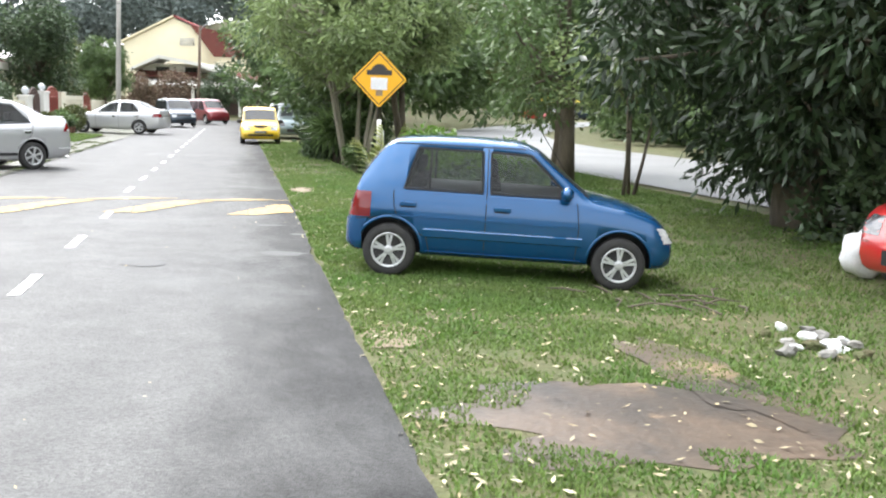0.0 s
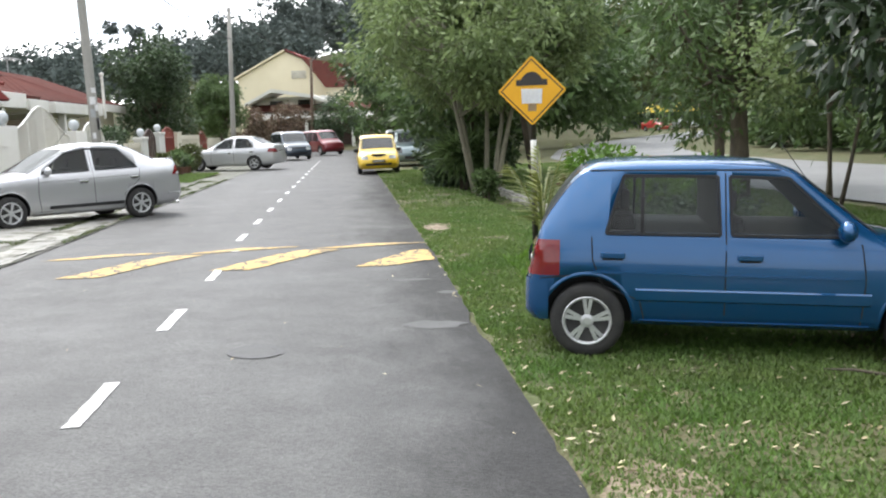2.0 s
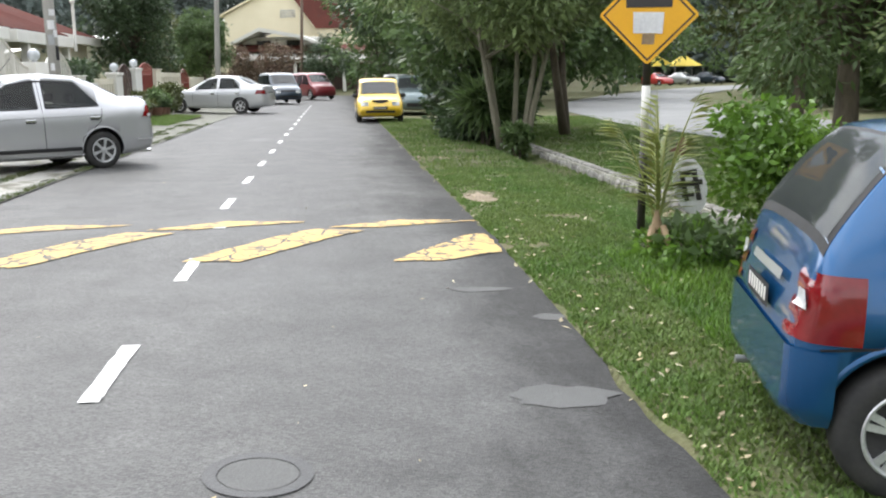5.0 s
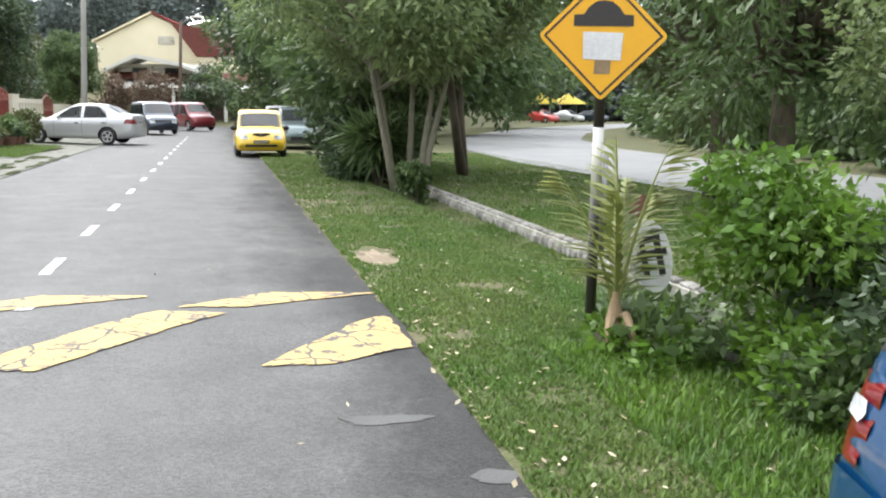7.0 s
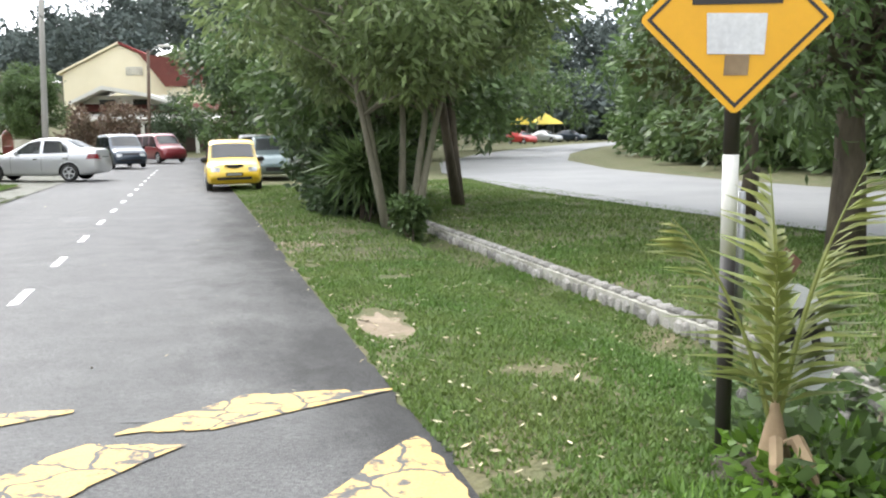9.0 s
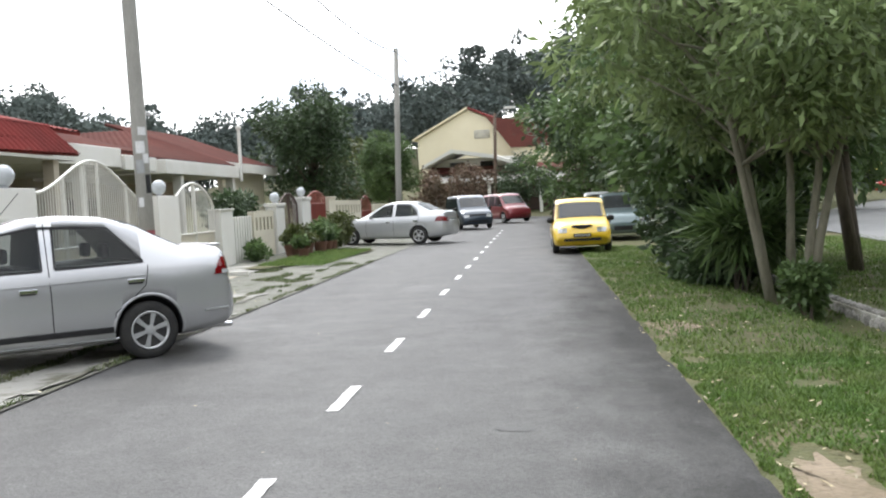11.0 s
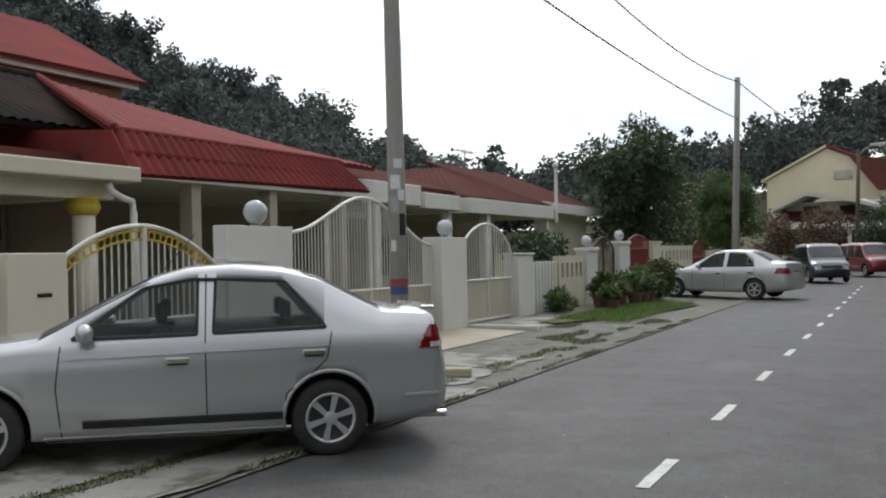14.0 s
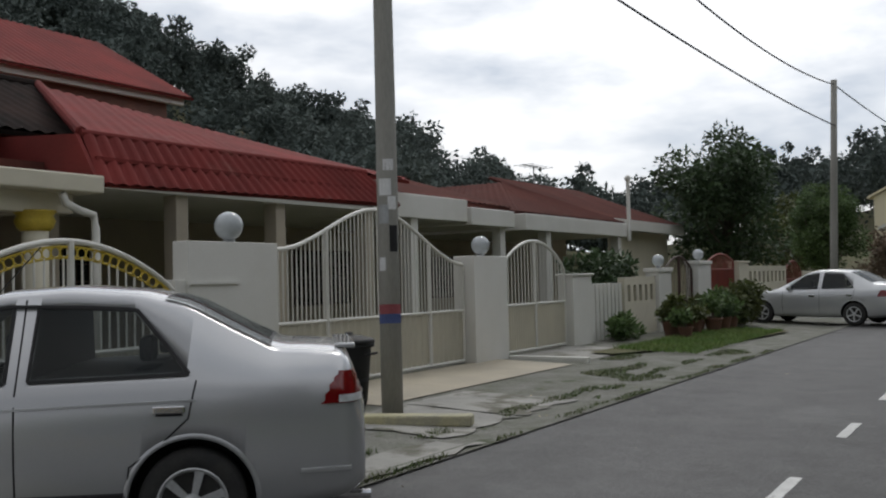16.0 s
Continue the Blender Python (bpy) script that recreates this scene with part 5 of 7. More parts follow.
class Shell:
    """A car body: cross-sections along x (forward, 0 at the rear axle), each with sill, belt and roof heights and half-widths."""

    def __init__(self, keys, step=0.025, soft=0.035):
        k = np.array(keys, dtype=float)
        x = np.arange(k[0, 0], k[-1, 0] + 1e-6, step)
        x[-1] = k[-1, 0]
        cols = [np.interp(x, k[:, 0], k[:, i]) for i in range(1, 6)]
        n = max(1, int(soft * 3 / step))
        ker = np.exp(-0.5 * (np.arange(-n, n + 1) * step / soft) ** 2)
        ker /= ker.sum()
        cols = [np.convolve(np.pad(c, n, mode="edge"), ker, mode="valid") for c in cols]
        self.x, (self.zb, self.zm, self.zt, self.w, self.wr) = x, cols
        out = []
        for zb, zm, zt, w, wr in zip(*cols):
            zr = max(zt - 0.055, zm + 0.004)
            out.append([(0, zb), (0.8 * w, zb), (0.93 * w, zb + 0.03), (0.985 * w, zb + 0.10), (w, zb + 0.42 * (zm - zb)), (0.997 * w, zb + 0.7 * (zm - zb)), (0.975 * w, zm - 0.05), (0.945 * w, zm),
                        (wr, zr), (wr * 0.955, zr + 0.32 * (zt - zr)), (wr * 0.86, zr + 0.62 * (zt - zr)), (wr * 0.5, zr + 0.92 * (zt - zr)), (0, zt)])
        self.sec = np.array(out)

    def mesh(self):
        m, n = self.sec.shape[:2]
        ring = []
        for i in range(m):
            half = [(self.x[i], y, z) for y, z in self.sec[i]]
            ring.append(half + [(x, -y, z) for x, y, z in half[-2:0:-1]])
        bm = bmesh.new()
        vs = [[bm.verts.new(p) for p in r] for r in ring]
        k = len(ring[0])
        for a, b in zip(vs, vs[1:]):
            for j in range(k):
                bm.faces.new((a[j], a[(j + 1) % k], b[(j + 1) % k], b[j]))
        bm.faces.new(vs[0][::-1])
        bm.faces.new(vs[-1])
        bmesh.ops.recalc_face_normals(bm, faces=bm.faces)
        return bm

    def at(self, x):
        i = min(max(np.searchsorted(self.x, x) - 1, 0), len(self.x) - 2)
        u = min(max((x - self.x[i]) / (self.x[i + 1] - self.x[i]), 0), 1)
        return self.sec[i] * (1 - u) + self.sec[i + 1] * u

    def side(self, x, z, sign, off):
        c = self.at(x)[1:9]
        return Vector((x, sign * (float(np.interp(z, c[:, 1], c[:, 0])) + off), z))

    def top(self, x, y, off):
        def zz(q):
            c = self.at(q)[8:][::-1]
            return float(np.interp(abs(y), c[:, 0], c[:, 1]))
        d = (zz(x + 0.02) - zz(x - 0.02)) / 0.04
        nrm = Vector((-d, 0, 1)).normalized()
        return Vector((x, y, zz(x))) + nrm * off

    def corner(self, z, u, y0, x1, rear, sign, off):
        """A place on the outline at height z, from y0 on the end face (u = 0) round the corner to x1 on the flank (u = 1)."""
        pts, before = [], (None, 0.0)
        for i in (range(len(self.x)) if rear else range(len(self.x) - 1, -1, -1)):
            c = self.sec[i]
            w = float(np.interp(z, c[1:, 1], c[1:, 0])) if c[0, 1] <= z <= c[-1, 1] else 0.0
            if w > y0:
                if not pts:
                    x0 = self.x[i] if before[0] is None else before[0] + (self.x[i] - before[0]) * (y0 - before[1]) / (w - before[1])
                    pts.append((x0, y0))
                pts.append((self.x[i], w))
                if (self.x[i] >= x1) if rear else (self.x[i] <= x1):
                    break
            before = (self.x[i], w)
        q = np.array(pts)
        d = np.concatenate(((0,), np.cumsum(np.hypot(*np.diff(q, axis=0).T))))
        x, y = (float(np.interp(u * d[-1], d, q[:, k])) for k in (0, 1))
        e = 0.02
        g = [[float(np.interp(v, d, q[:, k])) for k in (0, 1)] for v in (u * d[-1] - e, u * d[-1] + e)]
        nrm = Vector((g[0][1] - g[1][1], g[1][0] - g[0][0]))
        nrm = (nrm if rear else -nrm).normalized() if nrm.length > 1e-6 else Vector((-1 if rear else 1, 0))
        return Vector((x + nrm.x * off, sign * (y + nrm.y * off), z))

    def end(self, y, z, rear, off):
        order = range(len(self.x)) if rear else range(len(self.x) - 1, -1, -1)
        for i in order:
            c = self.sec[i]
            if c[0, 1] <= z <= c[-1, 1]:
                w = float(np.interp(z, c[1:, 1], c[1:, 0]))
                if abs(y) <= w:
                    j = i - 1 if rear else i + 1
                    x = self.x[i]
                    if 0 <= j < len(self.x):
                        o = self.sec[j]
                        inside = min(w - abs(y), c[-1, 1] - z, z - c[0, 1])
                        wo = float(np.interp(z, o[1:, 1], o[1:, 0])) if o[0, 1] <= z <= o[-1, 1] else w
                        outside = max(abs(y) - wo, z - o[-1, 1], o[0, 1] - z, 1e-4)
                        x += (self.x[j] - x) * inside / (inside + outside)
                    return Vector((x + (-off if rear else off), y, z))
        return Vector((self.x[0 if rear else -1], y, z))


def grid_mesh(fn, nu, nv, thick=0.0):
    bm = bmesh.new()
    vs = [[bm.verts.new(fn(i / nu, j / nv)) for i in range(nu + 1)] for j in range(nv + 1)]
    for j in range(nv):
        for i in range(nu):
            bm.faces.new((vs[j][i], vs[j][i + 1], vs[j + 1][i + 1], vs[j + 1][i]))
    return bm


def side_quad(sh, c, sign, off, nu=10, nv=6):
    """c: bottom rear, bottom front, top front, top rear, as (x, z)."""
    (x0, z0), (x1, z1), (x2, z2), (x3, z3) = c

    def fn(u, v):
        x = (x0 * (1 - u) + x1 * u) * (1 - v) + (x3 * (1 - u) + x2 * u) * v
        z = (z0 * (1 - u) + z1 * u) * (1 - v) + (z3 * (1 - u) + z2 * u) * v
        return sh.side(x, z, sign, off)
    return grid_mesh(fn, nu, nv)


def side_line(sh, pts, sign, half, off, n=14):
    """A raised or inked line along the flank through (x, z) points."""
    p = []
    for (x0, z0), (x1, z1) in zip(pts, pts[1:]):
        p += [(x0 + (x1 - x0) * i / n, z0 + (z1 - z0) * i / n) for i in range(n)]
    p.append(pts[-1])
    bm = bmesh.new()
    prev = None
    for i, (x, z) in enumerate(p):
        a, b = p[max(i - 1, 0)], p[min(i + 1, len(p) - 1)]
        d = Vector((b[0] - a[0], b[1] - a[1])).normalized()
        nx, nz = -d.y, d.x
        row = [bm.verts.new(sh.side(x + nx * h, z + nz * h, sign, o)) for h, o in ((-half, 0.0005), (-half * 0.75, off), (half * 0.75, off), (half, 0.0005))]
        if prev:
            for j in range(3):
                bm.faces.new((prev[j], row[j], row[j + 1], prev[j + 1]))
        prev = row
    return bm


def wheel(parent, x, y, r, width, spokes, sign, style="alloy"):
    hub = part("wheel", lathe([(r * 0.60, -width / 2 + 0.01), (r * 0.66, -width / 2), (r * 0.9, -width / 2 + 0.004), (r * 0.985, -width * 0.36), (r, 0), (r * 0.985, width * 0.36), (r * 0.9, width / 2 - 0.004), (r * 0.66, width / 2), (r * 0.62, width / 2 - 0.012)], 40), RUBBER, parent, smooth=True)
    hub.matrix_local = Matrix.Translation((x, y, r)) @ pose(0, 0, 0, -90 * sign, 0, 0)
    part("rim", lathe([(r * 0.645, width / 2 - 0.016), (r * 0.66, width / 2 + 0.004), (r * 0.62, width / 2 + 0.006), (r * 0.575, width / 2 - 0.012), (r * 0.56, width / 2 - 0.05), (r * 0.55, width / 2 - 0.052)], 40), ALLOY, hub, smooth=True)
    part("brake_disc", lathe([(r * 0.56, width / 2 - 0.07), (r * 0.56, width / 2 - 0.055), (0.02, width / 2 - 0.055), (0.02, width / 2 - 0.07)], 28), BLACK, hub)
    part("hub_cap", lathe([(r * 0.17, width / 2 - 0.05), (r * 0.18, width / 2 - 0.002), (r * 0.10, width / 2 + 0.004)], 20), ALLOY, hub)
    for i in range(spokes):
        a = 2 * math.pi * i / spokes + 0.3
        for dv in ((-0.09, 0.09) if style == "twin" else (0.0,)):
            hw = r * (0.045 if style == "twin" else 0.07)
            bm = bmesh.new()
            z1, z0 = width / 2 - 0.002, width / 2 - 0.03
            pts = []
            for rr, h, zz in ((r * 0.14, hw * 0.8, z1), (r * 0.60, hw * 1.25, z1)):
                for sgn in (-1, 1):
                    pts.append((rr, sgn * h, zz))
            rot = a + dv * 1.6
            c, s = math.cos(rot), math.sin(rot)
            top = [bm.verts.new((px * c - py * s, px * s + py * c, pz)) for px, py, pz in (pts[0], pts[2], pts[3], pts[1])]
            low = [bm.verts.new((v.co.x, v.co.y, z0)) for v in top]
            bm.faces.new(top)
            for j in range(4):
                bm.faces.new((top[j], low[j], low[(j + 1) % 4], top[(j + 1) % 4]))
            part("spoke", bm, ALLOY, hub)
    return hub


def car(matrix, keys, paint, label, wheelbase, r, track, spec, category="car", group="parked cars", wheel_style="alloy", spokes=6, arch=0.05):
    """A parked car: shell with cut wheel arches, glass, lamps, wheels and trim as told by spec."""
    sh = Shell(keys)
    t = thing("car", matrix, label, category, group)
    bm = sh.mesh()
    me = bpy.data.meshes.new("body")
    bm.to_mesh(me)
    bm.free()
    me.materials.append(paint)
    me.materials.append(BLACK)
    me.polygons.foreach_set("use_smooth", [True] * len(me.polygons))
    tmp = new("body", me)
    cut = bmesh.new()
    for x in (0.0, wheelbase):
        for sign in (1, -1):
            w = float(np.interp(x, sh.x, sh.w))
            bmesh.ops.create_cone(cut, cap_ends=True, segments=40, radius1=r + arch, radius2=r + arch, depth=0.36, matrix=Matrix.Translation((x, sign * (w - 0.06), r + 0.01)) @ pose(0, 0, 0, 90))
    if spec.get("see_through"):   # hollow cabin between the side windows
        for c in spec.get("windows", ()):
            q = [(x + dx, z + dz) for (x, z), (dx, dz) in zip(c, ((0.012, 0.012), (-0.012, 0.012), (-0.012, -0.012), (0.012, -0.012)))]
            lo = [cut.verts.new((x, -1.2, z)) for x, z in q]
            hi = [cut.verts.new((x, 1.2, z)) for x, z in q]
            cut.faces.new(lo)
            cut.faces.new(hi[::-1])
            for i in range(4):
                cut.faces.new((lo[i], hi[i], hi[(i + 1) % 4], lo[(i + 1) % 4]))
        bmesh.ops.recalc_face_normals(cut, faces=cut.faces)
    cm = bpy.data.meshes.new("cutter")
    cut.to_mesh(cm)
    cut.free()
    cm.materials.append(paint)
    cm.materials.append(BLACK)
    cm.polygons.foreach_set("material_index", [1] * len(cm.polygons))
    cutter = new("cutter", cm)
    md = tmp.modifiers.new("arches", "BOOLEAN")
    md.object, md.operation, md.solver = cutter, "DIFFERENCE", "EXACT"
    dg = bpy.context.evaluated_depsgraph_get()
    done = bpy.data.meshes.new_from_object(tmp.evaluated_get(dg))
    bpy.data.objects.remove(tmp)
    bpy.data.objects.remove(cutter)
    done.name = "body"
    body = part("body", done, None, t)
    # wheels
    for x in (0.0, wheelbase):
        for sign in (1, -1):
            wheel(t, x, sign * track, r, 0.17, spokes, sign, wheel_style)
            ring = bmesh.new()
            n = 26
            prev = None
            for i in range(n + 1):
                q = math.pi * (-0.06 + 1.12 * i / n)
                row = []
                for rad, off in ((r + arch - 0.004, -0.004), (r + arch + 0.002, 0.006), (r + arch + 0.014, 0.006), (r + arch + 0.026, 0.0)):
                    px, pz = x + rad * math.cos(q), r + 0.01 + rad * math.sin(q)
                    row.append(ring.verts.new(sh.side(px, max(pz, float(np.interp(px, sh.x, sh.zb)) + 0.02), sign, off)))
                if prev:
                    for j in range(3):
                        ring.faces.new((prev[j], row[j], row[j + 1], prev[j + 1]))
                prev = row
            part("arch_lip", ring, paint, body, smooth=True)
    for sign in (1, -1):
        for c in spec.get("windows", ()):
            for i in range(4):
                e = side_line(sh, [c[i], c[(i + 1) % 4]], sign, 0.011, 0.009)
                part("window_rubber", e, BLACK, body)
            part("window", side_quad(sh, c, sign, 0.007), spec.get("glass", CAR_GLASS), body, smooth=True)
        for x, z0, z1 in spec.get("posts", ()):
            part("window_post", side_line(sh, [(x, z0), (x, z1)], sign, 0.012, 0.010), BLACK, body)
        for pts in spec.get("seams", ()):
            part("seam", side_line(sh, pts, sign, 0.005, 0.0025, 8), SHADOW_GAP, body)
        for pts, half, off, m in spec.get("mouldings", ()):
            part("moulding", side_line(sh, pts, sign, half, off), m or paint, body, smooth=False)
        for x, z in spec.get("handles", ()):
            hm = bmesh.new()
            box(hm, -0.085, 0.085, -0.012, 0.016, -0.022, 0.022, 0.008)
            hob = part("door_handle", hm, spec.get("handle_mat", paint), body)
            hob.location = sh.side(x, z, sign, 0.008)
            part("handle_cup_shade", side_quad(sh, [(x - 0.075, z - 0.035), (x + 0.075, z - 0.035), (x + 0.06, z - 0.018), (x - 0.06, z - 0.018)], sign, 0.003, 4, 2), SHADOW_GAP, body)
        if "mirror" in spec:
            x, z = spec["mirror"]
            mm = bmesh.new()
            bmesh.ops.create_uvsphere(mm, u_segments=14, v_segments=10, radius=1, matrix=Matrix.Diagonal((0.065, 0.10, 0.075, 1)))
            mob = part("wing_mirror", mm, spec.get("mirror_mat", paint), body, smooth=True)
            mob.location = sh.side(x, z, sign, 0.09)
            arm = boxed(-0.03, 0.03, -0.07, 0.02, -0.05, -0.02, 0.006)
            part("mirror_arm", arm, BLACK, mob)
        for z0, z1, y_lo, y_hi, x_lo, x_hi, m, rear, name, off in spec.get("corner_lamps", ()):
            def fc(u, v, z0=z0, z1=z1, y_lo=y_lo, y_hi=y_hi, x_lo=x_lo, x_hi=x_hi, rear=rear, off=off, sign=sign):
                return sh.corner(z0 + (z1 - z0) * v, u, y_lo + (y_hi - y_lo) * v, x_lo + (x_hi - x_lo) * v, rear, sign, off)
            part(name, grid_mesh(fc, 16, 10), m, body, smooth=True)
        for y0, y1, z0, z1, m, rear, name in spec.get("end_pairs", ()):
            def fn(u, v, y0=y0, y1=y1, z0=z0, z1=z1, rear=rear, sign=sign, name=name):
                return sh.end(sign * (y0 + (y1 - y0) * u), z0 + (z1 - z0) * v, rear, 0.016 if name == "reverse_lamp" else 0.012)
            part(name, grid_mesh(fn, 8, 8), m, body, smooth=True)
    for y0, y1, z0, z1, m, rear, name, off in spec.get("ends", ()):
        def fn(u, v, y0=y0, y1=y1, z0=z0, z1=z1, rear=rear, off=off):
            return sh.end(y0 + (y1 - y0) * u, z0 + (z1 - z0) * v, rear, off)
        part(name, grid_mesh(fn, 12, 8), m, body)
    for x0, x1, f0, f1, name in spec.get("screens", ()):
        def fn(u, v, x0=x0, x1=x1, f0=f0, f1=f1):
            x = x0 + (x1 - x0) * v
            w = float(np.interp(x, sh.x, sh.wr)) * (f0 + (f1 - f0) * v)
            return sh.top(x, w * (2 * u - 1), 0.008)

        def fr(u, v, x0=x0, x1=x1, f0=f0, f1=f1):
            s = 0.016 if x1 > x0 else -0.016
            x = x0 - s + (x1 - x0 + 2 * s) * v
            w = float(np.interp(x, sh.x, sh.wr)) * min(0.985, (f0 + (f1 - f0) * v) + 0.05)
            return sh.top(x, w * (2 * u - 1), 0.004)
        part("screen_rubber", grid_mesh(fr, 12, 10), BLACK, body, smooth=True)
        part(name, grid_mesh(fn, 12, 10), spec.get("glass", CAR_GLASS), body, smooth=True)
    for x, y in spec.get("seats", ()):
        sb = boxed(-0.08, 0.08, -0.22, 0.22, 0.5, 1.0, 0.04)
        s_ob = part("seat", sb, SEAT, t)
        s_ob.location = (x, y, 0)
        hr = part("headrest", boxed(-0.04, 0.04, -0.11, 0.11, 1.03, 1.18, 0.03), SEAT, s_ob)
    return t, body, sh


def plate_on(body, sh, y0, y1, z0, z1, rear, chars=7):
    """A black number plate with plain pale bars for its characters."""
    p = part("number_plate", grid_mesh(lambda u, v: sh.end((y0 + y1) / 2, (z0 + z1) / 2, rear, 0.022) + Vector((0, (u - 0.5) * (y1 - y0), (v - 0.5) * (z1 - z0))), 1, 1), BLACK, body)
    c = sh.end((y0 + y1) / 2, (z0 + z1) / 2, rear, 0.0)
    w = (y1 - y0) / (chars + 1)
    for i in range(chars):
        y = y0 + w * (i + 0.7)
        x = c.x + (-0.026 if rear else 0.026)
        part("plate_bar", boxed(x, x + 0.002, y, y + w * 0.55, z0 + (z1 - z0) * 0.22, z1 - (z1 - z0) * 0.22), WALL_WHITE, p)


def along(rear_axle, front_axle, z_rear, z_front):
    """Pose of a car from its two axle midpoints on the ground."""
    a, b = Vector((*rear_axle, z_rear)), Vector((*front_axle, z_front))
    f = (b - a).normalized()
    left = Vector((0, 0, 1)).cross(f).normalized()
    up = f.cross(left)
    m = Matrix.Identity(4)
    for i, v in enumerate((f, left, up)):
        m.col[i][:3] = v
    m.translation = a
    return m


BLUE = car_paint("metallic_blue", (0.004, 0.082, 0.225), (0.004, 0.075, 0.21), metal=0.45, rough=0.26)
SILVER = car_paint("metallic_silver", (0.50, 0.505, 0.52), (0.48, 0.485, 0.50), metal=0.45, rough=0.25)
SILVER_2 = car_paint("light_silver", (0.56, 0.57, 0.58), (0.52, 0.53, 0.54), metal=0.5, rough=0.3)
YELLOW = car_paint("taxi_yellow", (0.78, 0.52, 0.02), (0.74, 0.48, 0.02), metal=0.0, rough=0.3)
NAVY = car_paint("dark_blue_grey", (0.035, 0.05, 0.075), (0.03, 0.045, 0.065), metal=0.3, rough=0.3)
MAROON = car_paint("dark_red", (0.20, 0.012, 0.02), (0.17, 0.012, 0.02), metal=0.2, rough=0.3)
TEAL = car_paint("grey_green", (0.16, 0.21, 0.22), (0.14, 0.19, 0.20), metal=0.4, rough=0.3)
RED = car_paint("bright_red", (0.45, 0.02, 0.02), (0.4, 0.02, 0.02), metal=0.0, rough=0.3)

# small blue hatchback on the verge
HATCH = ((-0.425, 0.30, 0.50, 0.56, 0.60, 0.53), (-0.40, 0.25, 0.60, 0.70, 0.655, 0.60), (-0.375, 0.23, 0.80, 0.885, 0.68, 0.62), (-0.31, 0.22, 0.85, 1.02, 0.69, 0.605), (-0.15, 0.22, 0.86, 1.25, 0.70, 0.575),
         (-0.04, 0.22, 0.86, 1.355, 0.70, 0.555), (0.06, 0.22, 0.86, 1.38, 0.70, 0.555), (0.35, 0.22, 0.855, 1.40, 0.70, 0.555), (0.85, 0.22, 0.85, 1.41, 0.70, 0.555), (1.25, 0.22, 0.845, 1.395, 0.70, 0.55), (1.42, 0.22, 0.845, 1.345, 0.70, 0.55),
         (1.75, 0.22, 0.84, 1.085, 0.70, 0.58), (1.97, 0.22, 0.845, 0.915, 0.70, 0.62), (2.3, 0.22, 0.80, 0.855, 0.69, 0.60), (2.6, 0.22, 0.72, 0.765, 0.68, 0.57), (2.74, 0.23, 0.62, 0.67, 0.65, 0.52), (2.80, 0.27, 0.50, 0.55, 0.58, 0.48))
k_spec = dict(
    windows=[[(0.12, 0.885), (0.90, 0.885), (0.88, 1.285), (0.24, 1.285)], [(0.98, 0.885), (1.76, 0.885), (1.36, 1.275), (0.96, 1.285)]],
    posts=[(0.37, 0.885, 1.285)],
    seams=[[(0.94, 0.26), (0.94, 0.84), (0.93, 1.31)], [(0.02, 0.86), (0.03, 0.70), (0.10, 0.52), (0.36, 0.42), (0.40, 0.26)], [(1.83, 0.84), (1.86, 0.6), (1.84, 0.26)], [(0.0, 1.32), (1.3, 1.335)], [(-0.34, 0.56), (0.0, 0.60)]],
    mouldings=[([(0.02, 0.615), (1.84, 0.60)], 0.010, 0.010, None), ([(0.33, 0.46), (1.9, 0.46)], 0.045, 0.012, None), ([(0.36, 0.25), (1.9, 0.25)], 0.03, 0.014, None)],
    handles=[(0.17, 0.735), (1.10, 0.735)], mirror=(1.72, 0.93), mirror_mat=BLUE,
    corner_lamps=[(0.26, 0.555, 0.0, 0.0, -0.285, -0.285, BLUE, True, "rear_bumper", 0.016), (0.585, 0.835, 0.47, 0.46, -0.22, -0.20, LENS_RED, True, "tail_lamp", 0.008), (0.70, 0.765, 0.52, 0.52, -0.39, -0.385, LENS_CLEAR, True, "reverse_lamp", 0.02), (0.50, 0.65, 0.33, 0.36, 2.72, 2.64, LENS_CLEAR, False, "headlamp", 0.008)],
    ends=[(-0.28, 0.28, 0.735, 0.775, SILVER_2, True, "chrome_strip", 0.02), (-0.24, 0.24, 0.36, 0.46, BLACK, False, "grille", 0.008)],
    screens=[(-0.325, -0.07, 0.93, 0.93, "rear_window"), (1.93, 1.45, 0.92, 0.92, "windscreen")],
    seats=[(0.25, 0.3), (0.25, -0.3), (1.0, 0.3), (1.0, -0.3)], glass=CAR_GLASS, see_through=True)
kancil, k_body, k_sh = car(along((-0.40, 13.13), (1.87, 13.25), -0.15, -0.255) @ Matrix.Scale(0.97, 4), HATCH, BLUE, "small metallic blue five-door hatchback parked on the grass", 2.28, 0.265, 0.625, k_spec, wheel_style="twin", spokes=5)
plate_on(k_body, k_sh, -0.22, 0.22, 0.60, 0.70, True)
part("exhaust", tubed([(-0.2, 0.42, 0.2), (-0.43, 0.42, 0.19)], 0.02, 10), STEEL, kancil)
part("wiper", tubed([(-0.30, 0.1, 0.965), (-0.25, -0.18, 1.03)], 0.008, 6), BLACK, kancil)
part("aerial", tubed([(1.9, 0.45, 0.93), (1.5, 0.52, 1.5)], 0.004, 5), BLACK, kancil)

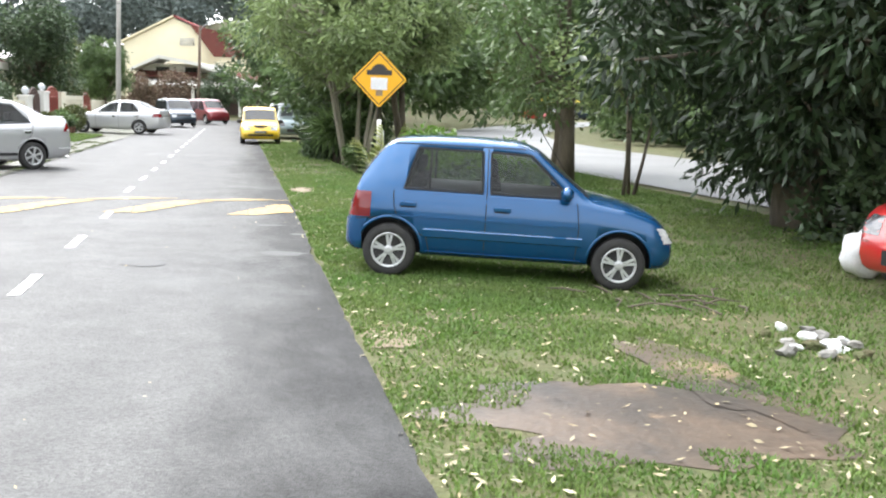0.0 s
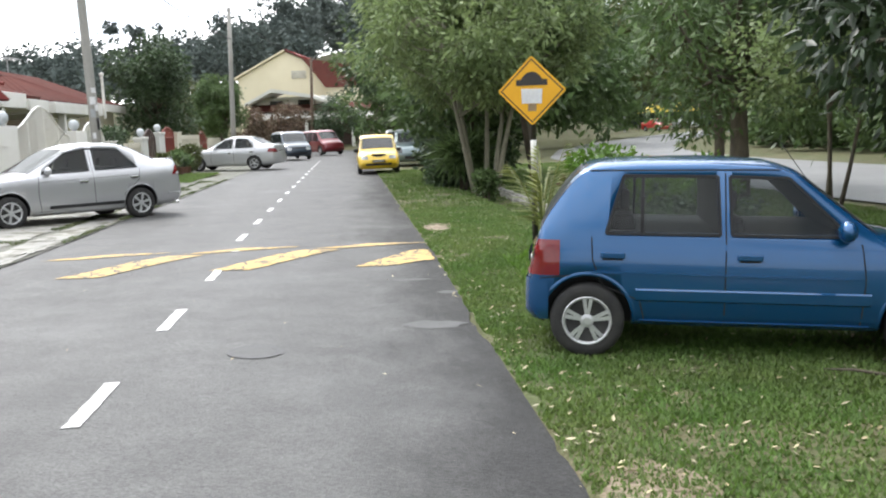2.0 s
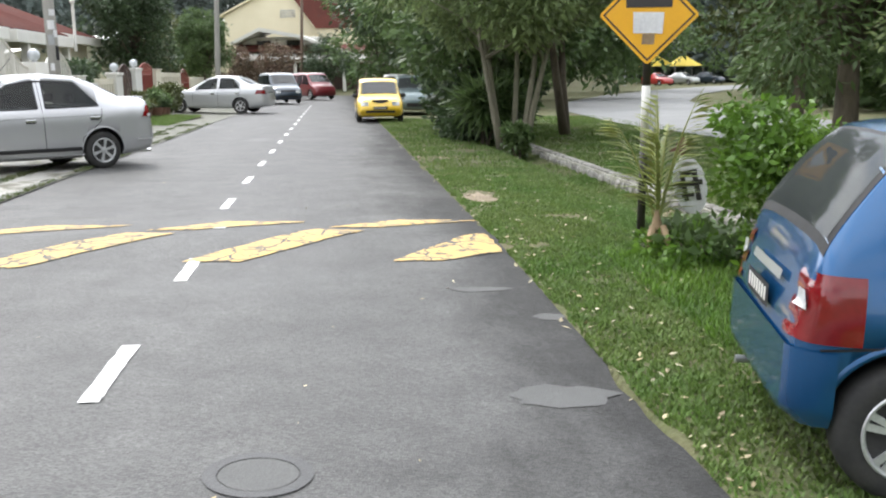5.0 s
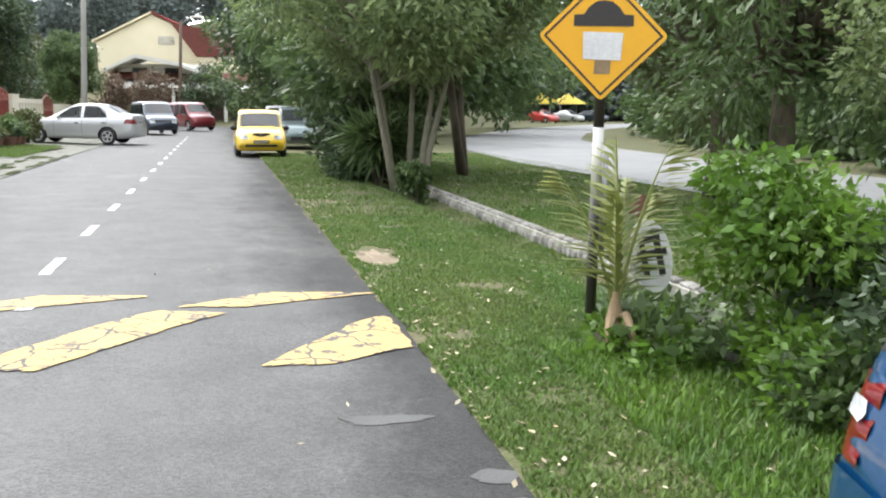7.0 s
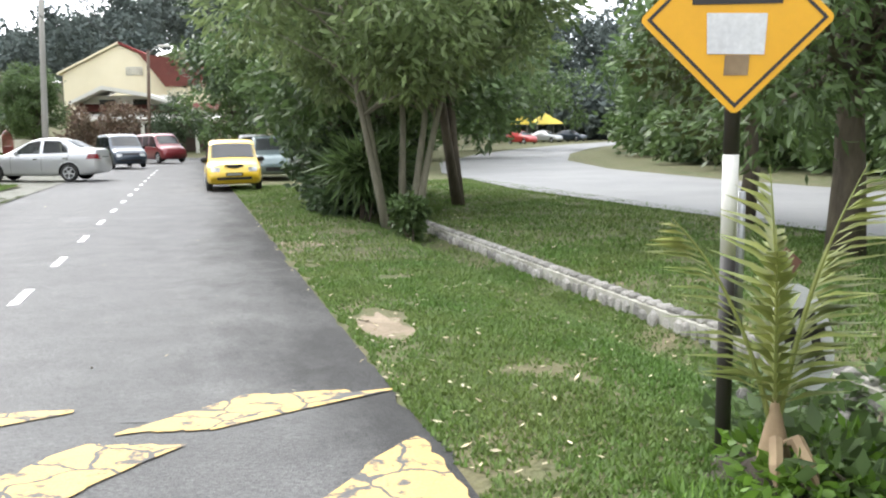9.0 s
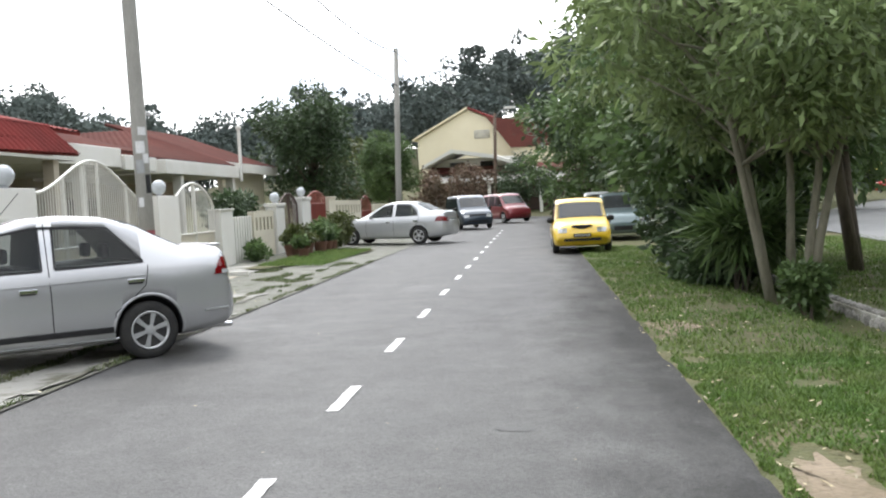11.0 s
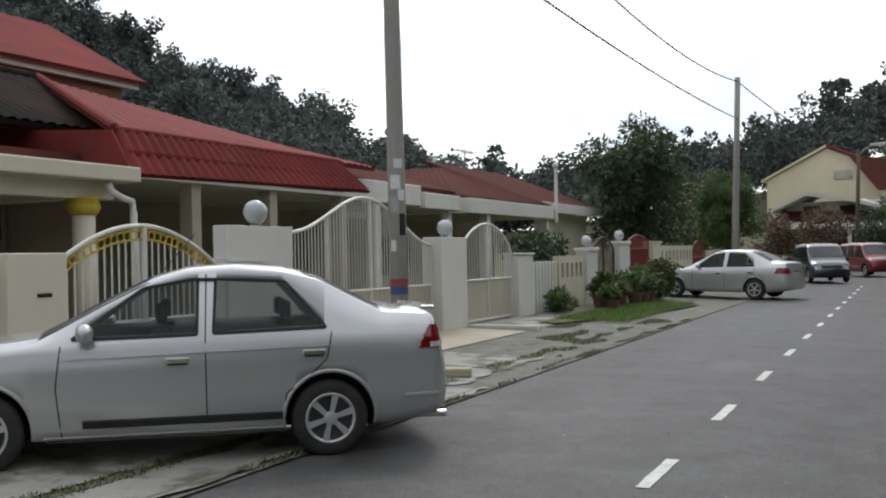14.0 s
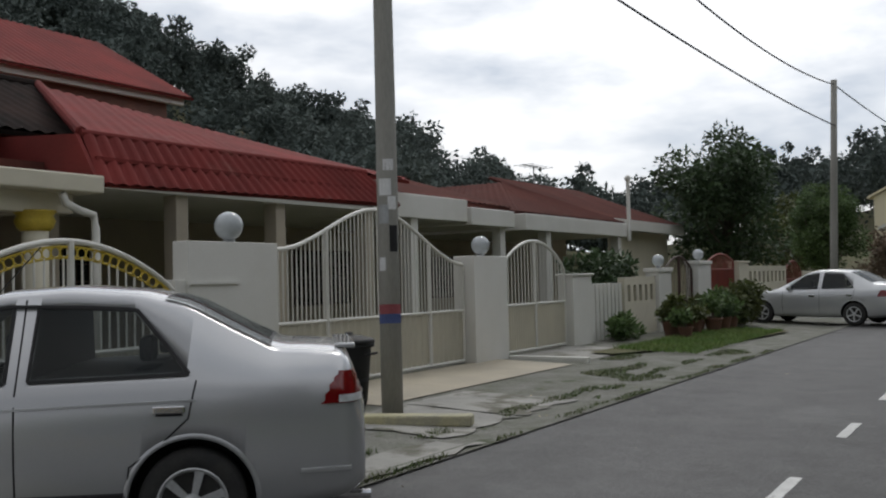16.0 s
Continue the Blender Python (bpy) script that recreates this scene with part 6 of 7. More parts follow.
# silver saloon half on the drive
SALOON = ((-0.94, 0.34, 0.60, 0.72, 0.66, 0.56), (-0.91, 0.29, 0.78, 0.99, 0.74, 0.64), (-0.84, 0.26, 0.93, 1.10, 0.79, 0.69), (-0.62, 0.22, 0.95, 1.12, 0.82, 0.70), (-0.45, 0.2, 0.95, 1.125, 0.83, 0.68),
          (-0.2, 0.2, 0.945, 1.25, 0.84, 0.63), (0.05, 0.2, 0.945, 1.385, 0.84, 0.60), (0.32, 0.2, 0.94, 1.455, 0.84, 0.59), (0.7, 0.2, 0.93, 1.485, 0.84, 0.59), (1.05, 0.2, 0.92, 1.465, 0.84, 0.59), (1.3, 0.2, 0.91, 1.395, 0.84, 0.60),
          (1.62, 0.2, 0.90, 1.235, 0.835, 0.63), (2.0, 0.2, 0.90, 1.03, 0.83, 0.67), (2.14, 0.2, 0.90, 0.965, 0.83, 0.70), (2.6, 0.2, 0.86, 0.915, 0.82, 0.68), (2.88, 0.2, 0.79, 0.84, 0.79, 0.64), (3.03, 0.2, 0.69, 0.75, 0.74, 0.6), (3.10, 0.22, 0.58, 0.62, 0.68, 0.54), (3.14, 0.26, 0.46, 0.50, 0.60, 0.48))
s_spec = dict(
    windows=[[(0.02, 0.985), (0.86, 0.965), (0.84, 1.36), (0.32, 1.335)], [(0.98, 0.96), (1.86, 0.945), (1.37, 1.30), (0.97, 1.365)]],
    seams=[[(0.91, 0.24), (0.92, 0.9), (0.91, 1.40)], [(-0.02, 0.95), (0.02, 0.75), (0.18, 0.60), (0.33, 0.50), (0.35, 0.24)], [(1.93, 0.9), (1.96, 0.6), (1.92, 0.24)], [(2.78, 0.62), (3.15, 0.50)]],
    mouldings=[([(0.36, 0.335), (1.78, 0.335)], 0.03, 0.014, BLACK), ([(0.3, 0.22), (2.05, 0.22)], 0.03, 0.012, None), ([(-0.02, 0.845), (1.9, 0.80)], 0.008, 0.006, None)],
    handles=[(0.12, 0.80), (1.12, 0.775)], handle_mat=CHROME, mirror=(1.76, 0.985),
    corner_lamps=[(0.80, 0.975, 0.54, 0.60, -0.71, -0.80, LENS_RED, True, "tail_lamp", 0.008), (0.805, 0.845, 0.60, 0.60, -0.80, -0.81, LENS_CLEAR, True, "reverse_lamp", 0.012), (0.56, 0.74, 0.42, 0.46, 2.86, 2.60, LENS_SMOKE, False, "headlamp", 0.008)],
    ends=[(-0.33, 0.33, 0.80, 0.83, CHROME, True, "boot_trim", 0.012), (-0.34, 0.34, 0.30, 0.44, BLACK, False, "grille", 0.006)],
    screens=[(-0.40, 0.16, 0.90, 0.90, "rear_window"), (2.08, 1.34, 0.92, 0.92, "windscreen")],
    seats=[(0.3, 0.36), (0.3, -0.36), (1.25, 0.36), (1.25, -0.36)], glass=CAR_GLASS, see_through=True)
SAGA_R, SAGA_F = (-10.09, 23.14), (-11.43, 21.07)
saga, s_body, s_sh = car(along(SAGA_R, SAGA_F, 0.012, 0.03), SALOON, SILVER, "silver four-door saloon parked across a driveway", 2.465, 0.292, 0.745, s_spec, spokes=6)
plate_on(s_body, s_sh, -0.26, 0.26, 0.66, 0.77, True)
part("number_plate", boxed(3.135, 3.155, -0.24, 0.24, 0.40, 0.50), BLACK, s_body)
part("bumper_strip", side_line(s_sh, [(-0.86, 0.44), (-0.58, 0.44)], 1, 0.014, 0.012), SILVER_2, s_body)
part("boot_lip", boxed(-0.90, -0.78, -0.5, 0.5, 1.085, 1.115, 0.012), SILVER, s_body)
part("exhaust", tubed([(-0.6, 0.5, 0.24), (-0.98, 0.5, 0.23)], 0.028, 10), CHROME, saga)
part("aerial", tubed([(1.25, 0.0, 1.43), (1.0, 0.0, 1.72)], 0.004, 5), BLACK, saga)
for s_ in (1, -1):
    part("rain_visor", side_line(s_sh, [(0.36, 1.342), (0.6, 1.358), (1.0, 1.366), (1.36, 1.306)], s_, 0.010, 0.012), BLACK, s_body)


def stretched(keys, kx, ky, kz):
    return [(x * kx, b * kz, m * kz, tp * kz, w * ky, wr * ky) for x, b, m, tp, w, wr in keys]


# second silver saloon nose-in to a gate
v_spec = {k: v for k, v in s_spec.items() if k not in ("mouldings",)}
v_spec["corner_lamps"] = [(0.76, 0.93, 0.48, 0.5, -0.60, -0.68, LENS_RED, True, "tail_lamp", 0.008), (0.58, 0.73, 0.42, 0.46, 2.9, 2.7, LENS_CLEAR, False, "headlamp", 0.008)]
vios, v_body, v_sh = car(along((-16.3, 45.35), (-18.85, 45.2), 0.03, 0.06), stretched(SALOON, 1.03, 1.0, 1.0), SILVER_2, "light silver saloon parked nose-in at a gate", 2.54, 0.30, 0.75, v_spec, spokes=5)

# boxy family cars further along
VAN = ((-0.62, 0.35, 0.80, 1.0, 0.68, 0.60), (-0.58, 0.26, 0.95, 1.5, 0.76, 0.62), (-0.50, 0.24, 0.98, 1.70, 0.79, 0.64), (-0.2, 0.22, 1.0, 1.76, 0.80, 0.65), (0.8, 0.22, 1.0, 1.79, 0.80, 0.65), (1.5, 0.22, 0.98, 1.76, 0.80, 0.65), (1.75, 0.22, 0.97, 1.66, 0.80, 0.65),
       (2.3, 0.22, 0.95, 1.12, 0.80, 0.68), (2.42, 0.22, 0.93, 1.02, 0.79, 0.68), (2.72, 0.22, 0.82, 0.90, 0.77, 0.64), (2.86, 0.24, 0.66, 0.74, 0.72, 0.6), (2.92, 0.28, 0.5, 0.58, 0.66, 0.54))
van_spec = dict(
    windows=[[(-0.40, 1.03), (0.36, 1.03), (0.36, 1.60), (-0.32, 1.60)], [(0.46, 1.03), (1.15, 1.02), (1.13, 1.62), (0.46, 1.62)], [(1.24, 1.02), (2.12, 1.0), (1.68, 1.58), (1.23, 1.62)]],
    seams=[[(1.2, 0.26), (1.2, 1.66)], [(0.4, 0.26), (0.4, 1.66)]], mirror=(2.05, 1.05), mirror_mat=BLACK, handles=[(0.52, 0.9), (1.32, 0.88)],
    mouldings=[([(0.36, 0.46), (1.95, 0.46)], 0.04, 0.012, None)],
    end_pairs=[(0.42, 0.66, 0.60, 0.74, LENS_CLEAR, False, "headlamp"), (0.52, 0.70, 0.75, 1.15, LENS_RED, True, "tail_lamp"), (0.30, 0.52, 0.36, 0.42, LENS_CLEAR, False, "fog_lamp")],
    ends=[(-0.40, 0.40, 0.64, 0.72, BLACK, False, "grille", 0.01), (-0.5, 0.5, 0.34, 0.42, BLACK, False, "air_intake", 0.008)],
    screens=[(2.26, 1.80, 0.93, 0.93, "windscreen"), (-0.585, -0.50, 0.86, 0.86, "rear_window")], seats=[(1.1, 0.36), (1.1, -0.36)], glass=CAR_GLASS_DARK)


def street_pose(a, s, heading, z=None):
    return STREET @ pose(a, s, (ground_z(a, s) if z is None else z) + 0.02, 0, 0, heading)


yellow, y_body, y_sh = car(street_pose(2.5, 42.0, -90, -0.05), stretched(VAN, 0.92, 0.93, 0.78), YELLOW, "bright yellow compact car facing along the verge", 2.12, 0.27, 0.66, {**van_spec, "windows": [[(x * 0.92, z * 0.78) for x, z in c] for c in van_spec["windows"]],
    "seams": [], "handles": [], "mouldings": [], "mirror": (1.9, 0.83), "screens": [(2.08, 1.66, 0.93, 0.93, "windscreen")], "end_pairs": [(0.38, 0.60, 0.52, 0.63, LENS_CLEAR, False, "headlamp")], "ends": [(-0.46, 0.46, 0.30, 0.37, BLACK, False, "air_intake", 0.008)], "seats": []}, spokes=5)
emblem = part("bonnet_emblem", slab_of([(-0.28, 0.66), (0.0, 0.58), (0.28, 0.66), (0.22, 0.70), (-0.22, 0.70)], 0.02, "x"), BLACK, y_body)
emblem.location = (y_sh.end(0, 0.62, False, 0.0).x, 0, 0)
plate_on(y_body, y_sh, -0.22, 0.22, 0.40, 0.49, False)
far_spec = {**van_spec, "seams": [], "seats": [], "handles": []}
car(street_pose(4.1, 48.2, -90, -0.06), stretched(SALOON, 1.0, 1.0, 1.0), TEAL, "grey-green saloon parked under the trees", 2.465, 0.29, 0.74, {**s_spec, "seats": []}, spokes=5)
car(street_pose(4.0, 55.5, -90, -0.06), stretched(SALOON, 1.0, 1.0, 1.05), SILVER_2, "pale silver car parked under the trees", 2.465, 0.29, 0.74, {**s_spec, "windows": [], "seams": [], "mouldings": [], "handles": [], "corner_lamps": [], "end_pairs": [], "ends": [], "seats": []}, spokes=5)
car(street_pose(-2.35, 63.6, -72, 0.02), stretched(VAN, 1.1, 1.03, 0.93), NAVY, "dark blue-grey family car at the kerb", 2.53, 0.31, 0.72, {**far_spec, "windows": [[(x * 1.1, z * 0.93) for x, z in c] for c in van_spec["windows"]], "mirror": (2.25, 0.98), "screens": [(2.48, 1.98, 0.93, 0.93, "windscreen")], "end_pairs": [(0.42, 0.66, 0.56, 0.69, LENS_CLEAR, False, "headlamp")]}, spokes=5)
car(street_pose(-0.9, 72.0, -62, 0.02), stretched(VAN, 1.05, 1.0, 0.95), MAROON, "dark red van parked at the bend", 2.41, 0.3, 0.70, {**far_spec, "windows": [[(x * 1.05, z * 0.95) for x, z in c] for c in van_spec["windows"]], "mirror": (2.15, 1.0), "screens": [(2.37, 1.89, 0.93, 0.93, "windscreen")], "end_pairs": [], "ends": []}, spokes=5)

# ---- verge: sign, palm, bushes, drain wall ----
SIGN_Z = 1.87
sign = thing("road_sign", Matrix.Translation((-1.215, 17.18, -0.02)) @ pose(0, 0, 0, 0, 0.8, -4), "yellow diamond speed-hump warning sign on a banded post", "road sign")
part("post", tubed([(0, 0.03, -0.05), (0, 0.03, 0.86)], 0.034, 14), SIGN_BLACK, sign, smooth=True)
part("post_band", tubed([(0, 0.03, 0.86), (0, 0.03, 1.3)], 0.0345, 14), WALL_WHITE, sign, "white painted post band", smooth=True)
part("post_top", tubed([(0, 0.03, 1.3), (0, 0.03, 2.1)], 0.034, 14), SIGN_BLACK, sign, smooth=True)
part("bracket_pipe", tubed([(0.055, 0.05, 0.5), (0.055, 0.05, 1.14)], 0.018, 10), STEEL, sign, smooth=True)


def diamond(h, y0, y1, inner=0.0):
    bm = bmesh.new()
    if not inner:
        o = [(0, -h), (h, 0), (0, h), (-h, 0)]
        lo = [bm.verts.new((x, y0, SIGN_Z + z)) for x, z in o]
        hi = [bm.verts.new((x, y1, SIGN_Z + z)) for x, z in o]
        bm.faces.new(lo)
        bm.faces.new(hi[::-1])
        for i in range(4):
            bm.faces.new((lo[i], hi[i], hi[(i + 1) % 4], lo[(i + 1) % 4]))
        bmesh.ops.bevel(bm, geom=[e for e in bm.edges if abs(e.verts[0].co.y - e.verts[1].co.y) > 1e-4], offset=0.03, segments=4, affect="EDGES", profile=0.5)
    else:
        for k in range(4):
            c = [Vector((math.sin(q), math.cos(q))) for q in (k * math.pi / 2, (k + 1) * math.pi / 2)]
            vs = [bm.verts.new((p.x * r, y0, SIGN_Z + p.y * r)) for r, p in ((h, c[0]), (h, c[1]), (inner, c[1]), (inner, c[0]))]
            bm.faces.new(vs)
    return bm


plate = part("plate", diamond(0.405, -0.012, 0.0), SIGN_YELLOW, sign)
part("border", diamond(0.372, -0.0145, 0, inner=0.352), SIGN_BLACK, plate)
hump_outline = [(-0.185, 0.0), (0.185, 0.0), (0.185, 0.068), (0.125, 0.072), (0.095, 0.115), (0.05, 0.15), (0.0, 0.158), (-0.05, 0.15), (-0.095, 0.115), (-0.125, 0.072), (-0.185, 0.068)]
ob = part("hump_symbol", slab_of(hump_outline, 0.0015, "y"), SIGN_BLACK, plate)
ob.location = (0, -0.0165, SIGN_Z + 0.06)
ob = part("notice", slab_of([(-0.12, -0.145), (0.115, -0.15), (0.125, 0.02), (-0.125, 0.025)], 0.0015, "y"), PAPER, plate, "white paper notice stuck on")
ob.location = (0, -0.0175, SIGN_Z + 0.0)
bm = bmesh.new()
for i in range(6):
    box(bm, -0.09 + i * 0.031, -0.068 + i * 0.031, -0.0195, -0.0185, SIGN_Z - 0.125, SIGN_Z - 0.095)
for i in range(3):
    box(bm, -0.05 + i * 0.035, -0.03 + i * 0.035, -0.0195, -0.0185, SIGN_Z - 0.06, SIGN_Z - 0.035)
part("notice_writing", bm, INK, ob)
ob2 = part("tape_patch", slab_of([(-0.05, -0.235), (0.05, -0.235), (0.055, -0.15), (-0.045, -0.15)], 0.001, "y"), FROND_DRY, plate, "brown worn patch of old tape")
ob2.location = (0, -0.0165, SIGN_Z)


def frond(length, width, pairs, arch, seed):
    """A palm leaf: arching midrib with drooping narrow leaflets. Along +x."""
    g = random.Random(seed)
    verts, faces = [], []
    rib = []
    for i in range(13):
        u = i / 12
        rib.append(Vector((length * u * (1 - 0.25 * arch * u), 0, length * (0.9 * u - arch * u * u))))
    for i in range(pairs):
        u = 0.18 + 0.8 * i / pairs
        p = rib[int(u * 12)].lerp(rib[min(int(u * 12) + 1, 12)], u * 12 - int(u * 12))
        ll = width * math.sin(math.pi * min(1, 0.15 + u * 0.85)) ** 0.6 * g.uniform(0.8, 1.1)
        for sgn in (-1, 1):
            d = Vector((0.92, sgn * 0.36, -0.05 - 0.25 * g.random())).normalized()
            q = d.cross(Vector((0, 0, 1))).normalized()
            k = len(verts)
            w = 0.021
            verts += [p, p + d * ll * 0.4 + q * w, p + d * ll + Vector((0, 0, -ll * 0.25)), p + d * ll * 0.4 - q * w]
            faces.append((k, k + 1, k + 2, k + 3))
    return rib, verts, faces


palm = thing("young_palm", Matrix.Translation((-1.09, 16.86, 0.0)), "young coconut palm with ragged yellow-green fronds", "palm")
part("stem", lathe([(0.06, -0.03), (0.07, 0.05), (0.05, 0.14), (0.025, 0.24), (0.012, 0.3)], 12), FROND_DRY, palm, smooth=True)
g = random.Random(3)
for i, (ang, ln, ar, tilt) in enumerate(((20, 0.85, 0.28, 2), (75, 1.0, 0.4, 4), (165, 1.15, 0.5, 4), (250, 0.85, 0.3, -10), (120, 1.1, 0.2, -12), (350, 1.25, 0.34, 0))):
    rib, vv, ff = frond(ln * 0.86, 0.30, 17, ar * 0.8, i)
    fr = bmesh.new()
    tube(fr, rib, [0.014 * (1 - 0.85 * j / 12) for j in range(13)], 5)
    fob = part("frond", fr, FROND, palm)
    fob.matrix_local = pose(0, 0, 0.10, 0, -40 + tilt * 0.8, ang)
    part("leaf_spray", raw_mesh("leaf_spray", np.array([tuple(v) for v in vv]), np.array(ff)), FROND, fob)
for ang, ln in ((290, 0.55), (255, 0.4)):
    dead = bmesh.new()
    tube(dead, [(0.05, 0, 0.12), (0.14, 0, 0.16), (0.22, 0, 0.08), (0.27, 0, 0.02)], [0.012, 0.03, 0.03, 0.008], 6)
    dob = part("dead_frond", dead, FROND_DRY, palm)
    dob.rotation_euler = (0, 0, radians(ang))

mound_soil = thing("soil_mound", Matrix.Translation((-1.06, 16.9, -0.2)), "low heap of dark soil under the palm", "soil")
bm = bmesh.new()
bmesh.ops.create_icosphere(bm, subdivisions=4, radius=1.0)
for v_ in bm.verts:
    v_.co *= 0.85 + 0.3 * noise.noise(v_.co * 2.2)
    v_.co = Vector((v_.co.x * 0.42, v_.co.y * 0.42, max(v_.co.z, -0.1) * 0.25))
part("heap", bm, EARTH, mound_soil, smooth=True)
bush("broad_leaf_weeds", 4.05, 16.25, [(0.32 * math.cos(q), 0.32 * math.sin(q), 0.2, 0.13, 0.13, 0.1) for q in (0, 0.8, 1.6, 2.4, 3.2, 4.0, 4.8, 5.6)], 260, 0.11, LEAF_MID, "broad green weeds round the palm", "plants", stems=8)

# discarded round board behind the palm, with dark strokes that cannot be read
board = thing("discarded_board", Matrix.Translation((-0.74, 17.35, 0.14)) @ pose(0, 0, 0, -12, -9, 14), "round white discarded board with black strokes", "board")
part("disc", slab_of([(0.145 * math.cos(q * 0.2618), 0.25 * math.sin(q * 0.2618) + 0.30) for q in range(24)], 0.012, "y"), PAPER, board)
for x0, x1, z0, z1 in ((-0.10, 0.11, 0.29, 0.335), (-0.07, 0.08, 0.39, 0.43), (-0.075, -0.035, 0.17, 0.40), (0.03, 0.075, 0.16, 0.43), (-0.09, 0.02, 0.2, 0.235)):
    part("stroke", boxed(x0, x1, -0.006, -0.002, z0, z1), SIGN_BLACK, board)
part("red_flag", slab_of([(-0.12, 0.62), (0.02, 0.72), (0.08, 0.64), (-0.02, 0.56)], 0.01, "y"), TERRACOTTA, board, "torn brown-red scrap")

# rubble edging along the far side of the drain
drain = thing("drain_wall", STREET, "low rubble stone drain edge with white mortar", "wall", kind="structure")
part("mortar", boxed(5.02, 5.2, 15.2, 31.6, -0.55, -0.07), MORTAR, drain)
g = random.Random(9)
stone_meshes = []
for k in range(8):
    bm = bmesh.new()
    bmesh.ops.create_icosphere(bm, subdivisions=2, radius=1.0)
    for v in bm.verts:
        v.co *= 0.85 + 0.25 * noise.noise(v.co * 1.3 + Vector((k * 9.1, 0, 0)))
        v.co.x = max(-0.6, min(0.6, v.co.x))
    me = bpy.data.meshes.new("stone")
    bm.to_mesh(me)
    bm.free()
    me.materials.append(STONE)
    stone_meshes.append(me)
s = 15.3
while s < 31.4:
    w = g.uniform(0.09, 0.19)
    for z in (-0.16, -0.34):
        st = new("stone", g.choice(stone_meshes))
        st.parent = drain
        st.matrix_local = Matrix.Translation((5.03 + g.uniform(-0.02, 0.02), s + g.uniform(-0.02, 0.02), z + g.uniform(-0.02, 0.02))) @ Matrix.Diagonal((0.06, w * 0.52, 0.085, 1)) @ pose(0, 0, 0, g.uniform(-12, 12), 0, 0)
    st = new("stone", g.choice(stone_meshes))
    st.parent = drain
    st.matrix_local = Matrix.Translation((5.11, s, -0.06)) @ Matrix.Diagonal((0.10, w * 0.55, 0.04, 1))
    s += w * 1.02

# bushes round the sign and the blue car
def mound(n, ext, r, seed, lo=0.15):
    g = random.Random(seed)
    return [(g.uniform(-ext[0], ext[0]), g.uniform(-ext[1], ext[1]), g.uniform(lo, ext[2]), r * g.uniform(0.7, 1.3), r * g.uniform(0.7, 1.3), r * g.uniform(0.6, 1.0)) for _ in range(n)]


bush("roadside_bush", 4.62, 15.65, mound(26, (0.5, 0.55, 1.25), 0.30, 1), 13000, 0.072, LEAF_LIME, "bright green leafy bush beside the road sign", stems=10)
bush("roadside_bush", 4.75, 15.0, mound(22, (0.5, 0.55, 0.75), 0.32, 2), 9000, 0.07, LEAF_DARK, "dark green bush with small leaves", stems=8)
bush("roadside_bush", 4.45, 14.75, mound(14, (0.35, 0.4, 0.5), 0.24, 3), 4500, 0.08, LEAF_MID, "low green bush behind the blue car", stems=6)
bush("creeper_patch", 4.5, 17.0, mound(22, (0.7, 0.9, 0.22), 0.20, 4, lo=0.02), 4200, 0.10, LEAF_MID, "low creeping plants along the drain", "plants", stems=4)
bush("creeper_patch", 3.9, 16.3, mound(12, (0.3, 0.4, 0.15), 0.14, 5, lo=0.02), 2200, 0.07, LEAF_LIME, "leafy weeds round the palm", "plants", stems=3)
bush("roadside_bush", 4.55, 27.2, mound(9, (0.16, 0.16, 0.62), 0.16, 6), 1500, 0.11, LEAF_MID, "small bush at the foot of the verge tree", stems=5)
bush("roadside_bush", 4.5, 31.5, mound(22, (0.7, 1.6, 0.95), 0.36, 7), 6000, 0.16, LEAF_DARK, "dense dark undergrowth beside the parked cars", stems=8)
bush("roadside_bush", 5.2, 36.5, mound(26, (1.2, 2.2, 1.8), 0.5, 8), 7000, 0.18, LEAF_DARK, "dense dark undergrowth under the trees", stems=8)
bush("roadside_bush", 9.6, 13.4, mound(18, (0.9, 1.2, 1.2), 0.4, 9), 6000, 0.13, LEAF_DARK, "dark shrub under the big tree", stems=6)
bush("fan_palm", 4.3, 30.0, mound(9, (0.4, 0.4, 1.2), 0.4, 10, lo=0.7), 1500, 0.45, LEAF_MID, "small fan palm with long narrow leaves", "palm", slim=0.12, stems=7)

# ---- grass, litter ----
def blades(n, region, size, name, label, material, keep=lambda a, s: True):
    a0, a1, s0, s1 = region
    pts = []
    while len(pts) < n:
        a, s = a0 + (a1 - a0) * rng.random(), s0 + (s1 - s0) * rng.random()
        if keep(a, s):
            pts.append((a, s, ground_z(a, s)))
    p = np.array(pts)
    ang = rng.random(n) * 6.283
    h = size * (0.45 + 0.9 * rng.random(n))
    w = 0.006 + 0.006 * rng.random(n)
    lean = h[:, None] * (0.25 + 0.7 * rng.random(n))[:, None] * np.stack((np.cos(ang), np.sin(ang), np.zeros(n)), axis=1)
    side = np.stack((-np.sin(ang), np.cos(ang), np.zeros(n)), axis=1) * w[:, None]
    tip = p + lean
    tip[:, 2] += h
    v = np.stack((p - side, p + side, tip), axis=1).reshape(-1, 3)
    f = np.arange(3 * n).reshape(n, 3)
    ob = part(name, raw_mesh(name, v, f), material, None)
    ob.matrix_world = STREET
    return tagged(ob, label, "grass", kind="stuff")


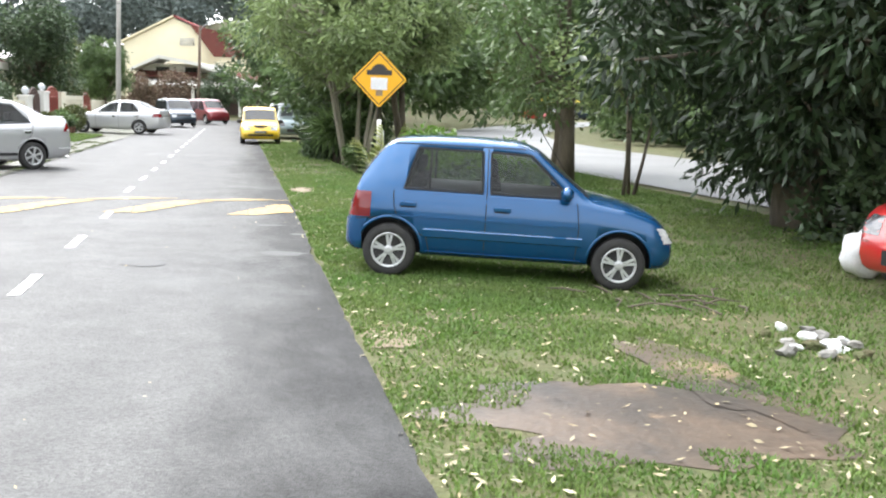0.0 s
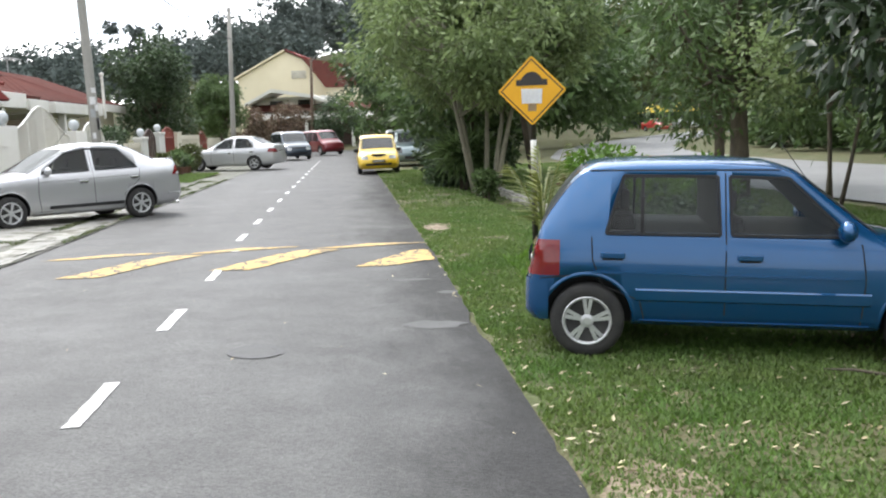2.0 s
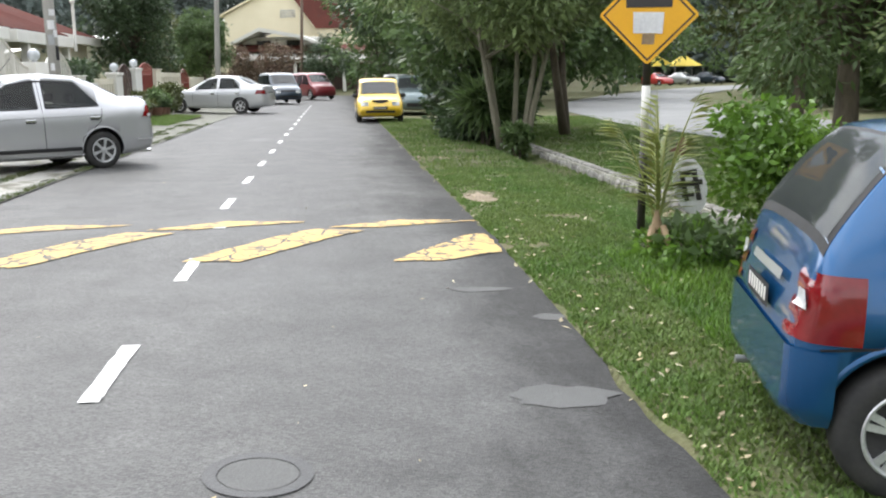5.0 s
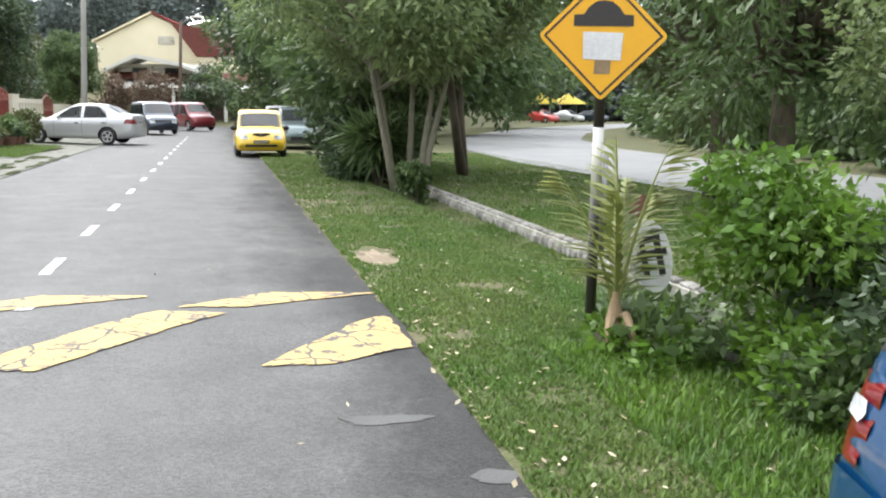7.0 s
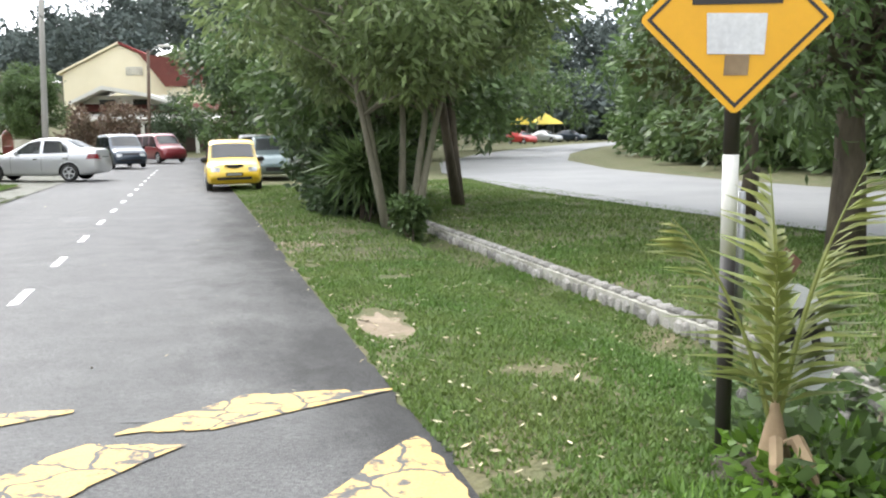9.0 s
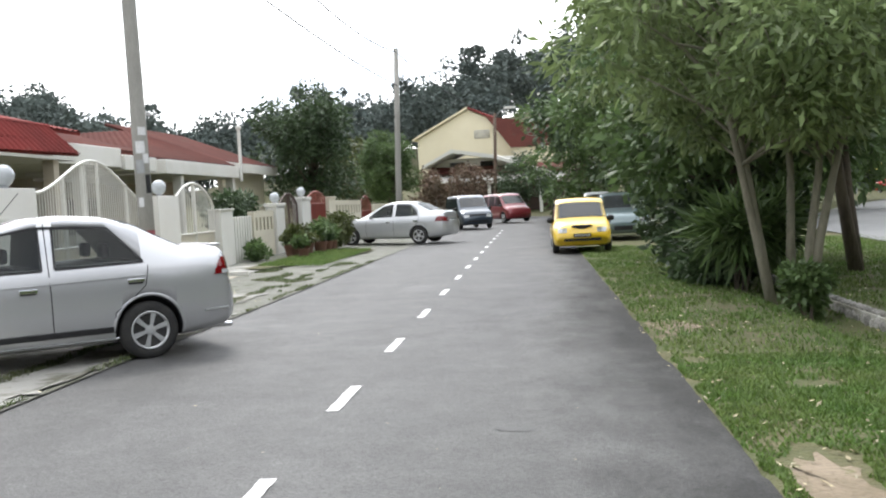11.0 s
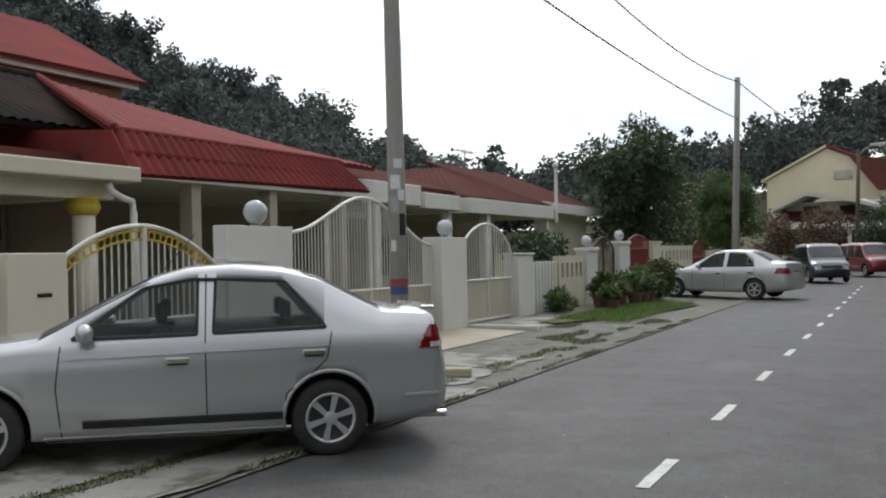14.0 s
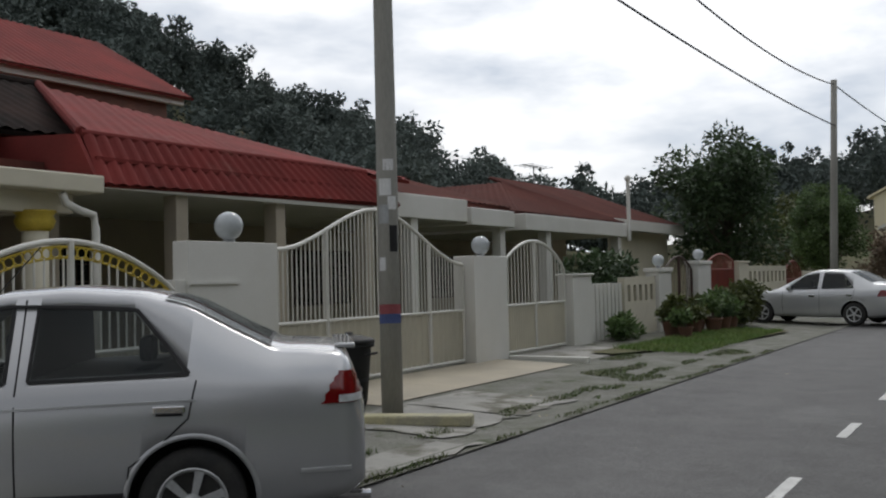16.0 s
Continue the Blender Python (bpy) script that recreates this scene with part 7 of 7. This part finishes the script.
def lush(a, s):
    if a < 2.45 + 0.14 * noise.noise((s * 2.4, 4, 3)):
        return False
    if (a - 3.9) ** 2 / 1.0 + (s - 7.75) ** 2 / 0.55 < 0.8 + 0.9 * noise.noise((a * 2, s * 2, 0)):
        return False
    if (a - 2.75) ** 2 / 0.04 + (s - 20.1) ** 2 / 0.25 < 1 or (a - 2.8) ** 2 / 0.05 + (s - 20.6) ** 2 / 0.1 < 1 + noise.noise((a * 4, s * 4, 0)):
        return False
    if s < 10.5 and rng.random() < 0.45 + 0.5 * noise.noise((a * 0.9, s * 0.9, 11)):
        return False
    return noise.noise((a * 1.3, s * 1.3, 4)) + 0.6 * noise.noise((a * 4, s * 4, 8)) + rng.random() * 0.9 > 0.12


blades(190000, (2.42, 5.0, 5.5, 24), 0.026, "verge_grass", "short patchy green verge grass", BLADE, lush)
blades(110000, (5.0, 9.5, 6.0, 24), 0.034, "lawn_grass", "green lawn grass under the trees", BLADE, lush)
blades(90000, (2.45, 10.0, 22, 42), 0.045, "verge_grass", "green verge grass along the drain", BLADE, lush)
blades(9000, (3.2, 4.6, 14.0, 16.6), 0.055, "tall_grass", "longer bright green grass by the sign", LEAF_LIME)

# mud puddle on the verge
SAND = mat("pale_sand", (0.27, 0.215, 0.155), (0.19, 0.15, 0.10), rough=0.95, scale=3, fine=30, bump=0.8, amount=0.8, grime=(0.12, 0.12, 0.05), grime_scale=5, grime_at=0.56, relief=0.02)
mud = strip("mud_patch", lambda u, v: (3.9 + 1.15 * v * math.cos(6.2832 * u) * (1 + 0.55 * noise.noise((math.cos(6.2832 * u) * 2, math.sin(6.2832 * u) * 2, 1))), 7.72 + 0.72 * v * math.sin(6.2832 * u) * (1 + 0.55 * noise.noise((math.cos(6.2832 * u) * 2, math.sin(6.2832 * u) * 2, 5)))), 48, 8, MUD, None, 0.006, ground_z)
mud.matrix_world = STREET
tagged(mud, "wet brown bare mud patch in grass", "mud", kind="structure")
track = strip("mud_patch", lambda u, v: (4.55 + 0.28 * v * math.cos(6.2832 * u) * (1 + 0.7 * noise.noise((math.cos(6.2832 * u) * 2, math.sin(6.2832 * u) * 2, 3))), 8.7 + 0.95 * v * math.sin(6.2832 * u) * (1 + 0.5 * noise.noise((math.cos(6.2832 * u) * 2, math.sin(6.2832 * u) * 2, 7)))), 40, 6, MUD, None, 0.012, ground_z)
track.matrix_world = STREET
tagged(track, "narrow muddy rut across the grass", "mud", kind="structure")
for a, s, ra, rs in ((2.76, 20.1, 0.22, 0.55), (2.8, 25.8, 0.3, 0.5), (2.7, 9.6, 0.3, 0.35)):
    sand = strip("bare_patch", lambda u, v, a=a, s=s, ra=ra, rs=rs: (a + ra * v * math.cos(6.2832 * u) * (1 + 0.8 * noise.noise((math.cos(6.2832 * u) * 1.7, math.sin(6.2832 * u) * 1.7, s))), s + rs * v * math.sin(6.2832 * u) * (1 + 0.8 * noise.noise((math.cos(6.2832 * u) * 2.3, math.sin(6.2832 * u) * 2.3, a)))), 36, 4, SAND, None, 0.006, ground_z)
    sand.matrix_world = STREET
    tagged(sand, "pale bare sandy patch beside the road", "ground", kind="structure")

n = 2700
la = np.concatenate((2.5 + 3.5 * rng.random(2200), 2.40 + 0.30 * rng.random(300), -2.7 - 3 * rng.random(100), -2.5 + 4.8 * rng.random(100)))
ls = 5.5 + 30 * rng.random(n) ** 1.3
lz = np.array([(ground_z(a, s) + 0.02) if a > 2.45 else (road_z(a, s) + 0.008 if a > -2.7 else apron_z(a, s) + 0.03) for a, s in zip(la, ls)])
c = np.stack((la, ls, lz), axis=1)
ang = rng.random(n) * 6.283
L = (0.012 + 0.022 * rng.random(n))
L[2600:] *= 0.6
e1 = np.stack((np.cos(ang), np.sin(ang), 0.25 * rng.normal(size=n)), axis=1) * L[:, None]
e2 = np.stack((-np.sin(ang), np.cos(ang), 0.25 * rng.normal(size=n)), axis=1) * (L * 0.4)[:, None]
v = np.stack((c - e1, c + e2, c + e1, c - e2), axis=1).reshape(-1, 3)
fallen = part("fallen_leaves", raw_mesh("fallen_leaves", v, np.arange(4 * n).reshape(n, 4)), DRYLEAF, None)
fallen.matrix_world = STREET
tagged(fallen, "scattered dry fallen leaves and bits", "leaves", kind="stuff")

# rubbish heap, red car and green panel at the edge of the lawn
g = random.Random(12)
for k in range(18):
    bm = bmesh.new()
    bmesh.ops.create_icosphere(bm, subdivisions=2, radius=g.uniform(0.06, 0.13))
    for v_ in bm.verts:
        v_.co *= 0.75 + 0.6 * noise.noise(v_.co * 11 + Vector((k * 5.3, 0, 0)))
        v_.co.z *= 0.55
    a, s = 5.85 + g.uniform(-0.35, 0.45), 9.5 + g.uniform(-0.5, 0.5)
    t = part("rubbish_lump" if k % 2 else "crumpled_bag", bm, PAPER if k % 4 == 0 else (STONE if k % 4 < 3 else LITTER), None, smooth=False)
    t.matrix_world = STREET @ pose(a, s, ground_z(a, s) + 0.03, g.uniform(-20, 20), g.uniform(-20, 20), g.uniform(0, 360))
    tagged(t, "crumpled white and grey rubbish lying on grass", "rubbish", "rubbish heap")
for k in range(14):
    a, s = 5.6 + g.uniform(-1.0, 0.6), 10.9 + g.uniform(-0.7, 0.6)
    t = part("dry_branch", tubed([(0, 0, 0), (0.2, 0.03, 0.03), (0.42, -0.02, 0.01)], [0.012, 0.01, 0.004], 5), BARK, None)
    t.matrix_world = STREET @ pose(a, s, ground_z(a, s) + 0.015, 0, 0, g.uniform(0, 360))
    tagged(t, "dry brown fallen branch on the grass", "branch", "fallen branches")
car(street_pose(10.62, 10.75, 186, -0.22), stretched(SALOON, 1.0, 1.0, 1.0), RED, "red saloon parked beside the lawn", 2.465, 0.29, 0.74, {**s_spec, "seats": []}, spokes=5)
bag = thing("refuse_sack", STREET @ pose(8.02, 11.75, -0.2), "white refuse sack leaning by the red car", "sack")
bm = bmesh.new()
bmesh.ops.create_icosphere(bm, subdivisions=3, radius=0.26)
for v_ in bm.verts:
    v_.co *= 0.85 + 0.35 * noise.noise(v_.co * 7)
    v_.co.z = max(v_.co.z * 1.15 + 0.27, 0.0)
    if v_.co.z > 0.5:
        v_.co.x *= 0.6
        v_.co.y *= 0.6
part("sack", bm, PAPER, bag, smooth=True)

# ---- left side: bin, kerbs, potted plants, lawn ----
def refuse_bin(a, s, z, turn, label, open_lid=False):
    """A round tapered plastic bin with a rolled rim, side grips and a shallow domed lid."""
    t = thing("refuse_bin", STREET @ pose(a, s, z, 0, 0, turn), label, "bin", "refuse bins")
    part("tub", lathe([(0.185, 0), (0.195, 0.015), (0.215, 0.25), (0.222, 0.26), (0.22, 0.275), (0.245, 0.6), (0.25, 0.64), (0.282, 0.645), (0.288, 0.665), (0.282, 0.685), (0.262, 0.685), (0.25, 0.62), (0.2, 0.05)], 28), BLACK, t, smooth=True)
    lid = part("lid", lathe([(0.29, 0), (0.295, 0.03), (0.27, 0.05), (0.15, 0.085), (0.05, 0.095), (0.045, 0.125), (0.02, 0.13)], 28), BLACK, t, smooth=True)
    lid.matrix_local = pose(-0.19, 0.0, 0.735, 0, -14, 0) if open_lid else pose(0, 0, 0.685)
    for sgn in (1, -1):
        part("handle", tubed([(0.25 * sgn, -0.09, 0.56), (0.31 * sgn, -0.08, 0.575), (0.31 * sgn, 0.08, 0.575), (0.25 * sgn, 0.09, 0.56)], 0.014, 8), BLACK, t)
    return t


refuse_bin(-5.1, 22.25, 0.08, 100, "black round plastic refuse bin with its lid thrown back", True)
refuse_bin(-5.25, 29.45, 0.1, 10, "black plastic refuse bin behind the pole")
t = thing("kerb_block", STREET @ pose(-5.0, 22.0, 0.04, 0, 0, -20), "rough concrete kerb block by the bin", "kerb")
part("block", boxed(-0.75, 0.6, -0.09, 0.09, 0, 0.12, 0.02), CONCRETE, t)
t = thing("kerb_block", STREET @ pose(-4.1, 28.75, 0.03, 0, 0, 22), "faded yellow kerb block at the pole", "kerb")
part("block", boxed(-0.75, 0.75, -0.1, 0.1, 0, 0.11, 0.02), KERB_YELLOW, t)
lawn = strip("lawn", lambda u, v: (-5.4 + 1.75 * u * (1 - 0.75 * (1 - v) ** 2 * 1.0), 36.6 + 8.0 * v), 8, 24, SOIL, None, 0.04, apron_z)
lawn.matrix_world = STREET
tagged(lawn, "small strip of roadside lawn before pots", "lawn", kind="structure")
n = 8000
pts = np.stack((-5.3 + 1.55 * rng.random(n), 37.5 + 7 * rng.random(n)), axis=1)
h = 0.05 + 0.05 * rng.random(n)
ang = rng.random(n) * 6.283
p = np.stack((pts[:, 0], pts[:, 1], np.array([apron_z(a, s) + 0.035 for a, s in pts])), axis=1)
sd = np.stack((-np.sin(ang), np.cos(ang), 0 * ang), axis=1) * 0.01
tp = p + np.stack((np.cos(ang) * h * 0.6, np.sin(ang) * h * 0.6, h), axis=1)
tuft = part("lawn_grass", raw_mesh("lawn_grass", np.stack((p - sd, p + sd, tp), axis=1).reshape(-1, 3), np.arange(3 * n).reshape(n, 3)), BLADE, None)
tuft.matrix_world = STREET
tagged(tuft, "short green grass of the roadside lawn", "grass", kind="stuff")
# weeds in the joints of the apron
n = 8000
wa, ws = [], []
while len(wa) < n:
    a, s = -6.3 + 3.6 * rng.random(), 19 + 20 * rng.random()
    d = min(abs(a + 3.52), abs(s - 20.7) if a < -3.6 else 9, abs(s - 28.0) if a < -3.2 else 9, abs(a + 2.76) * 1.5)
    if d < 0.10 + 0.1 * noise.noise((a * 2, s * 2, 1)) and noise.noise((a * 1.1, s * 0.8, 6)) > 0.0 or (a > -4.9 and s > 31 and noise.noise((a * 1.6, s * 0.9, 2)) > 0.28):
        wa.append(a)
        ws.append(s)
wa, ws = np.array(wa), np.array(ws)
h = 0.015 + 0.03 * rng.random(n)
ang = rng.random(n) * 6.283
p = np.stack((wa, ws, np.array([apron_z(a, s) + 0.004 for a, s in zip(wa, ws)])), axis=1)
sd = np.stack((-np.sin(ang), np.cos(ang), 0 * ang), axis=1) * 0.008
tp = p + np.stack((np.cos(ang) * h, np.sin(ang) * h, h), axis=1)
weeds = part("joint_weeds", raw_mesh("joint_weeds", np.stack((p - sd, p + sd, tp), axis=1).reshape(-1, 3), np.arange(3 * n).reshape(n, 3)), MOSS, None)
weeds.matrix_world = STREET
tagged(weeds, "moss and weeds in concrete joints", "weeds", kind="stuff")

g = random.Random(77)
for i in range(13):
    a, s = -5.35 + g.uniform(-0.3, 0.5), 40.9 + i * 0.34
    r = g.uniform(0.13, 0.22)
    z = apron_z(a, s) + 0.035
    t = thing("flower_pot", STREET @ pose(a, s, z), "dark clay pot on the roadside lawn", "pot", "potted plants")
    part("pot", lathe([(r * 0.7, 0), (r * 0.98, r * 1.3), (r * 1.08, r * 1.32), (r * 1.08, r * 1.5), (r * 0.95, r * 1.5), (r * 0.9, r * 1.35)], 16), TERRACOTTA, t, smooth=False)
    ph = g.uniform(0.15, 0.75)
    bush("potted_plant", a, s, mound(6, (0.16, 0.16, ph), 0.15, 200 + i, lo=0.2), 420, 0.12, g.choice((LEAF_MID, LEAF_OLIVE, LEAF_OLIVE, LEAF_DARK)), "leafy green plant growing in a clay pot", "plant", z0=z + r * 1.2, group="potted plants", stems=4)
bush("hedge_plant", -6.1, 40.0, mound(8, (0.15, 0.6, 0.5), 0.17, 300), 900, 0.14, LEAF_MID, "shrubs against the white slat fence", "plants", z0=0.12)
bush("hedge_plant", -7.3, 41.5, mound(20, (0.4, 1.8, 1.7), 0.32, 301, lo=0.9), 3200, 0.16, LEAF_DARK, "garden shrubs showing over the wall", "plants", z0=0.12)
bush("hedge_plant", -5.3, 46.2, mound(16, (0.4, 0.6, 1.0), 0.3, 302), 3000, 0.14, LEAF_OLIVE, "bushy plant at the end of the pots", "plants", z0=0.12)
bush("brown_bush", -4.6, 79, mound(34, (2.5, 2.0, 3.4), 0.75, 303), 9000, 0.2, BROWN_LEAF, "brown leafless-looking bush beyond the cars", "bush", z0=0.0)

tree("garden_tree", 0.6, 84, 4.6, 1.8, 2, 30, 6000, 0.2, LEAF_DARK, BARK, "dark green tree before the far houses", 54, crown_low=0.15, r_small=0.6)

# ---- fittings on the concrete pole, cables ----
d = Vector((-0.35, 0.25, 8.6)) / 8.6
g = random.Random(5)


def band(z0, z1, m, name, label=""):
    r = 0.115 - 0.025 * z0 / 8.6 + 0.004
    part(name, tubed([d * z0, d * z1], r, 16), m, pole_1, label)


BAND_RED = mat("faded_red_band", (0.32, 0.08, 0.09), rough=0.7)
BAND_BLUE = mat("faded_blue_band", (0.07, 0.10, 0.25), rough=0.7)
band(0.99, 1.09, BAND_BLUE, "painted_band", "faded blue band")
band(1.09, 1.19, BAND_RED, "painted_band", "faded red band")
to_cam = Vector((0.75, -0.65, 0)).normalized()
tang = Vector((0.65, 0.75, 0))
for z, u, w, h, m in ((1.75, 0.6, 0.10, 0.28, BLACK), (2.35, -0.2, 0.14, 0.18, PAPER), (2.05, -0.4, 0.12, 0.2, STEEL), (2.62, 0.2, 0.12, 0.12, PAPER), (1.55, -0.6, 0.08, 0.14, PAPER), (2.2, 0.5, 0.1, 0.14, PAPER)):
    r = 0.115 - 0.025 * z / 8.6 + 0.005
    bm = bmesh.new()
    q0 = math.atan2(to_cam.y, to_cam.x) + u
    row0, row1 = [], []
    for i in range(6):
        q = q0 + (i / 5 - 0.5) * w / r
        row0.append(bm.verts.new(d * z + Vector((math.cos(q) * r, math.sin(q) * r, 0))))
        row1.append(bm.verts.new(d * (z + h) + Vector((math.cos(q) * r, math.sin(q) * r, 0))))
    for i in range(5):
        bm.faces.new((row0[i], row0[i + 1], row1[i + 1], row1[i]))
    part("poster_scrap", bm, m, pole_1, "torn paper scrap")


def cable(p, q, sag, label):
    t = thing("overhead_cable", Matrix.Translation(p), label, "cable", "overhead cables")
    v = Vector(q) - Vector(p)
    part("wire", tubed([v * (i / 24) - Vector((0, 0, 4 * sag * (i / 24) * (1 - i / 24))) for i in range(25)], 0.022, 6), CABLE, t)


TOP2 = Vector((-19.85, 51.2, 7.75))

cable(TOP2, P1 + d * 8.2, 0.8, "black overhead cable sagging between poles")
cable(TOP2 - Vector((0, 0, 1.4)), P1 + d * 6.35, 0.25, "lower black overhead cable between poles")
cable(TOP2, LP + Vector((0.3, 0, 7.55)), 0.5, "overhead cable running on along the street")

# far end of the main road: lamp post, parked cars and yellow canopies
post = thing("street_lamp", STREET @ pose(32.6, 111.3, 0), "tall pale street lamp by the main road", "street lamp")
part("shaft", tubed([(0, 0, 0), (0, 0, 7.0)], [0.12, 0.07], 10), STEEL, post)
part("meter_box", boxed(-0.25, 0.25, -0.2, 0.2, 3.4, 4.0), WALL_WHITE, post)
part("arm", tubed([(0, 0, 7), (1.2, 0, 7.3)], 0.05, 8), STEEL, post)
CANOPY = mat("yellow_canopy", (0.75, 0.58, 0.08), (0.7, 0.52, 0.06), rough=0.7)
for a, s in ((43.0, 131.5), (47.5, 133.5)):
    tent = thing("market_canopy", STREET @ pose(a, s, 0), "yellow pyramid canopy tent on thin legs", "tent", "market canopies")
    bm = bmesh.new()
    q = [bm.verts.new((x, y, 2.3)) for x, y in ((-2, -2), (2, -2), (2, 2), (-2, 2))]
    tip = bm.verts.new((0, 0, 3.8))
    for i in range(4):
        bm.faces.new((q[i], q[(i + 1) % 4], tip))
    part("roof", bm, CANOPY, tent)
    for x in (-1.95, 1.95):
        for y in (-1.95, 1.95):
            part("leg", tubed([(x, y, 0), (x, y, 2.3)], 0.04, 6), STEEL, tent)
plain = {**s_spec, "windows": [], "seams": [], "mouldings": [], "handles": [], "end_pairs": [], "ends": [], "corner_lamps": [], "seats": [], "see_through": False}
plain.pop("mirror")
car(STREET @ pose(37.5, 117, 0.0, 0, 0, -70), SALOON, RED, "red car parked far along the main road", 2.465, 0.29, 0.74, plain, spokes=5)
car(STREET @ pose(43.5, 125, 0.0, 0, 0, -60), SALOON, SILVER_2, "silver car parked far along the main road", 2.465, 0.29, 0.74, plain, spokes=5)
car(STREET @ pose(48, 128, 0.0, 0, 0, -60), SALOON, NAVY, "dark car parked far along the main road", 2.465, 0.29, 0.74, plain, spokes=5)
# dead hanging branches in the verge tree
g = random.Random(19)
dead = thing("hanging_branches", STREET @ pose(3.6, 27.2, 3.0), "pale dry hanging twigs in the verge tree", "branch")
for i in range(7):
    x, y = g.uniform(-0.5, 0.5), g.uniform(-0.3, 0.3)
    part("twig", tubed([(x, y, 0.7), (x - 0.25, y, 0.9), (x - 0.5, y - 0.1, 0.7), (x - 0.62, y - 0.1, 0.2)], [0.014, 0.012, 0.01, 0.005], 5), BARK_PALE, dead)
# rubble and white stones in the drain by the bush
g = random.Random(23)
for i in range(26):
    a, s = g.uniform(4.2, 5.0), g.uniform(15.9, 17.8)
    st = new("loose_stone", g.choice(stone_meshes))
    st.matrix_world = STREET @ pose(a, s, ground_z(a, s) + 0.02, g.uniform(0, 90), g.uniform(0, 90), g.uniform(0, 360)) @ Matrix.Diagonal((0.07, 0.09, 0.06, 1))
    tagged(st, "loose grey-white rubble stone in the drain", "stone", "drain rubble")
# television aerial on a roof
aerial = thing("roof_aerial", STREET @ pose(-14, 52.0, 4.3), "thin metal television aerial on a tiled roof", "aerial")
part("mast", tubed([(0, 0, -0.4), (0, 0, 1.3)], 0.03, 6), STEEL, aerial)
part("boom", tubed([(0, -0.9, 1.25), (0, 0.9, 1.25)], 0.02, 6), STEEL, aerial)
for y in (-0.8, -0.4, 0.0, 0.4, 0.8):
    part("rod", tubed([(-0.4, y, 1.25), (0.4, y, 1.25)], 0.012, 5), STEEL, aerial)
